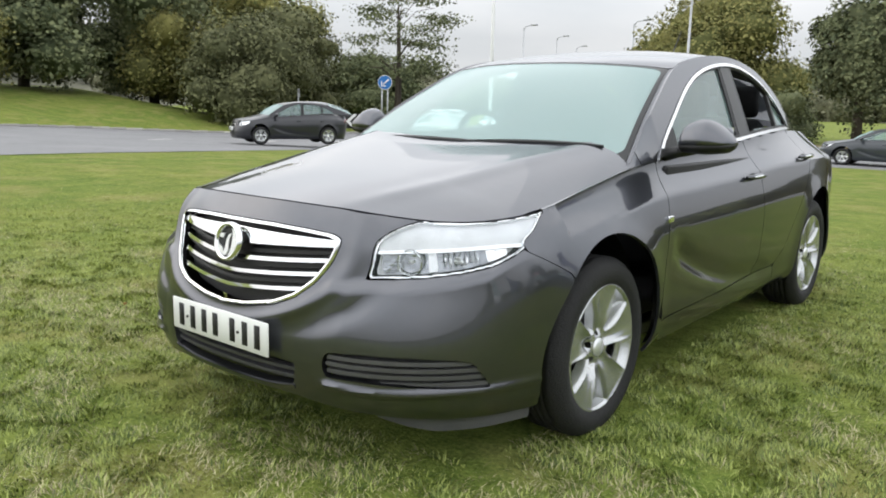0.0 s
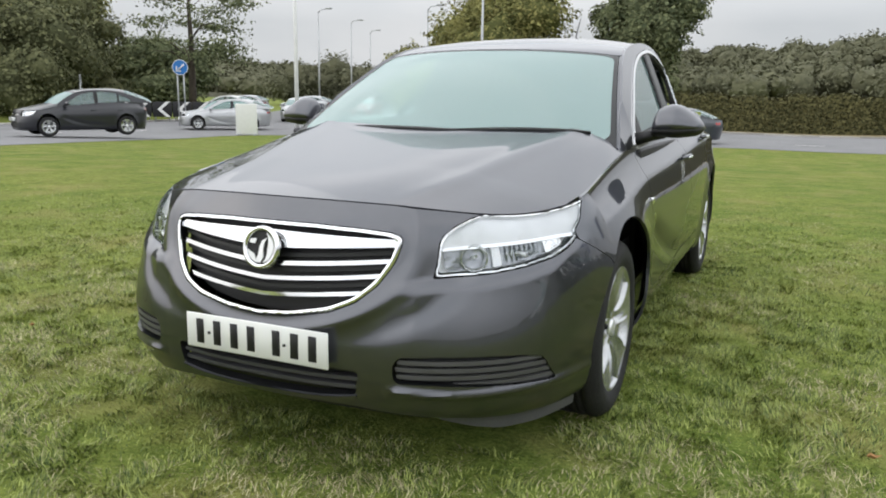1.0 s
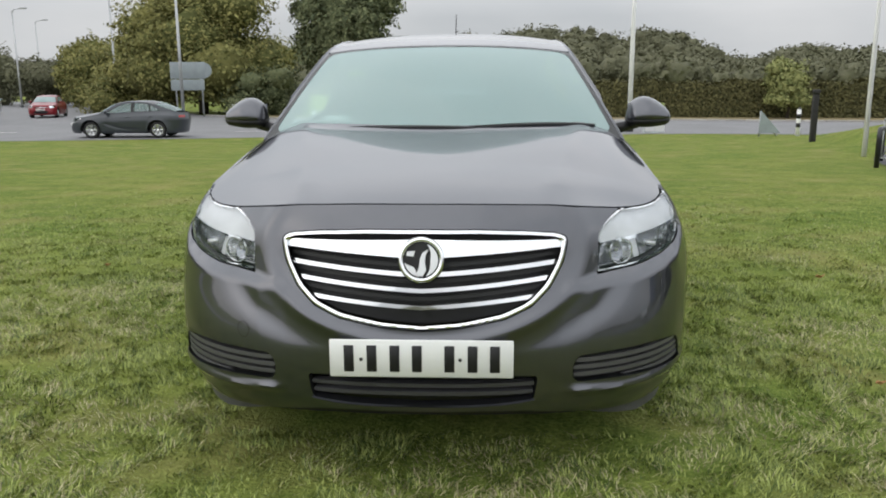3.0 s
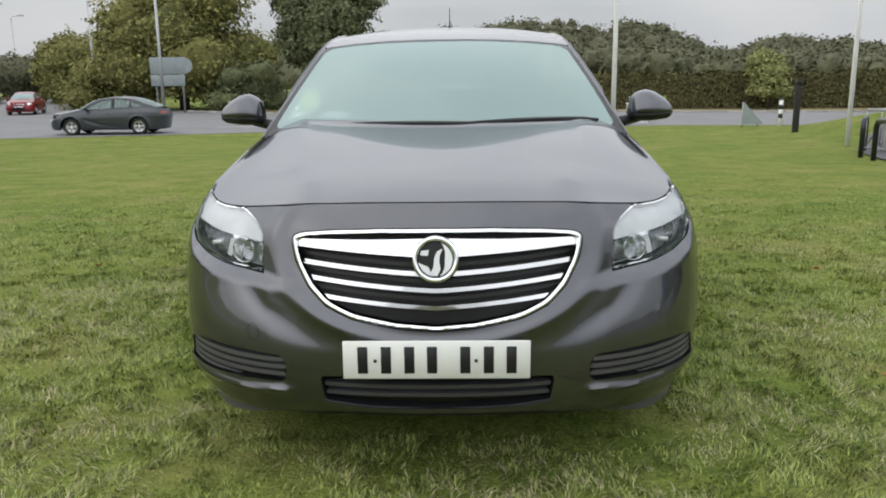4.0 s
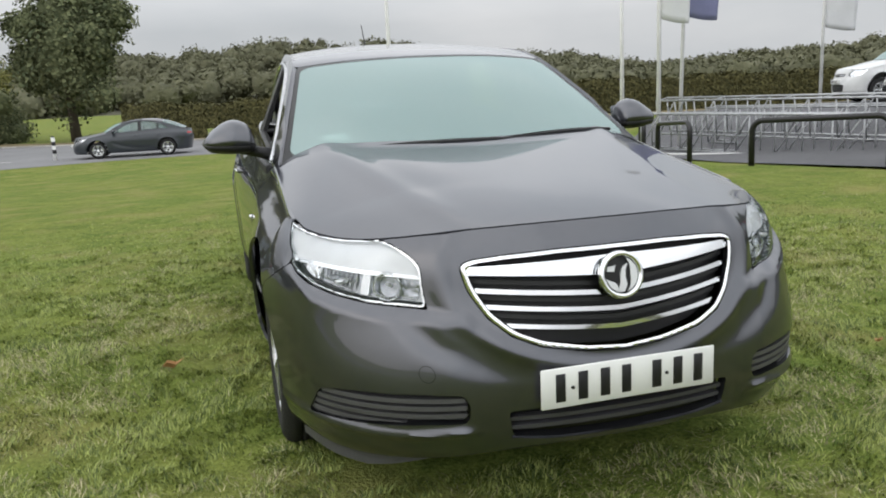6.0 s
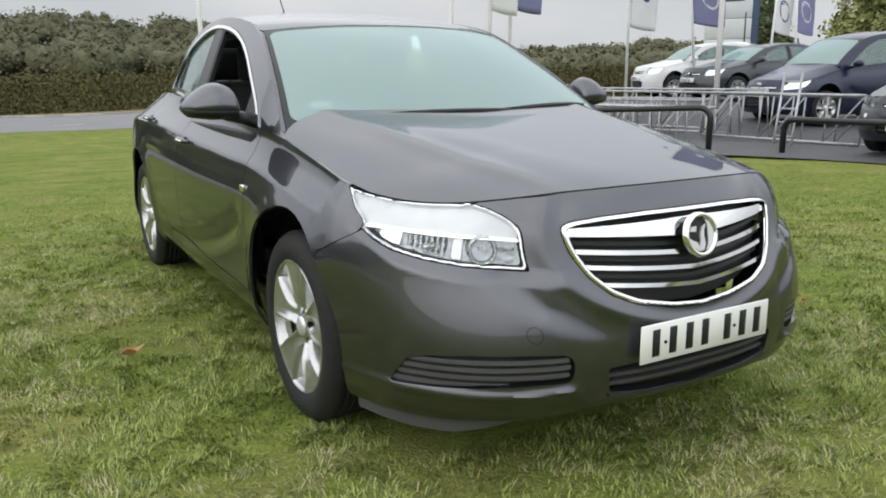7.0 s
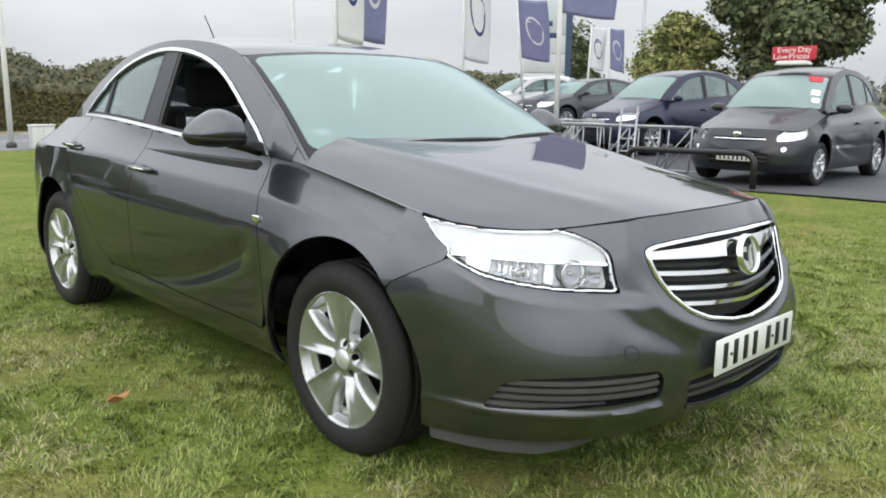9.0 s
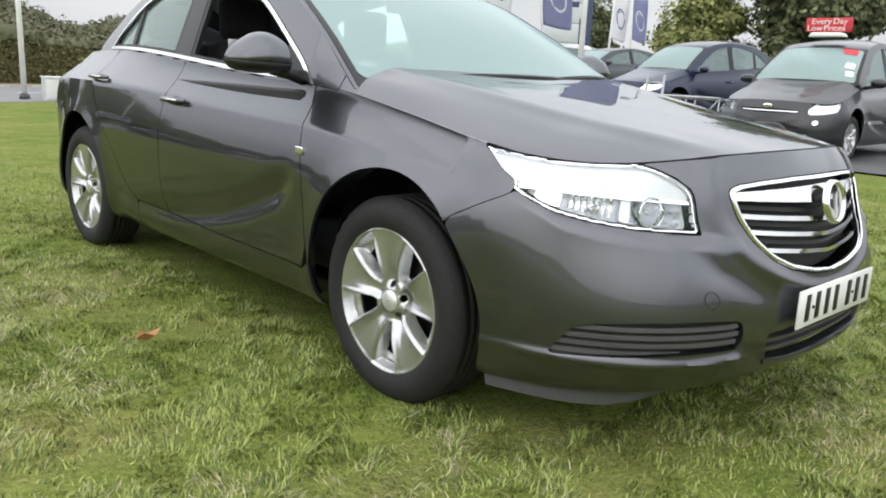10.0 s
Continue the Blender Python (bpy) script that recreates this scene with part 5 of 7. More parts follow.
# ---- the other cars: plainer bodies on the same kind of skin ----
def other_car(name, at, label, paint, group="", nose=1.0, tail=0.0, high=1.0, roof=1.0, wide=1.0, box_roof=0.0, wheel_mat=None, rad=0.325, drop=0.0, dealer=False):
    """nose: length before the windscreen; tail: metres by which the roof runs further back; high, roof: the heights below and above the belt."""
    c = thing(name, at, label, "car", group)

    def warp(p, top):
        x, y, z = p[..., 0], p[..., 1], p[..., 2]
        yy = np.where(y < 1.5, 1.5 - (1.5 - y) * nose, y)
        if tail:
            k = np.clip((y - 2.7) / 1.65, 0, 1)
            yy = yy + (tail * k ** 1.3 if top else 0) - np.clip(y - 3.0, 0, 3) * 0.09 * (tail > 0.2)
        zz = np.where(z < 0.95, z * high, 0.95 * high + (z - 0.95) * roof)
        if top and box_roof:
            k = np.clip((y - 2.9) / 1.3, 0, 1)
            zz = zz + box_roof * k * np.clip((z - 0.98) / 0.3, 0, 1)
        # a nose that falls away more steeply
        zz = zz - drop * np.clip((1.4 - y) / 1.3, 0, 1) * np.clip((z - 0.5) / 0.3, 0, 1)
        return np.stack([x * wide, yy, zz], -1)
    low = lambda u, v: warp(skin(u, v), False)
    can = lambda u, v: warp(canopy(u, v), True)
    fl = lambda u, v: warp(flank(u, v), True)
    bon = lambda x, y: warp(np.stack([x, y, bonnet(x, y)], -1), False)
    local = Matrix.Identity(4)
    add = lambda nm, me, mat, parent=c, lab="": part(nm, me, mat, parent, lab, at=local)
    holes = [hole(arch_front), hole(arch_rear)]
    slot = half([(0, 0.735), (0.20, 0.733), (0.40, 0.725), (0.38, 0.665), (0.20, 0.655), (0, 0.652)])
    mouth = half([(0, 0.47), (0.30, 0.47), (0.46, 0.45), (0.40, 0.29), (0.20, 0.28), (0, 0.28)])
    f = meet(below_edge(0), lambda u, v: 0.20 - v, *holes, less(sd(lamp_poly)), less(sd(slot)), less(sd(mouth)))
    body = add("body", trimmed(low, f, 0.0, U1 + 4.4, 0.19, 1.08, 0.04, 0.02, both=True, key='c1'), paint)
    add("bonnet", trimmed(bon, sd(bon_poly), 0.0, 0.82, 0.14, 1.5, 0.05, 0.01, both=True, key='c2'), paint)
    add("scuttle", trimmed(lambda x, y: bon(x, y) - np.array((0, 0, 0.02)), sd(np.array([(-0.02, 1.2), (0.74, 1.38), (0.78, 1.62), (0.5, 1.5), (-0.02, 1.42)])), 0.0, 0.8, 1.2, 1.65, 0.05, both=True, key='c3'), M["black"])
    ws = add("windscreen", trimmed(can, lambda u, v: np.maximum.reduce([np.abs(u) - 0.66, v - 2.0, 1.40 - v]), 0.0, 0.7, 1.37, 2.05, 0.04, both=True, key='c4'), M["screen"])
    ws.visible_shadow = False
    add("screen_border", trimmed(can, lambda u, v: np.maximum.reduce([np.abs(u) - 0.70, v - 2.04, 1.36 - v, -np.maximum.reduce([np.abs(u) - 0.66, v - 2.0, 1.40 - v])]), 0.0, 0.7, 1.36, 2.05, 0.03, both=True, key='c5'), M["black"])
    add("roof", trimmed(can, lambda u, v: np.maximum.reduce([np.abs(u) - 0.701, v - 3.55, 2.03 - v]), 0.0, 0.7, 2.02, 3.56, 0.05, 0.01, both=True, key='c6'), paint)
    rw = add("rear_screen", trimmed(can, lambda u, v: np.maximum.reduce([np.abs(u) - 0.701, v - 4.34, 3.55 - v]), 0.0, 0.7, 3.54, 4.35, 0.05, both=True, key='c7'), M["side"])
    rw.visible_shadow = False
    inside_w = grown(sd(dlo), -0.02)
    for flip in (False, True):
        add("window_frame", trimmed(fl, meet(outer, grown(less(sd(dlo)), 0.02)), 1.38, 4.34, 0.93, 1.47, 0.03, 0.01, flip=flip, key='c8'), paint)
        for yc, hw in ((2.67, 0.06), (3.34, 0.03)):
            add("door_pillar", trimmed(lambda y, z: fl(y, z) - np.array((0.004, 0, 0)), meet(inside_w, lambda u, v, yc=yc, hw=hw: np.abs(u - yc) - hw), 1.5, 3.9, 0.93, 1.45, 0.03, 0.01, flip=flip, key=('c9', yc)), M["black"])
        for a, b2, nm in ((1.4, 2.615, "front_window"), (2.725, 3.315, "rear_side_window"), (3.365, 4.0, "quarter_window")):
            g = add(nm, largest(trimmed(lambda y, z: fl(y, z) - np.array((0.012, 0, 0)), meet(grown(sd(dlo), -0.015), lambda u, v, a=a, b2=b2: np.maximum(a - u, u - b2)), 1.5, 3.9, 0.93, 1.45, 0.035, flip=flip, key=('c10', a))), M["side"])
            g.visible_shadow = False
        lamp = add("headlamp", trimmed(lambda u, v: low(u, v) + np.array((-0.012, 0.03, 0)), sd(lamp_poly), 0.48, 1.26, 0.63, 0.86, 0.025, flip=flip, key='c11'), M["reflector"])
        ln = add("lens", trimmed(low, grown(sd(lamp_poly), 0.003), 0.48, 1.26, 0.63, 0.86, 0.02, 0.02, flip=flip, key='c12'), M["lens"], lamp)
        ln.visible_shadow = False
        sgn = -1 if flip else 1
        add("rear_lamp", trimmed(lambda u, v: low(u, v) * np.array((1.004, 1, 1)), lambda u, v: np.maximum.reduce([np.abs(v - 0.86) - 0.05, U1 + 3.72 - u, u - (U1 + 4.0)]), U1 + 3.4, U1 + 4.2, 0.72, 0.96, 0.04, flip=flip, key='c13'), M["red_lens"])
        mb = bmesh.new()
        bmesh.ops.create_uvsphere(mb, u_segments=14, v_segments=8, radius=1)
        for v in mb.verts:
            v.co = (sgn * wide * (0.955 + 0.12 * v.co.x), 1.66 + 0.06 * v.co.y, 1.05 * high + 0.07 * v.co.z)
        for q in mb.faces:
            q.smooth = True
        mir = add("door_mirror", mb, paint)
        add("mirror_arm", tube([(sgn * wide * 0.78, 1.62, 0.98 * high), (sgn * wide * 0.92, 1.66, 1.01 * high)], 0.025, 8), M["black"], mir)
        for yh in (2.5, 3.4):
            add("door_handle", tube([(sgn * wide * 0.895, yh - 0.09, 0.84 * high), (sgn * wide * 0.905, yh, 0.845 * high), (sgn * wide * 0.895, yh + 0.09, 0.84 * high)], 0.016, 6), paint)
        for ya in AXLES:
            yw = 1.5 - (1.5 - ya) * nose if ya < 1.5 else ya - max(0, ya - 3.0) * 0.09 * (tail > 0.2)
            w = wheel("wheel", 0, 0, rad, sgn, c, cap=False, mat=wheel_mat)
            w.matrix_parent_inverse = Matrix.Identity(4)
            w.matrix_basis = Matrix.Translation((sgn * 0.775 * wide, yw, rad)) @ Matrix.Rotation(0 if sgn > 0 else math.pi, 4, "Z")
    for nm, poly in (("grille", slot), ("lower_grille", mouth)):
        gr = add(nm, trimmed(lambda u, v: low(u, v) + np.array((0, 0.04, 0)), sd(poly), 0.0, 0.5, 0.27, 0.75, 0.03, both=True, key=('c14', nm)), M["black"])
        mid = poly[:, 1].mean()
        for dz in ((-0.03, 0.03) if nm == "lower_grille" else (0.0,)):
            add("grille_bar", trimmed(lambda u, v: low(u, v) + np.array((0, 0.012, 0)), meet(sd(poly), lambda u, v, dz=dz, mid=mid: np.abs(v - mid - dz) - 0.008), 0.0, 0.5, 0.27, 0.75, 0.012, 0.01, both=True, key=('c15', nm, dz)), M["chrome"] if nm == "grille" else M["trim"], gr)
    if dealer:
        for nm, mt, u0, u1, v0, v1 in (("sticker", "red_board", 0.36, 0.60, 1.86, 1.985), ("sticker", "paper", 0.50, 0.62, 1.60, 1.70), ("sticker", "paper", 0.53, 0.63, 1.48, 1.56)):
            patch = lambda u, v, u0=u0, u1=u1, v0=v0, v1=v1: np.maximum.reduce([u0 - u + 0.5 * (1.985 - v) * (nm == "sticker" and u0 < 0.4), u - u1, v0 - v, v - v1])
            add(nm, trimmed(lambda u, v: can(u, v) + np.array((0, -0.004, 0.006)), patch, 0.3, 0.66, 1.45, 2.0, 0.012), M[mt], ws, "paper sticker on the windscreen")
        for sg in (False, True):
            fog = lambda u, v: np.hypot(u - 0.66, v - 0.52) - 0.040
            add("fog_lamp", trimmed(lambda u, v: low(u, v) - np.array((0, 0.010, 0)), fog, 0.6, 0.72, 0.46, 0.58, 0.012, 0.012, flip=sg), M["reflector"], body, "round bright fog lamp")
            strip = lambda u, v: np.maximum(np.abs(v - 0.52) - 0.022, np.abs(u - float(u_of_y(2.45))) - 0.95)
            add("side_strip", trimmed(lambda u, v: low(u, v) * np.array((1.008, 1, 1)), strip, U1 + 0.7, U1 + 2.7, 0.48, 0.56, 0.02, 0.008, flip=sg), M["chrome"], body, "bright strip along the doors")
    em = turned([(0, 0.001), (0.006, 0.03), (0, 0.035)], 20)
    for v in em.verts:
        v.co.y *= 1.9
    em.transform(Matrix.Translation((0, 1.5 - (1.5 - 0.03) * nose, 0.70 * high)) @ Matrix.Rotation(radians(-90), 4, "Z"))
    add("emblem", em, M["chrome"])
    yp = 1.5 - (1.5 - 0.0) * nose
    zp = 0.34 if dealer else 0.49
    pl = add("number_plate", box(-0.26, 0.26, yp - 0.040, yp + 0.05, zp * high, (zp + 0.11) * high, 0.002, 1), M["plate"])
    for k in range(7):
        x = -0.2 + 0.066 * k
        add("plate_bar", box(x - 0.014, x + 0.014, yp - 0.0425, yp - 0.0395, (zp + 0.017) * high, (zp + 0.092) * high), M["ink"], pl)
    add("underbody", box(-0.72 * wide, 0.72 * wide, 0.6, 4.3, 0.19, 0.26, 0.02), M["black"])
    add("cabin", box(-0.66 * wide, 0.66 * wide, 1.7, 4.0, 0.3, 0.88 * high, 0.05), M["black"], c, "dark cabin")
    for x in (-0.37, 0.37):
        add("seat_back", box(x - 0.24, x + 0.24, 2.55, 2.68, 0.6, 1.12 * high, 0.05), M["fabric"])
        add("headrest", box(x - 0.12, x + 0.12, 2.62, 2.71, 1.15 * high, 1.3 * high, 0.03), M["fabric"])
    return c


def place_car(x, y, face, z=None):
    """A pose whose nose points along face (degrees from +x, counterclockwise), with the nose's foot at x, y."""
    return Matrix.Translation((x, y, float(ground_z(x, y)) + 0.012 if z is None else z)) @ Matrix.Rotation(radians(face + 90), 4, "Z")


def car_paint(name, col, metal=0.4):
    return material(name, col, 0.35, metal, 0.06, 3.0, coat=0.5)


P_BLACK = car_paint("black_paint", (0.010, 0.011, 0.016), 0.0)
P_BLUE = car_paint("dark_blue_paint", (0.010, 0.016, 0.045))
P_WHITE = car_paint("white_paint", (0.66, 0.67, 0.67), 0.0)
P_SLATE = car_paint("slate_paint", (0.030, 0.036, 0.044), 0.1)
P_SILVER = car_paint("silver_paint", (0.44, 0.45, 0.46), 0.7)
P_RED = car_paint("red_paint", (0.22, 0.010, 0.018), 0.2)
LOT_CARS = "cars for sale in the dealer's car park"
ROAD_CARS = "cars on the road"
other_car("people_carrier", place_car(8.36, 4.38, 181), "black people carrier with a red price board on its roof", P_BLACK, LOT_CARS, nose=0.80, tail=0.45, high=1.06, roof=1.42, wide=1.03, box_roof=0.10, drop=0.09, dealer=True)
other_car("estate_car", place_car(11.1, 8.9, 166), "dark blue family car parked behind the steel barriers", P_BLUE, LOT_CARS, nose=0.84, tail=0.42, high=1.08, roof=1.34, box_roof=0.08, drop=0.08)
other_car("hatchback", place_car(14.5, 13.7, 165), "dark slate hatchback parked in the car park", P_SLATE, LOT_CARS, nose=0.92, tail=0.35, high=1.0, roof=1.0)
other_car("off_roader", place_car(17.0, 18.2, 158), "white off-roader at the end of the car park", P_WHITE, LOT_CARS, nose=0.95, tail=0.45, high=1.18, roof=1.18, wide=1.02, box_roof=0.16, rad=0.36)
other_car("van", place_car(21.0, 15.2, 170), "black van parked behind the hatchback", P_BLACK, LOT_CARS, nose=0.85, tail=0.45, high=1.15, roof=1.45, wide=1.02, box_roof=0.2)
other_car("hatchback", place_car(16.9, 0.5, 181), "white hatchback parked further into the car park", P_WHITE, LOT_CARS, nose=0.92, tail=0.35)
other_car("saloon_car", place_car(-16.5, 30.2, 183), "dark grey saloon waiting on the road with silver wheels", P_SLATE, ROAD_CARS)
other_car("saloon_car", place_car(-29.0, 50.0, 286), "red car coming along the road", P_RED, ROAD_CARS, nose=0.95, tail=0.3)
other_car("saloon_car", place_car(-27.6, 39.5, 296), "silver car coming round the road", P_SILVER, ROAD_CARS)
other_car("hatchback", place_car(-27.0, 28.8, 218), "silver hatchback passing the white board", P_SILVER, ROAD_CARS, nose=0.92, tail=0.38, roof=1.05)
other_car("people_carrier", place_car(-22.6, 16.2, 245), "black people carrier driving past on the road", P_BLACK, ROAD_CARS, nose=0.88, tail=0.42, high=1.03, roof=1.12, box_roof=0.08)
other_car("saloon_car", place_car(-6.5, 33.6, 180), "dark saloon on the far side of the road", P_SLATE, ROAD_CARS)
for x, y, f, p, lab in ((-42, 47, 200, P_WHITE, "white"), (-45, 53, 200, P_SILVER, "silver"), (-40.5, 56, 200, P_SILVER, "pale silver")):
    other_car("hatchback", place_car(x, y, f), lab + " car in the queue beyond the roundabout", p, "cars queueing far off", nose=0.92, tail=0.35)
# price board on the people carrier's roof
bz = float(ground_z(10.3, 4.45)) + 1.79
board = thing("price_board", (10.45, 4.42, bz), "red price board with white words on a white foot", "sign")
Rb = Matrix.Rotation(radians(-90), 4, "Z") @ Matrix.Diagonal((0.76, 0.76, 0.76, 1))
b = box(-0.36, 0.36, -0.12, 0.16, 0.0, 0.09, 0.03)
for v in b.verts:
    v.co.x *= 1 - 2.2 * v.co.z
part("foot", b, M["white_board"], board, at=Rb)
panel = part("panel", box(-0.46, 0.46, -0.025, 0.025, 0.10, 0.38, 0.03), M["red_board"], board, at=Rb)


def lettering(name, text, size, mat, parent, at, stretch=1.0, extrude=0.004):
    cu = bpy.data.curves.new(name, "FONT")
    cu.body, cu.size, cu.align_x, cu.align_y, cu.extrude = text, size, "CENTER", "CENTER", extrude
    cu.resolution_u = 3
    tmp = bpy.data.objects.new(name, cu)
    scene.collection.objects.link(tmp)
    me = bpy.data.meshes.new_from_object(tmp.evaluated_get(bpy.context.evaluated_depsgraph_get()))
    bpy.data.objects.remove(tmp)
    ob = part(name, me, mat, parent, at=at @ Matrix.Diagonal((stretch, 1, 1, 1)))
    return ob


for word, wx, i in (("Every", -0.145, 0), ("Day", 0.225, 0), ("Low", -0.265, 1), ("Prices", 0.125, 1)):
    lettering("word", word, 0.155, M["white_board"], panel, Matrix.Translation((wx, -0.028, 0.305 - 0.13 * i)) @ Matrix.Rotation(radians(90), 4, "X"), 1.15)
# ---- trees, hedge and woods ----
M["bark"] = material("bark", (0.060, 0.048, 0.036), 0.95, 0, 0.4, 4, 0.6, 20)


def leaf_material(name, a, b, far=False):
    return material(name, a, 0.8, 0, 0.22, 0.35, 0.5, 3.0, per="" if far else "island", second=b, spec=0.15)


M["leaf_olive"] = leaf_material("olive_leaves", (0.140, 0.152, 0.052), (0.285, 0.268, 0.095))
M["leaf_gold"] = leaf_material("turning_leaves", (0.12, 0.128, 0.044), (0.235, 0.220, 0.076))
M["leaf_bush"] = leaf_material("dull_bush_leaves", (0.090, 0.100, 0.048), (0.175, 0.180, 0.088))
M["leaf_dark"] = leaf_material("dark_leaves", (0.092, 0.114, 0.058), (0.190, 0.208, 0.104))
M["leaf_hedge"] = leaf_material("hedge_leaves", (0.078, 0.078, 0.034), (0.150, 0.140, 0.060))
M["leaf_far"] = leaf_material("far_woods", (0.098, 0.104, 0.064), (0.172, 0.170, 0.102), True)
M["leaf_light"] = leaf_material("light_leaves", (0.16, 0.19, 0.065), (0.34, 0.35, 0.14))


def ball(level=2):
    """Corners and faces of a round ball of triangles."""
    bm = bmesh.new()
    bmesh.ops.create_icosphere(bm, subdivisions=level, radius=1)
    bm.verts.index_update()
    v = np.array([p.co[:] for p in bm.verts])
    f = np.array([[q.index for q in face.verts] for face in bm.faces])
    bm.free()
    return v, f


BALL = {2: ball(2), 3: ball(3)}


def lumps(bl, scale, seed, level=2, rough=0.16):
    """A knobbly ball for each blob, so that a crown is thick inside."""
    rng = np.random.default_rng(seed)
    v, f = BALL[level]
    n = len(bl)
    ph = rng.uniform(0, 6.28, (n, 6, 1))
    d = v[None]
    w = 1 + rough * np.sin(d[..., 0] * 5 + ph[:, 0]) * np.sin(d[..., 1] * 5 + ph[:, 1]) + rough * 0.8 * np.sin(d[..., 2] * 6 + ph[:, 2]) * np.sin(d[..., 0] * 7 + ph[:, 3]) + rough * 0.7 * np.sin(d[..., 1] * 12 + ph[:, 4]) * np.sin(d[..., 2] * 11 + ph[:, 5])
    co = bl[:, None, :3] + d * w[..., None] * bl[:, None, 3:6] * scale
    faces = f[None] + (np.arange(n) * len(v))[:, None, None]
    return co.reshape(-1, 3), faces.reshape(-1, 3)


def leaves(seed, blobs, count, size, shell=0.55, flat=0.5, ruffle=0.5, core=0.80, level=2):
    """Leaf sprays scattered over a cluster of blobs (x, y, z, rx, ry, rz), with a knobbly core in each."""
    rng = np.random.default_rng(seed)
    bl = np.array(blobs, float)
    vol = (bl[:, 3] * bl[:, 4] * bl[:, 5]) ** (2 / 3)
    pick = rng.choice(len(bl), count, p=vol / vol.sum())
    d = rng.normal(size=(count, 3))
    d /= np.linalg.norm(d, axis=1)[:, None]
    r = 1 - shell * rng.random(count) ** 1.8 + 0.08 * rng.normal(size=count)
    wob = 1 + 0.16 * np.sin(d[:, 0] * 7 + pick) * np.sin(d[:, 1] * 6 + 2 * pick) + 0.12 * np.sin(d[:, 2] * 11 + pick * 3)
    c = bl[pick, :3] + d * (r * wob)[:, None] * bl[pick, 3:6]
    n = d + rng.normal(size=(count, 3)) * ruffle + np.array((0, 0, flat))
    n /= np.linalg.norm(n, axis=1)[:, None]
    t = np.cross(n, rng.normal(size=(count, 3)))
    t /= np.linalg.norm(t, axis=1)[:, None]
    b = np.cross(n, t)
    s = size * rng.uniform(0.5, 1.3, count)[:, None]
    # an uneven four-cornered spray, a little bent
    k = rng.uniform(0.6, 1.25, (count, 4, 1))
    ang = np.arange(4) * np.pi / 2
    rim = [c + s * k[:, i] * (np.cos(a) * t + 0.7 * np.sin(a) * b) + n * s * 0.12 * np.cos(2 * a) for i, a in enumerate(ang)]
    co = np.stack(rim, 1).reshape(-1, 3)
    quads = np.arange(count * 4, dtype=np.int32)
    starts = np.arange(count) * 4
    cv, cf = lumps(bl, core, seed, level) if core else (np.zeros((0, 3)), np.zeros((0, 3), int))
    me = bpy.data.meshes.new("leaves")
    me.vertices.add(len(co) + len(cv))
    me.vertices.foreach_set("co", np.concatenate((co, cv)).astype(np.float32).ravel())
    me.loops.add(len(quads) + cf.size)
    me.loops.foreach_set("vertex_index", np.concatenate((quads, (cf + len(co)).ravel())).astype(np.int32))
    me.polygons.add(count + len(cf))
    me.polygons.foreach_set("loop_start", np.concatenate((starts, len(quads) + np.arange(len(cf)) * 3)).astype(np.int32))
    me.update()
    return me


def limbs(rng, base, top, r0, n, spread):
    """A tapered trunk with forking limbs."""
    b, t = Vector(base), Vector(top)
    mid = b.lerp(t, 0.5) + Vector((rng.uniform(-0.2, 0.2), rng.uniform(-0.2, 0.2), 0))
    bm = tube([b - Vector((0, 0, 0.1)), b.lerp(mid, 0.5), mid, mid.lerp(t, 0.6), t], [r0 * 1.3, r0, r0 * 0.8, r0 * 0.5, r0 * 0.15], 9)
    for i in range(n):
        k = rng.uniform(0.35, 0.9)
        s = b.lerp(t, k)
        a = rng.uniform(0, 2 * math.pi)
        e = s + Vector((math.cos(a) * spread * rng.uniform(0.5, 1), math.sin(a) * spread * rng.uniform(0.5, 1), spread * rng.uniform(0.15, 0.7)))
        m = s.lerp(e, 0.5) + Vector((0, 0, 0.15 * spread))
        tube([s, m, e], [r0 * 0.42 * (1.1 - k), r0 * 0.28 * (1.1 - k), r0 * 0.07], 6, bm=bm)
    return bm


def tree(name, x, y, high, wide, mat, label, seed, count, size=0.24, trunk=0.25, lobes=14, bare=0.15, deep=1.0, plates=False, shell=0.55, group="trees beyond the road"):
    """bare: the share of the height that is trunk alone."""
    z0 = float(ground_z(x, y))
    rng = random.Random(seed)
    t = thing(name, (x, y, z0), label, "tree" if "bush" not in name else "bush", group)
    ch = high * (1 - bare)
    blobs = [] if plates else [(x, y, z0 + high * bare + ch * 0.5, wide * 0.36, wide * 0.36 * deep, ch * 0.42)]
    for i in range(lobes):
        a = rng.uniform(0, 2 * math.pi)
        h = rng.uniform(0.12, 0.92)
        r = wide * 0.5 * math.sqrt(max(0.05, 1 - abs(2 * h - 0.9) ** 2.2)) * rng.uniform(0.45, 0.80)
        q = wide * rng.uniform(0.13, 0.24)
        blobs.append((x + r * math.cos(a), y + r * deep * math.sin(a), z0 + high * bare + ch * h, q * (0.9 if plates else 1), q, q * (rng.uniform(0.16, 0.26) if plates else rng.uniform(0.6, 0.95))))
    part("trunk", limbs(rng, (x, y, z0), (x, y, z0 + high * 0.82), trunk, 12, wide * 0.32), M["bark"], t, "dark trunk and limbs")
    part("crown", leaves(seed, blobs, int(count * (0.62 if plates else 1.6)), size * 0.80, min(shell, 0.9 if plates else 0.38), core=0 if plates else 0.70, ruffle=0.6), mat, t, "leafy crown")
    return t


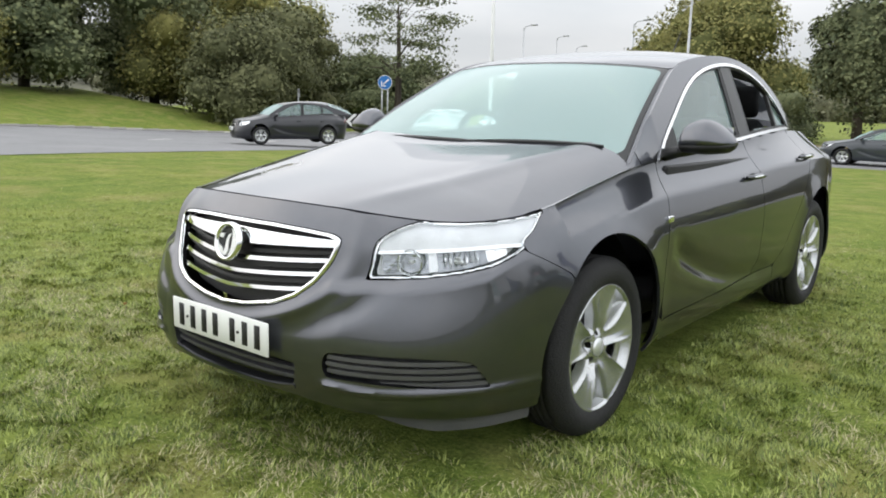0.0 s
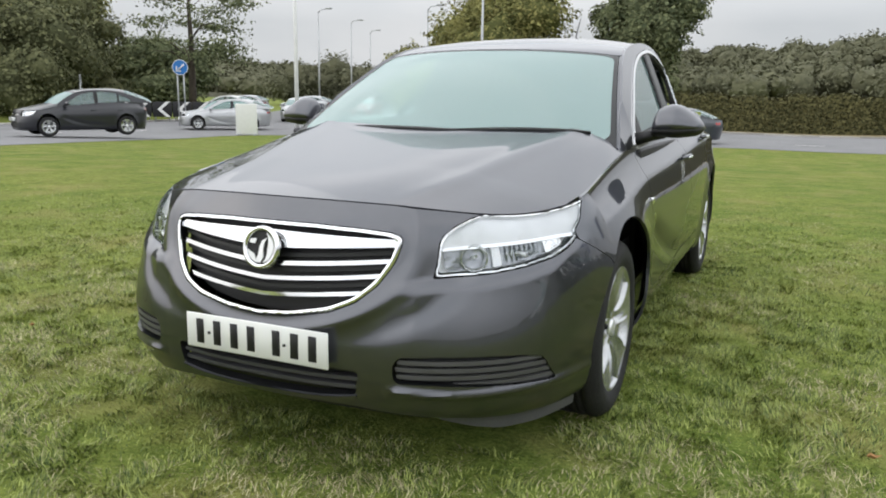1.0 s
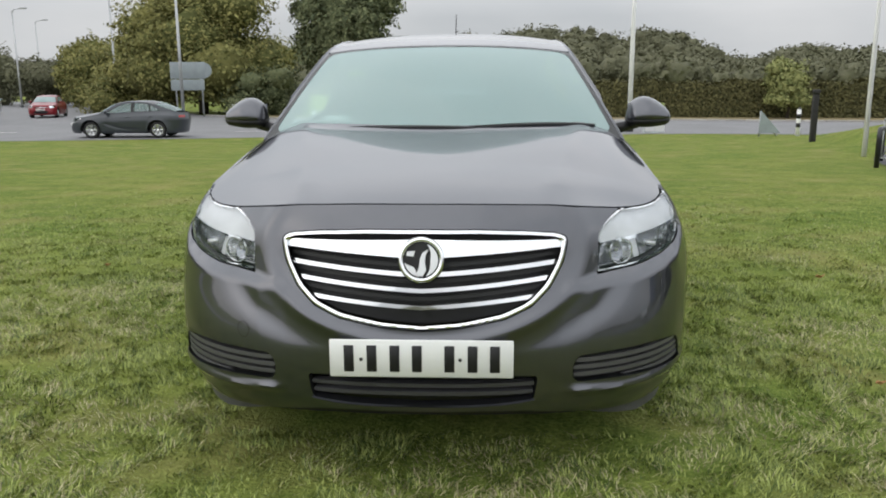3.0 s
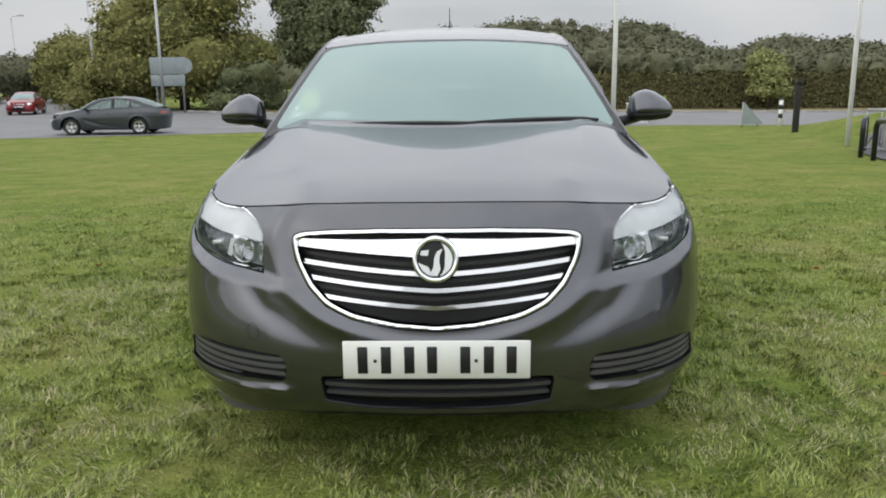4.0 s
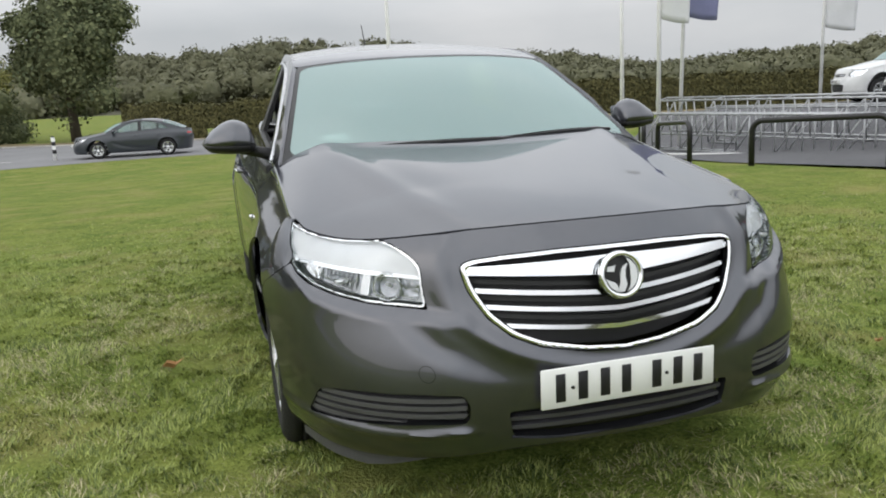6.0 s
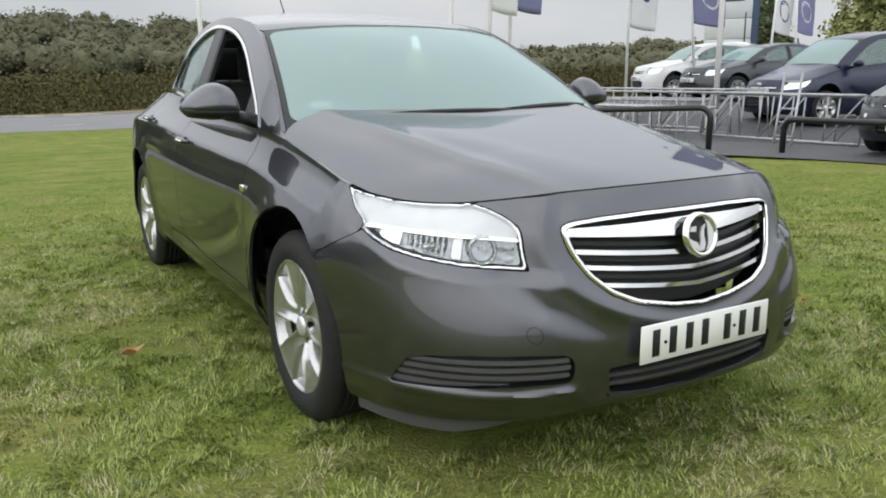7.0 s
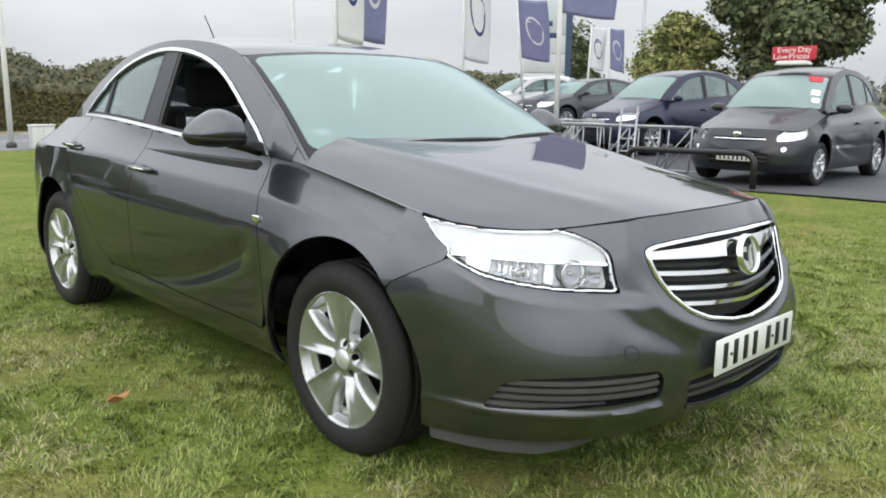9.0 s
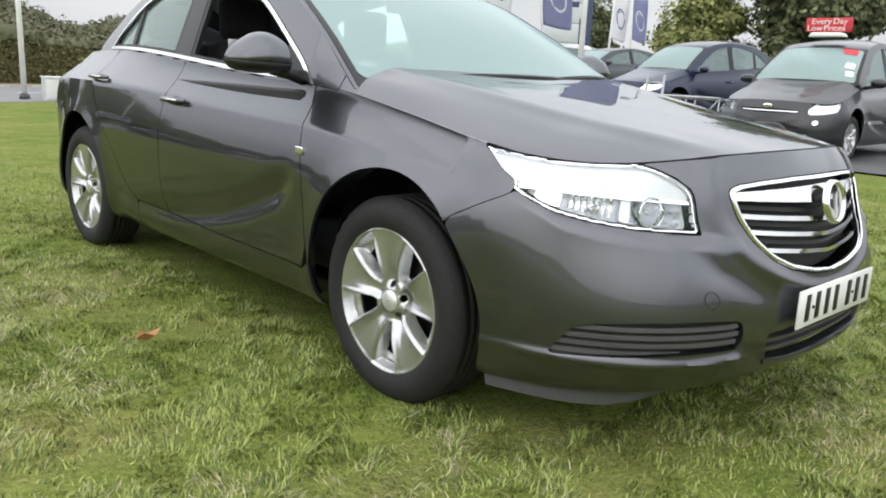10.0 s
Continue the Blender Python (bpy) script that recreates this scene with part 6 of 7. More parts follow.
tree("oak_tree", -20.7, 58, 9.8, 12.5, M["leaf_olive"], "broad olive-green tree beside the road sign", 11, 25500, 0.19, 0.30, 22, 0.10)
tree("lime_tree", -9.1, 52, 10.2, 7.4, M["leaf_dark"], "dark round-headed tree beyond the road", 12, 15300, 0.18, 0.26, 14, 0.12)
tree("small_tree", -38.5, 78, 6.8, 8.5, M["leaf_olive"], "small rounded tree far along the road", 13, 9350, 0.22, 0.2, 12, 0.05)
tree("small_tree", -47, 84, 5.2, 10, M["leaf_far"], "low grey-green tree far along the road", 14, 7650, 0.24, 0.2, 12, 0.05)
tree("small_tree", -58, 88, 5.2, 12, M["leaf_far"], "low dull tree at the roundabout's far side", 15, 7650, 0.24, 0.2, 12, 0.05)
tree("pine_tree", -36.6, 40.7, 10.6, 9.4, M["leaf_dark"], "dark open-branched pine tree on the grass mound", 16, 9000, 0.15, 0.24, 46, 0.22, plates=True, shell=0.9)
tree("large_bush", -41.3, 31.2, 5.9, 9.6, M["leaf_bush"], "spreading grey-green bush on the mound", 17, 15300, 0.16, 0.16, 18, 0.0)
tree("large_bush", -48.0, 31.8, 7.0, 9.6, M["leaf_gold"], "yellowing round bush on the mound", 18, 15300, 0.16, 0.16, 18, 0.0)
tree("large_bush", -45.5, 38.0, 8.8, 10.0, M["leaf_bush"], "tall olive bush behind the mound", 19, 13600, 0.18, 0.2, 18, 0.0)
tree("oak_tree", -52, 31, 10.5, 12, M["leaf_dark"], "dark broad tree behind the mound", 20, 15300, 0.22, 0.3, 18, 0.03)
tree("oak_tree", -52.5, 22, 9.5, 11, M["leaf_dark"], "dark broad tree on the mound", 21, 13600, 0.22, 0.3, 18, 0.03)
tree("large_bush", -48, 15.5, 5.6, 8, M["leaf_gold"], "yellow-green bush at the mound's end", 22, 10200, 0.17, 0.16, 14, 0.0)
tree("oak_tree", -54, 42, 11, 13, M["leaf_olive"], "broad tree behind the bushes", 23, 13600, 0.22, 0.3, 18, 0.05)
tree("oak_tree", -49, 50, 5.5, 9, M["leaf_dark"], "dark tree behind the pine", 24, 10200, 0.22, 0.3, 16, 0.05)
tree("small_tree", 16.8, 42.0, 3.3, 2.7, M["leaf_light"], "small leafy tree standing out from the hedge", 25, 3740, 0.12, 0.08, 9, 0.18)
DEALER_TREES = "trees behind the car dealer"
tree("birch_tree", 32.5, 19.8, 5.5, 5.0, M["leaf_light"], "pale green tree behind the parked cars", 26, 12750, 0.16, 0.2, 16, 0.1, group=DEALER_TREES)
tree("oak_tree", 34.6, 15.4, 10.0, 7.0, M["leaf_dark"], "dark spreading tree behind the parked cars", 27, 18700, 0.19, 0.3, 20, 0.15, group=DEALER_TREES)
tree("pine_tree", 33, 26.6, 6.8, 4.4, M["leaf_dark"], "dark narrow conifer beside the dealer's pylon", 28, 6120, 0.16, 0.15, 12, 0.05, group=DEALER_TREES)
tree("large_bush", 33, 18.0, 3.6, 5.0, M["leaf_olive"], "green bush behind the parked cars", 29, 7140, 0.14, 0.1, 10, 0.0, group=DEALER_TREES)
tree("small_tree", 44, 8.6, 4.6, 4.0, M["leaf_olive"], "small tree at the car park's far end", 30, 4080, 0.16, 0.1, 9, 0.1, group=DEALER_TREES)
tree("large_bush", -15.5, 55.5, 2.8, 7.5, M["leaf_dark"], "low dark scrub under the trees", 31, 6120, 0.14, 0.1, 12, 0.0)
tree("large_bush", -28.5, 62, 4.2, 8.5, M["leaf_olive"], "olive scrub beside the road", 32, 7140, 0.17, 0.1, 12, 0.0)
tree("large_bush", -32.5, 68, 5.2, 7.5, M["leaf_olive"], "leafy scrub along the far road", 33, 7140, 0.19, 0.1, 12, 0.0)


def hedge_mesh(seed, line, wide, high, per_metre, size):
    rng = np.random.default_rng(seed)
    p = np.array(line, float)
    seg = np.hypot(*np.diff(p, axis=0).T)
    cum = np.concatenate(([0], np.cumsum(seg)))
    n = int(cum[-1] * per_metre)
    s = rng.uniform(0, cum[-1], n)
    x, y = np.interp(s, cum, p[:, 0]), np.interp(s, cum, p[:, 1])
    h = high * (1 + 0.05 * np.sin(s * 0.9) + 0.04 * np.sin(s * 2.7 + 1))
    # skin of a rounded box: front face, top, back
    w = rng.random(n)
    face = rng.random(n)
    off = np.where(face < 0.55, -wide / 2, np.where(face < 0.9, rng.uniform(-0.5, 0.5, n) * wide, wide / 2)) + rng.normal(0, 0.08, n)
    z = np.where((face >= 0.55) & (face < 0.9), h + rng.normal(0, 0.06, n), w * h)
    c = np.stack([x, y + off, ground_z(x, y) + z], -1)
    nrm = rng.normal(size=(n, 3)) * 0.35 + np.where((face < 0.55)[:, None], np.array((0, -1, 0.2)), np.array((0, 0.1, 1)))
    nrm /= np.linalg.norm(nrm, axis=1)[:, None]
    t = np.cross(nrm, rng.normal(size=(n, 3)))
    t /= np.linalg.norm(t, axis=1)[:, None]
    b = np.cross(nrm, t)
    sz = size * rng.uniform(0.6, 1.3, n)[:, None]
    co = np.stack([c + sz * (np.cos(a) * t + 0.7 * np.sin(a) * b) for a in np.arange(5) * 2 * np.pi / 5], 1).reshape(-1, 3)
    me = bpy.data.meshes.new("hedge")
    me.vertices.add(len(co))
    me.vertices.foreach_set("co", co.astype(np.float32).ravel())
    me.loops.add(n * 5)
    me.loops.foreach_set("vertex_index", np.arange(n * 5, dtype=np.int32))
    me.polygons.add(n)
    me.polygons.foreach_set("loop_start", (np.arange(n) * 5).astype(np.int32))
    me.update()
    return me


hedge_line = [(-6, 49.3), (-2, 47.6), (10, 45.2), (22, 43.0), (40, 41), (70, 38.5)]
hedge = thing("hedge", (10, 45.2, float(ground_z(10, 45.2))), "long clipped dark green hedge along the road", "hedge")
part("leaf_mass", hedge_mesh(41, hedge_line, 1.6, 1.95, 1300, 0.080), M["leaf_hedge"], hedge, "")
# added box inside the leaf mass; its dark colour paints the shade between leaves
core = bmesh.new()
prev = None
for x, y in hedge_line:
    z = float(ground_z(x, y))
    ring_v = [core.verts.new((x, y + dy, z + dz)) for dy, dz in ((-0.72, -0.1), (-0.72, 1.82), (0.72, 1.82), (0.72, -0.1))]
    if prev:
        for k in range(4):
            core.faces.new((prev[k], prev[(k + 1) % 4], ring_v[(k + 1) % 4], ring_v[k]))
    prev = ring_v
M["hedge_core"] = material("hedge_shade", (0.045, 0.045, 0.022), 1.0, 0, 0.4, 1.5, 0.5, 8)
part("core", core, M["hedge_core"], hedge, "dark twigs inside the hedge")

# far woods on rising land: the skyline by direction (degrees from +y towards +x)
RIDGE = spline((-180, -120, -80, -60, -45, -30, -20, -8, 0, 6, 11, 14.5, 17.2, 20.5, 26, 32, 36, 39, 45, 50, 60, 90, 130, 180), (2.0, 2.2, 3.0, 4.0, 3.0, 1.6, 2.2, 3.0, 3.5, 3.9, 3.6, 3.2, 1.9, 2.3, 2.1, 1.3, 1.7, 1.7, 2.1, 1.6, 1.4, 1.8, 2.2, 2.0))
rng = np.random.default_rng(7)
blobs = []
for i in range(1500):
    a = rng.uniform(-180, 180) if i < 600 else rng.uniform(-45, 62)
    d = rng.uniform(190, 330) if -60 < a < 75 else rng.uniform(210, 330)
    e = max(0.8, float(RIDGE(a)) * rng.uniform(0.86, 1.06))
    top = d * math.tan(radians(e)) + 1.1
    k = (d - 190) / 140
    r = rng.uniform(2.2, 6.5)
    cz = (top - r * 0.8) * (0.30 + 0.70 * min(1, k * 1.5))
    blobs.append((d * math.sin(radians(a)), d * math.cos(radians(a)), max(0.5, cz), r, r, r * 0.8))
woods = part("woodland", leaves(51, blobs, 330000, 0.60, 0.26, 0.4, 0.7, core=0.76), M["leaf_far"])
tagged(woods, "distant dull green woods on rising land", "woodland", kind="stuff")
# the land that they stand on
V, FACES = [], []
n = 181
for i in range(n):
    a = -180 + 360 * i / (n - 1)
    e = math.tan(radians(max(0.6, float(RIDGE(a)) * 0.72)))
    for d, k in ((186, 0.0), (235, 0.42), (300, 0.92), (420, 0.8)):
        V.append((d * math.sin(radians(a)), d * math.cos(radians(a)), -1.2 + (d * e + 0.6) * k if k else -1.2))
    if i:
        for j in range(3):
            b0 = (i - 1) * 4 + j
            FACES.append((b0, b0 + 4, b0 + 5, b0 + 1))
M["wood_floor"] = material("wooded_land", (0.10, 0.10, 0.065), 1.0, 0, 0.45, 0.05, 0.8, 0.5)
tagged(part("hillside", mesh_of(V, FACES, fix=True), M["wood_floor"]), "dark wooded land rising behind the hedge", "hill", kind="structure")

# ---- posts, signs, flags, barriers ----
M["white_metal"] = material("white_pole_paint", (0.70, 0.70, 0.69), 0.45, 0, 0.1, 3)
M["galv"] = material("galvanised_steel", (0.42, 0.43, 0.44), 0.45, 0.7, 0.25, 8, 0.1, 80)
M["sign_back"] = material("sign_back_grey", (0.30, 0.34, 0.35), 0.5, 0.3, 0.12, 3)
M["sign_blue"] = material("sign_blue", (0.02, 0.16, 0.46), 0.4, 0, 0.05, 5)
M["black_paint"] = material("black_gloss_paint", (0.012, 0.012, 0.013), 0.35, 0, 0.2, 5)
M["flag_blue"] = material("blue_flag_cloth", (0.21, 0.22, 0.37), 0.85, 0, 0.12, 3)
M["flag_white"] = material("white_flag_cloth", (0.66, 0.67, 0.69), 0.85, 0, 0.06, 3)
M["flag_mark"] = material("flag_emblem_blue", (0.035, 0.05, 0.16), 0.85, 0, 0.1, 3)
M["wood_black"] = material("black_stained_wood", (0.018, 0.017, 0.016), 0.7, 0, 0.3, 6, 0.3, 40)
gz = lambda x, y: float(ground_z(x, y))


def pole(name, x, y, high, r, mat, label, category="pole", group="", foot=True, arm=0.0):
    t = thing(name, (x, y, gz(x, y)), label, category, group)
    part("post", tube([(x, y, gz(x, y) - 0.05), (x, y, gz(x, y) + high * 0.35), (x, y, gz(x, y) + high)], [r, r * 0.92, r * 0.62], 12), mat, t)
    if foot:
        part("foot", tube([(x, y, gz(x, y) - 0.02), (x, y, gz(x, y) + 0.16), (x, y, gz(x, y) + 0.22)], [r * 1.9, r * 1.8, r * 1.05], 12), M["trim"], t, "dark foot")
    if arm:
        zt = gz(x, y) + high
        part("arm", tube([(x, y, zt - 0.2), (x + 0.2 * arm, y, zt + 0.15), (x + arm, y, zt + 0.25)], 0.04, 8), mat, t)
        part("lantern", box(x + arm - 0.35, x + arm + 0.35, y - 0.12, y + 0.12, zt + 0.18, zt + 0.34, 0.05), M["galv"], t)
    return t


LAMPS = "street lamps along the road"
pole("lamp_post", -20.9, 30.3, 9.5, 0.105, M["white_metal"], "tall pale street lamp post at the lawn's corner", "lamp post", LAMPS, arm=1.2)
pole("lamp_post", 6.35, 31.2, 9.5, 0.100, M["white_metal"], "tall pale street lamp post at the lawn's edge", "lamp post", LAMPS, arm=-1.2)
pole("lamp_post", -19.4, 50.2, 9.5, 0.11, M["galv"], "grey street lamp post behind the road sign", "lamp post", LAMPS, arm=1.2)
pole("lamp_post", -29.2, 62, 9.0, 0.10, M["galv"], "thin grey street lamp post along the far road", "lamp post", LAMPS, arm=1.2)
for x, y in ((-43, 66), (-46.5, 78), (-52, 92)):
    pole("lamp_post", x, y, 9.5, 0.10, M["galv"], "distant thin street lamp post", "lamp post", LAMPS, arm=1.2)
pole("lamp_post", 38.5, 25.2, 9.5, 0.13, M["galv"], "grey lamp post behind the dealer's cars", "lamp post", LAMPS, arm=-1.2)

# direction sign seen from behind
sx, sy = -19.3, 51.6
sign = thing("direction_sign", (sx, sy, gz(sx, sy)), "grey back of a road direction sign on two posts", "road sign")
for dx in (-1.05, 0.75):
    part("post", tube([(sx + dx, sy + 0.12, gz(sx, sy) - 0.05), (sx + dx, sy + 0.12, gz(sx, sy) + 3.6)], 0.06, 10), M["galv"], sign)
part("panel", join(box(sx - 1.35, sx + 1.05, sy - 0.02, sy + 0.02, gz(sx, sy) + 2.55, gz(sx, sy) + 3.65, 0.015), box(sx - 1.35, sx + 0.95, sy - 0.02, sy + 0.02, gz(sx, sy) + 1.78, gz(sx, sy) + 2.50, 0.015), tube([(sx + 1.0, sy - 0.018, gz(sx, sy) + 3.1), (sx + 1.0, sy + 0.018, gz(sx, sy) + 3.1)], 0.50, 24)), M["sign_back"], sign, "plain grey panel back")
for dz in (1.95, 2.35, 2.75, 3.4):
    part("bracket", box(sx - 1.2, sx + 0.95, sy + 0.02, sy + 0.06, gz(sx, sy) + dz - 0.02, gz(sx, sy) + dz + 0.02), M["galv"], sign)


def round_sign(x, y, face, zc, label):
    t = thing("round_road_sign", (x, y, gz(x, y)), label, "road sign", "blue road signs")
    rot = Matrix.Translation((x, y, 0)) @ Matrix.Rotation(radians(face), 4, "Z")
    z = gz(x, y) + zc
    b = tube([(0, -0.045, z), (0, -0.07, z)], 0.38, 28)
    b.transform(rot)
    d = part("disc", b, M["sign_blue"], t, "blue disc")
    r = tube([(0.385 * math.cos(a), -0.06, z + 0.385 * math.sin(a)) for a in [i * math.pi / 16 for i in range(32)]], 0.018, 6, closed=True)
    r.transform(rot)
    part("rim", r, M["white_metal"], d)
    arrow = tube([(0.20, -0.075, z + 0.16), (-0.10, -0.075, z - 0.12)], 0.045, 6)
    tube([(-0.19, -0.075, z + 0.05), (-0.19, -0.075, z - 0.2), (0.05, -0.075, z - 0.2)], 0.04, 6, bm=arrow)
    arrow.transform(rot)
    part("arrow", arrow, M["white_metal"], d, "white arrow")
    for dx in (-0.16, 0.16):
        p = tube([(dx, 0, gz(x, y) - 0.05), (dx, 0, z + 0.1)], 0.038, 8)
        p.transform(rot)
        part("post", p, M["galv"], t)


round_sign(-29.2, 31.6, 42, 3.1, "round blue direction sign on grey posts")
round_sign(-35.2, 13.0, 67, 2.05, "round blue direction sign beside the mound")
g2 = thing("traffic_bollard", (-34.8, 12.4, gz(-34.8, 12.4)), "grey plastic traffic bollard beside the mound", "bollard")
part("shell", box(-35.05, -34.55, 12.2, 12.6, gz(-34.8, 12.4) - 0.02, gz(-34.8, 12.4) + 1.05, 0.08, 3), M["galv"], g2)

# chevron boards of the roundabout
for i in range(5):
    x, y = -35.6 + 1.15 * i * 0.72, 33.5 + 1.15 * i * 0.69
    t = thing("chevron_board", (x, y, gz(x, y)), "black and white chevron board on the roundabout", "road sign", "chevron boards")
    rot = Matrix.Translation((x, y, gz(x, y) + 0.75)) @ Matrix.Rotation(radians(44), 4, "Z")
    b = box(-0.55, 0.55, -0.02, 0.02, -0.45, 0.45, 0.01)
    b.transform(rot)
    panel_c = part("panel", b, M["black_paint"], t)
    ch = bmesh.new()
    for sgn in (1, -1):
        q = [(0.22, 0.45), (0.46, 0.45), (-0.02, 0.0), (-0.28, 0.0)]
        vs = [ch.verts.new((a, -0.026, sgn * c2)) for a, c2 in q]
        ch.faces.new(vs if sgn > 0 else vs[::-1])
    ch.transform(rot)
    part("chevron", ch, M["white_board"], panel_c)
    for dx in (-0.4, 0.4):
        p = tube([(dx, 0.04, -0.8), (dx, 0.04, 0.4)], 0.03, 6)
        p.transform(rot)
        part("leg", p, M["galv"], t)
for x, y in ((-38.6, 33.3), (-39.2, 33.9)):
    pole("timber_post", x, y, 2.6, 0.075, M["galv"], "bare grey post on the mound", "post", "", False)

# white board at the lawn's corner
wx, wy = -21.0, 26.6
t = thing("white_board", (wx, wy, gz(wx, wy)), "blank white board standing on the lawn's corner", "sign")
rot = Matrix.Translation((wx, wy, gz(wx, wy))) @ Matrix.Rotation(radians(35), 4, "Z")
b = box(-0.46, 0.46, -0.05, 0.05, 0.06, 1.38, 0.03)
b.transform(rot)
part("panel", b, M["white_board"], t)
for dx in (-0.34, 0.34):
    b = box(dx - 0.04, dx + 0.04, -0.16, 0.16, -0.02, 0.08, 0.01)
    b.transform(rot)
    part("foot", b, M["galv"], t)
# cabinet, marker posts, folding sign
cx, cy = 7.15, 30.3
t = thing("utility_cabinet", (cx, cy, gz(cx, cy)), "pale grey utility cabinet at the lawn's edge", "cabinet")
part("body", box(cx - 0.40, cx + 0.40, cy - 0.22, cy + 0.22, gz(cx, cy) - 0.03, gz(cx, cy) + 0.80, 0.02), material("pale_cabinet", (0.52, 0.56, 0.55), 0.6, 0, 0.1, 5), t)
part("lid", box(cx - 0.43, cx + 0.43, cy - 0.25, cy + 0.25, gz(cx, cy) + 0.80, gz(cx, cy) + 0.85, 0.015), M["white_metal"], t)
for dx in (-0.2, 0.2):
    part("door", box(cx + dx - 0.19, cx + dx + 0.19, cy - 0.232, cy - 0.215, gz(cx, cy) + 0.06, gz(cx, cy) + 0.76, 0.006), M["white_metal"], t)
for x, y in ((11.75, 27.5), (-7.2, 33.4)):
    t = thing("marker_post", (x, y, gz(x, y)), "black and white verge marker post", "post", "verge marker posts")
    part("post", tube([(x, y, gz(x, y) - 0.05), (x, y, gz(x, y) + 0.95)], 0.075, 10), M["white_board"], t)
    for z in (0.30, 0.62):
        part("band", tube([(x, y, gz(x, y) + z), (x, y, gz(x, y) + z + 0.16)], 0.078, 10), M["black_paint"], t)
    part("cap", tube([(x, y, gz(x, y) + 0.93), (x, y, gz(x, y) + 1.02)], [0.078, 0.03], 10), M["black_paint"], t)
t = thing("concrete_post", (-5.3, 42.6, gz(-5.3, 42.6)), "pale concrete post under the dark tree", "post")
part("post", box(-5.5, -5.1, 42.4, 42.8, gz(-5.3, 42.6) - 0.05, gz(-5.3, 42.6) + 1.25, 0.05), M["kerb"], t)
fx, fy = 10.45, 27.0
t = thing("folding_sign", (fx, fy, gz(fx, fy)), "grey back of a triangular folding road sign", "road sign")
tri = bmesh.new()
vs = [tri.verts.new((fx + a, fy + b2, gz(fx, fy) + c2)) for a, b2, c2 in ((-0.26, 0, 0.12), (0.55, 0.1, 0.12), (-0.22, 0.05, 0.92), (-0.26, 0.03, 0.12), (0.55, 0.13, 0.12), (-0.22, 0.08, 0.92))]
for f3 in ((0, 1, 2), (5, 4, 3), (0, 3, 4, 1), (1, 4, 5, 2), (2, 5, 3, 0)):
    tri.faces.new([vs[k] for k in f3])
part("panel", tri, M["sign_back"], t)
part("leg", tube([(fx - 0.24, fy + 0.02, gz(fx, fy)), (fx - 0.22, fy + 0.08, gz(fx, fy) + 0.9)], 0.02, 6), M["galv"], t)
part("leg", tube([(fx + 0.5, fy + 0.4, gz(fx, fy)), (fx - 0.2, fy + 0.1, gz(fx, fy) + 0.85)], 0.02, 6), M["galv"], t)
bx_, by_ = 9.8, 21.4
t = thing("wooden_bollard", (bx_, by_, gz(bx_, by_)), "black square wooden bollard on the lawn", "bollard")
b = box(bx_ - 0.075, bx_ + 0.075, by_ - 0.075, by_ + 0.075, gz(bx_, by_) - 0.05, gz(bx_, by_) + 1.38, 0.02)
part("post", b, M["wood_black"], t)
part("cap", box(bx_ - 0.09, bx_ + 0.09, by_ - 0.09, by_ + 0.09, gz(bx_, by_) + 1.38, gz(bx_, by_) + 1.52, 0.04), M["wood_black"], t)


# flags
def flag(x, y, high, cloth, mark, label, wide=0.75, drop=2.6, top=None, lean=0.0, away=0.0, r=0.045, side=1):
    """A tall feather banner that hangs along its pole. away: the way the cloth points, in degrees."""
    t = thing("flag", (x, y, gz(x, y)), label, "flag", "dealer's flags")
    z0 = gz(x, y)
    part("pole", tube([(x, y, z0 - 0.05), (x + lean * 0.5, y, z0 + high * 0.5), (x + lean, y, z0 + high)], [r, r * 0.9, r * 0.6], 10), M["white_metal"], t)
    zt = z0 + high - 0.05
    a = radians(away)
    V, FACES = [], []
    nu, nv = 8, 20
    for j in range(nv + 1):
        k = j / nv
        z = zt - drop * k
        px = x + lean * (z - z0) / high
        for i in range(nu + 1):
            u = i / nu
            w = wide * (0.94 + 0.06 * math.sin(3 * k))
            ripple = 0.06 * math.sin(5 * u + 4 * k) * u
            V.append((px + math.cos(a) * (w * u + 0.03) - math.sin(a) * ripple, y + math.sin(a) * (w * u + 0.03) + math.cos(a) * ripple, z - 0.10 * u * k - 0.05 * math.sin(2.4 * u)))
    for j in range(nv):
        for i in range(nu):
            q = j * (nu + 1) + i
            FACES.append((q, q + 1, q + nu + 2, q + nu + 1))
    cl = part("cloth", mesh_of(V, FACES), cloth, t)
    mod = cl.modifiers.new("thickness", "SOLIDIFY")
    mod.thickness = 0.006
    # plain oval mark with a paler ring
    for sc, mt, off in ((1.0, mark, 0.012), (0.82, cloth if mark is not M["flag_white"] else M["flag_blue"], 0.016)) if mark else ():
        bm = bmesh.new()
        for sg in (1, -1):
            vs = []
            for i in range(28):
                b2 = 2 * math.pi * i / 28
                u = 0.5 + 0.30 * sc * math.cos(b2)
                k = 0.5 + 0.22 * sc * math.sin(b2) + 0.08 * math.cos(b2)
                z = zt - drop * k
                px = x + lean * (z - z0) / high
                w = wide * (0.94 + 0.06 * math.sin(3 * k))
                ripple = 0.06 * math.sin(5 * u + 4 * k) * u + sg * off
                vs.append(bm.verts.new((px + math.cos(a) * (w * u + 0.03) - math.sin(a) * ripple, y + math.sin(a) * (w * u + 0.03) + math.cos(a) * ripple, z - 0.10 * u * k - 0.05 * math.sin(2.4 * u))))
            bm.faces.new(vs)
        part("oval", bm, mt, cl)
    return t


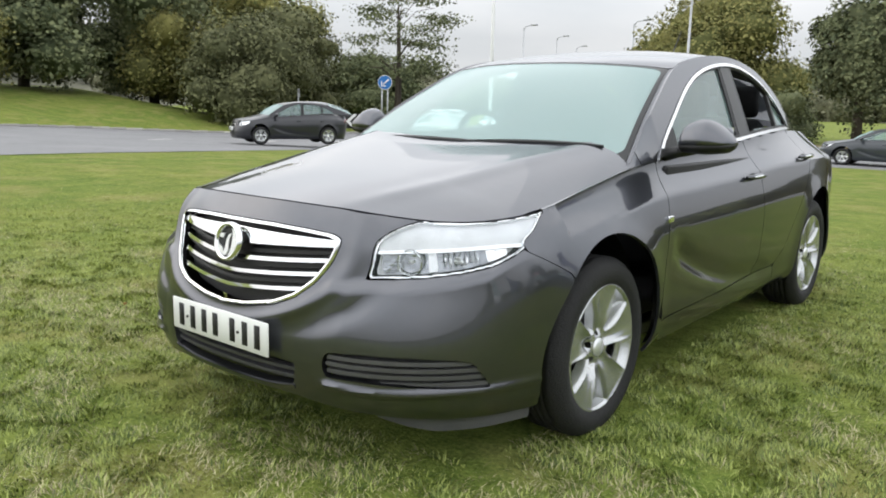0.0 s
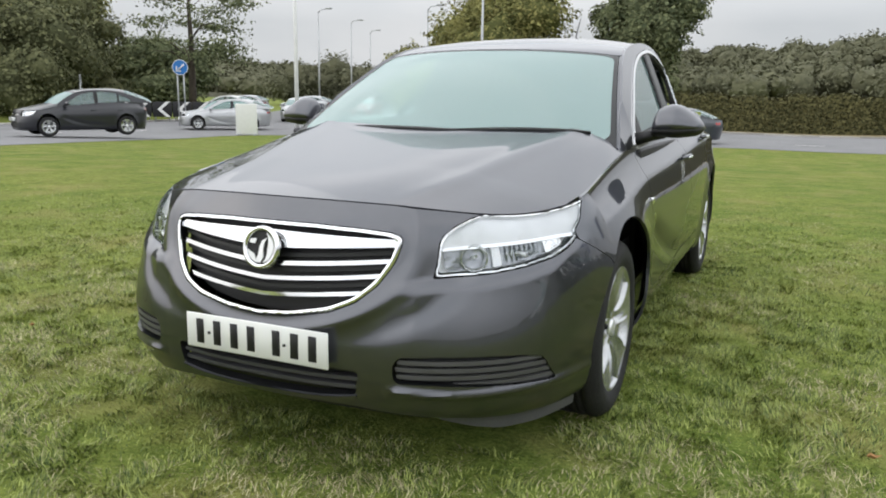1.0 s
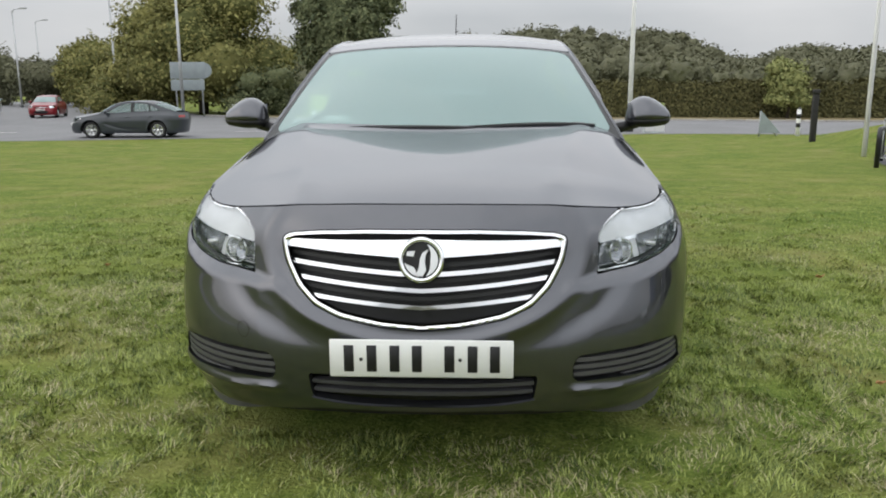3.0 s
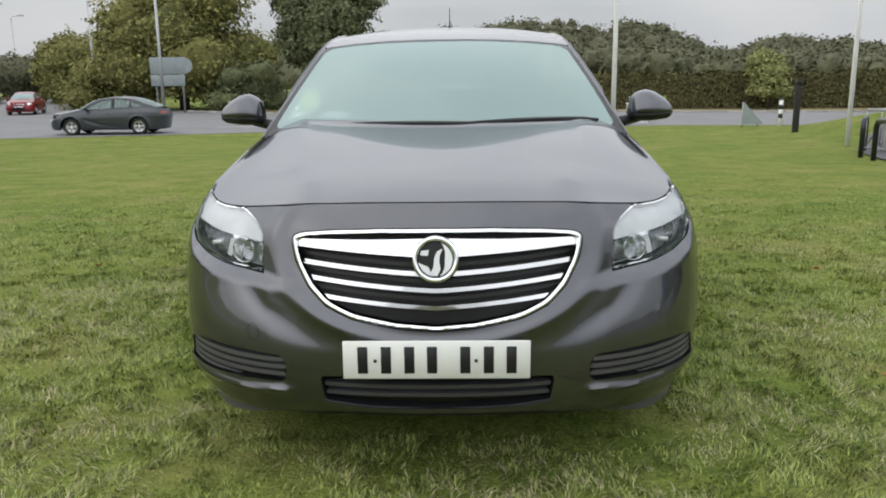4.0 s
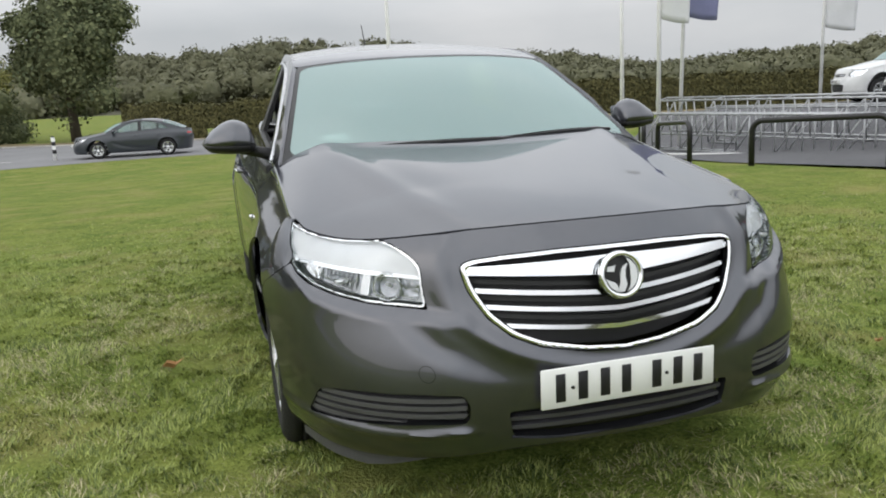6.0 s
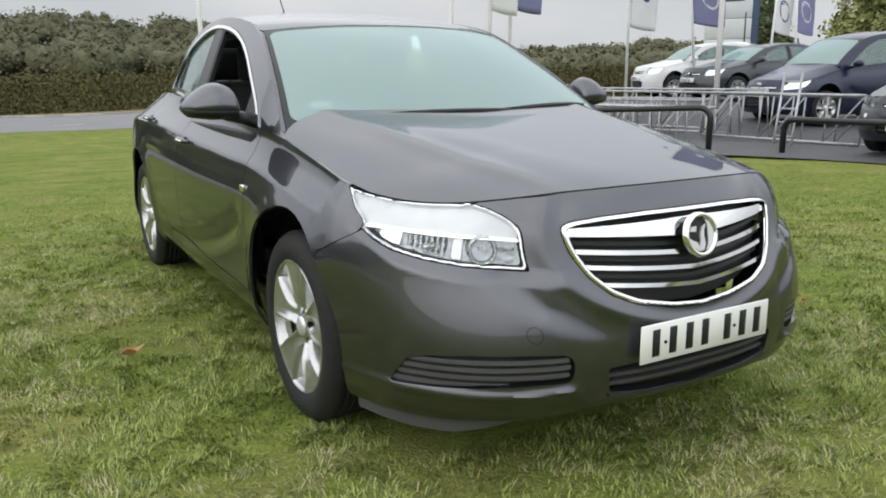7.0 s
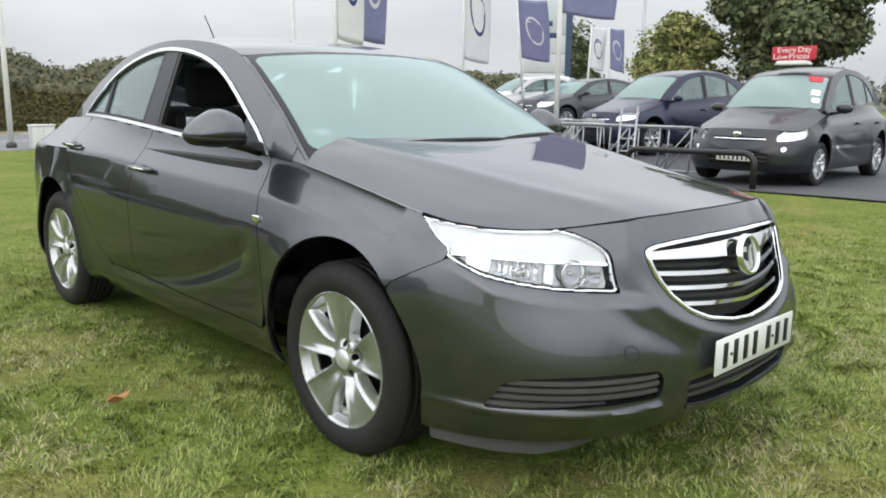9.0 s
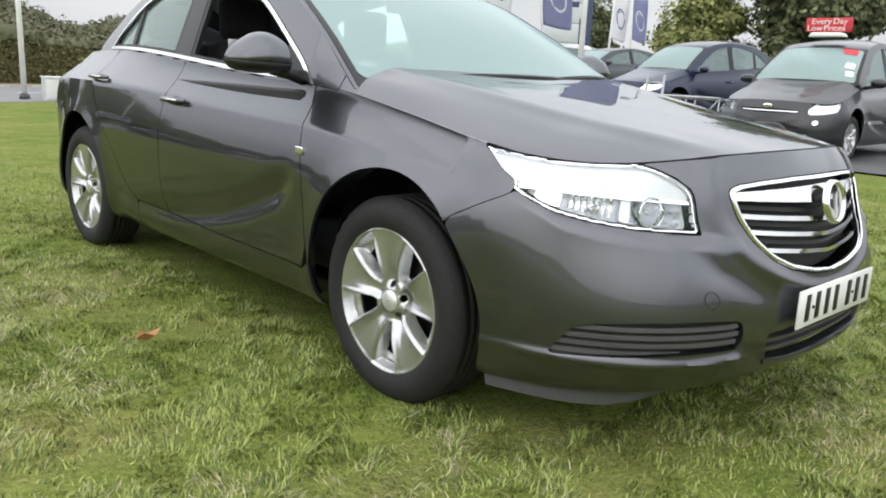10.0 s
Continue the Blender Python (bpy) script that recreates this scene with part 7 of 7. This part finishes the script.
pole("flagpole", 8.7, 15.9, 6.2, 0.055, M["white_metal"], "bare white flagpole at the edge of the lawn", "flagpole", "", False)
flag(8.5, 13.9, 5.9, M["flag_white"], M["flag_mark"], "white dealer flag with a plain blue oval", 0.62, 3.0, away=-40, r=0.05)
flag(9.35, 14.4, 5.9, M["flag_blue"], M["flag_white"], "blue dealer flag with a plain pale oval", 0.72, 2.9, away=-35, lean=0.15)
flag(14.5, 15.85, 4.9, M["flag_white"], M["flag_mark"], "white dealer flag at the back of the car park", 0.75, 2.8, away=-45)
flag(17.3, 15.8, 4.0, M["flag_blue"], M["flag_white"], "blue dealer flag blown aslant", 0.95, 1.75, away=-40, lean=-0.55)
flag(21.7, 16.7, 3.6, M["flag_white"], M["flag_mark"], "white dealer flag beside the pylon", 0.52, 1.45, away=-45, lean=0.2)
flag(22.3, 16.05, 3.5, M["flag_blue"], M["flag_white"], "blue dealer flag beside the pylon", 0.52, 1.4, away=-45, lean=-0.25)
# tall flagpole with a wide flag
flag(10.95, 9.5, 4.6, M["flag_blue"], None, "tall white flagpole with a wide blue flag", 1.15, 1.7, away=-45, r=0.06)
# dealer's pylon: plain panels with bars where the writing cannot be told
px_, py_ = 28.5, 24.1
M["pylon"] = material("pylon_cladding", (0.56, 0.59, 0.62), 0.45, 0.2, 0.06, 1.5)
M["pylon_dark"] = material("pylon_dark_stripe", (0.035, 0.06, 0.12), 0.5, 0, 0.1, 2)
t = thing("dealer_pylon", (px_, py_, gz(px_, py_)), "tall grey sign pylon of the car dealer", "sign pylon")
rot = Matrix.Translation((px_, py_, gz(px_, py_))) @ Matrix.Rotation(radians(-50), 4, "Z")


def turned_box(nm, args, mat, lab=""):
    b = box(*args)
    b.transform(rot)
    return part(nm, b, mat, t, lab)


for i, (za, zb) in enumerate(((0.0, 2.15), (2.17, 3.05), (3.07, 3.95), (3.97, 4.85), (4.87, 6.6))):
    turned_box("panel", (-1.15, 0.85, -0.25, 0.25, za, zb, 0.015), M["pylon"])
turned_box("blue_head", (-1.0, 0.8, -0.27, 0.27, 6.6, 8.2, 0.03), M["sign_blue"], "blue head panel with a plain oval")
turned_box("stripe", (0.855, 1.15, -0.24, 0.24, 0.0, 6.6, 0.01), M["pylon_dark"])
turned_box("dark_slot", (0.56, 0.62, -0.262, -0.245, 2.6, 4.2, 0.004), M["black_paint"])
for i, w in enumerate((0.85, 1.15)):
    turned_box("name_bar", (-0.65, -0.65 + w, -0.262, -0.248, 5.25 - 0.55 * i, 5.50 - 0.55 * i, 0.003), M["pylon_dark"])
b = tube([(-0.1, -0.275, 7.25), (-0.1, -0.295, 7.25)], 0.42, 28)
for v in b.verts:
    v.co.x = -0.1 + (v.co.x + 0.1) * 1.55
b.transform(rot)
part("oval", b, M["white_metal"], t)
# a blue notice board at the car park's far end
t = thing("notice_board", (33, 5.4, gz(33, 5.4)), "dark blue dealer board at the car park's end", "sign")
part("panel", box(32.95, 33.05, 4.2, 6.6, gz(33, 5.4) + 0.9, gz(33, 5.4) + 3.4, 0.02), M["pylon_dark"], t)
for y in (4.4, 6.4):
    part("leg", tube([(33.1, y, gz(33, y) - 0.02), (33.1, y, gz(33, y) + 3.3)], 0.05, 8), M["galv"], t)


# black hoop rails at the edge of the lawn
def hoop(x0, y0, x1, y1, high, label):
    t = thing("hoop_rail", ((x0 + x1) / 2, (y0 + y1) / 2, gz((x0 + x1) / 2, (y0 + y1) / 2)), label, "rail", "black hoop rails")
    pts = []
    za, zb = gz(x0, y0), gz(x1, y1)
    r = 0.16
    d = Vector((x1 - x0, y1 - y0, 0)).normalized()
    a, b = Vector((x0, y0, za - 0.1)), Vector((x1, y1, zb - 0.1))
    pts = [a, a + Vector((0, 0, high + 0.1 - r))]
    for k in range(1, 6):
        an = math.pi / 2 * k / 5
        pts.append(Vector((x0, y0, za + high - r)) + d * r * (1 - math.cos(an)) + Vector((0, 0, r * math.sin(an))))
    for k in range(5, 0, -1):
        an = math.pi / 2 * k / 5
        pts.append(Vector((x1, y1, zb + high - r)) - d * r * (1 - math.cos(an)) + Vector((0, 0, r * math.sin(an))))
    pts += [b + Vector((0, 0, high + 0.1 - r)), b]
    part("tube", tube(pts, 0.045, 12), M["black_paint"], t)


hoop(7.16, 11.71, 6.74, 10, 0.68, "black tubular hoop rail at the car park's edge")
hoop(6.76, 8.4, 7.68, 6.75, 0.68, "black tubular hoop rail between lawn and car park")
hoop(8.47, 6.07, 8.27, 3.9, 0.50, "black tubular hoop rail in front of the people carrier")
hoop(8.3, 14.33, 7.39, 12.62, 0.68, "black tubular hoop rail beside the flagpole")


# galvanised lattice barriers stacked at the car park's edge
def lattice(x0, y0, x1, y1, z_lift, tilt, label):
    d = Vector((x1 - x0, y1 - y0, 0))
    long = d.length
    t = thing("steel_barrier", (x0, y0, gz(x0, y0)), label, "barrier", "stacked steel barriers")
    rot = Matrix.Translation((x0, y0, gz(x0, y0) + z_lift)) @ Matrix.Rotation(math.atan2(d.y, d.x), 4, "Z") @ Matrix.Rotation(radians(tilt), 4, "X")

    def bar(nm, pts, r):
        b = tube(pts, r, 6)
        b.transform(rot)
        part(nm, b, M["galv"], t)
    for dy in (0.0, 0.35):
        for z in (0.06, 0.82):
            bar("rail", [(0, dy, z), (long, dy, z)], 0.024)
        n = int(long / 0.55)
        for i in range(n + 1):
            x = long * i / n
            bar("upright", [(x, dy, 0.06), (x, dy, 0.82)], 0.015)
            if i < n and i % 2 == 0:
                bar("brace", [(x, dy, 0.06), (x + long / n, dy, 0.82)], 0.013)
    n = int(long / 0.8)
    for i in range(n + 1):
        x = long * i / n
        bar("cross_bar", [(x, 0, 0.82), (x, 0.35, 0.82)], 0.013)


lattice(8.25, 14.22, 9.73, 8.63, 0.02, 0, "long galvanised lattice barrier at the car park's edge")
lattice(8.93, 14.56, 10.64, 8.18, 0.30, 8, "galvanised lattice barrier leaning on another")
lattice(9.84, 8.86, 10.07, 5.9, 0.05, -5, "shorter galvanised lattice barrier")
lattice(9.61, 13.65, 11.21, 10, 0.05, 4, "galvanised lattice barrier behind the others")
t = thing("ladder", (9.56, 6.58, gz(9.56, 6.58)), "grey steel ladder leaning on the barriers", "ladder")
for dy in (0, 0.32):
    part("stile", tube([(9.16, 6.43 + dy, 0.01), (9.71, 6.73 + dy, 1.10)], 0.022, 6), M["galv"], t)
for k in range(5):
    q = 0.12 + 0.19 * k
    x, y, z = 9.16 + 0.55 * q, 6.43 + 0.30 * q, 1.10 * q
    part("rung", tube([(x, y, z), (x, y + 0.32, z)], 0.016, 6), M["galv"], t)
# a fallen white hose loop, a brown leaf, scraps in the grass
t = thing("hose", (8.13, 11.82, gz(8.13, 11.82)), "pale hose lying in a loop on the asphalt", "hose")
part("coil", tube([(7.73 + 0.5 * (1 - math.cos(a)), 12.28 - 1.1 * a / 3.0, gz(7.7, 12) + 0.03) for a in [i * 0.2 for i in range(18)]], 0.022, 6), M["white_metal"], t)
M["dead_leaf"] = material("dead_leaf", (0.36, 0.19, 0.075), 0.8, 0, 0.3, 40)
for x, y, s in ((-1.295, 1.86, 0.048), (2.25, 2.68, 0.03), (-2.3, 2.9, 0.025), (1.75, 0.9, 0.022), (-1.9, 0.7, 0.02), (0.6, -0.75, 0.018)):
    t = thing("fallen_leaf", (x, y, gz(x, y)), "curled brown leaf lying on the grass", "leaf", "fallen leaves")
    bm = bmesh.new()
    z = gz(x, y) + 0.028
    pts = [(-1, 0, 0.3), (-0.5, 0.55, 0.7), (0.3, 0.6, 0.4), (1.1, 0, 0.9), (0.3, -0.6, 0.5), (-0.5, -0.5, 0.8)]
    ctr = bm.verts.new((x, y, z))
    ring_v = [bm.verts.new((x + s * a, y + s * b2, z + s * c2)) for a, b2, c2 in pts]
    for i in range(6):
        bm.faces.new((ctr, ring_v[i], ring_v[(i + 1) % 6]))
    part("blade", bm, M["dead_leaf"], t)
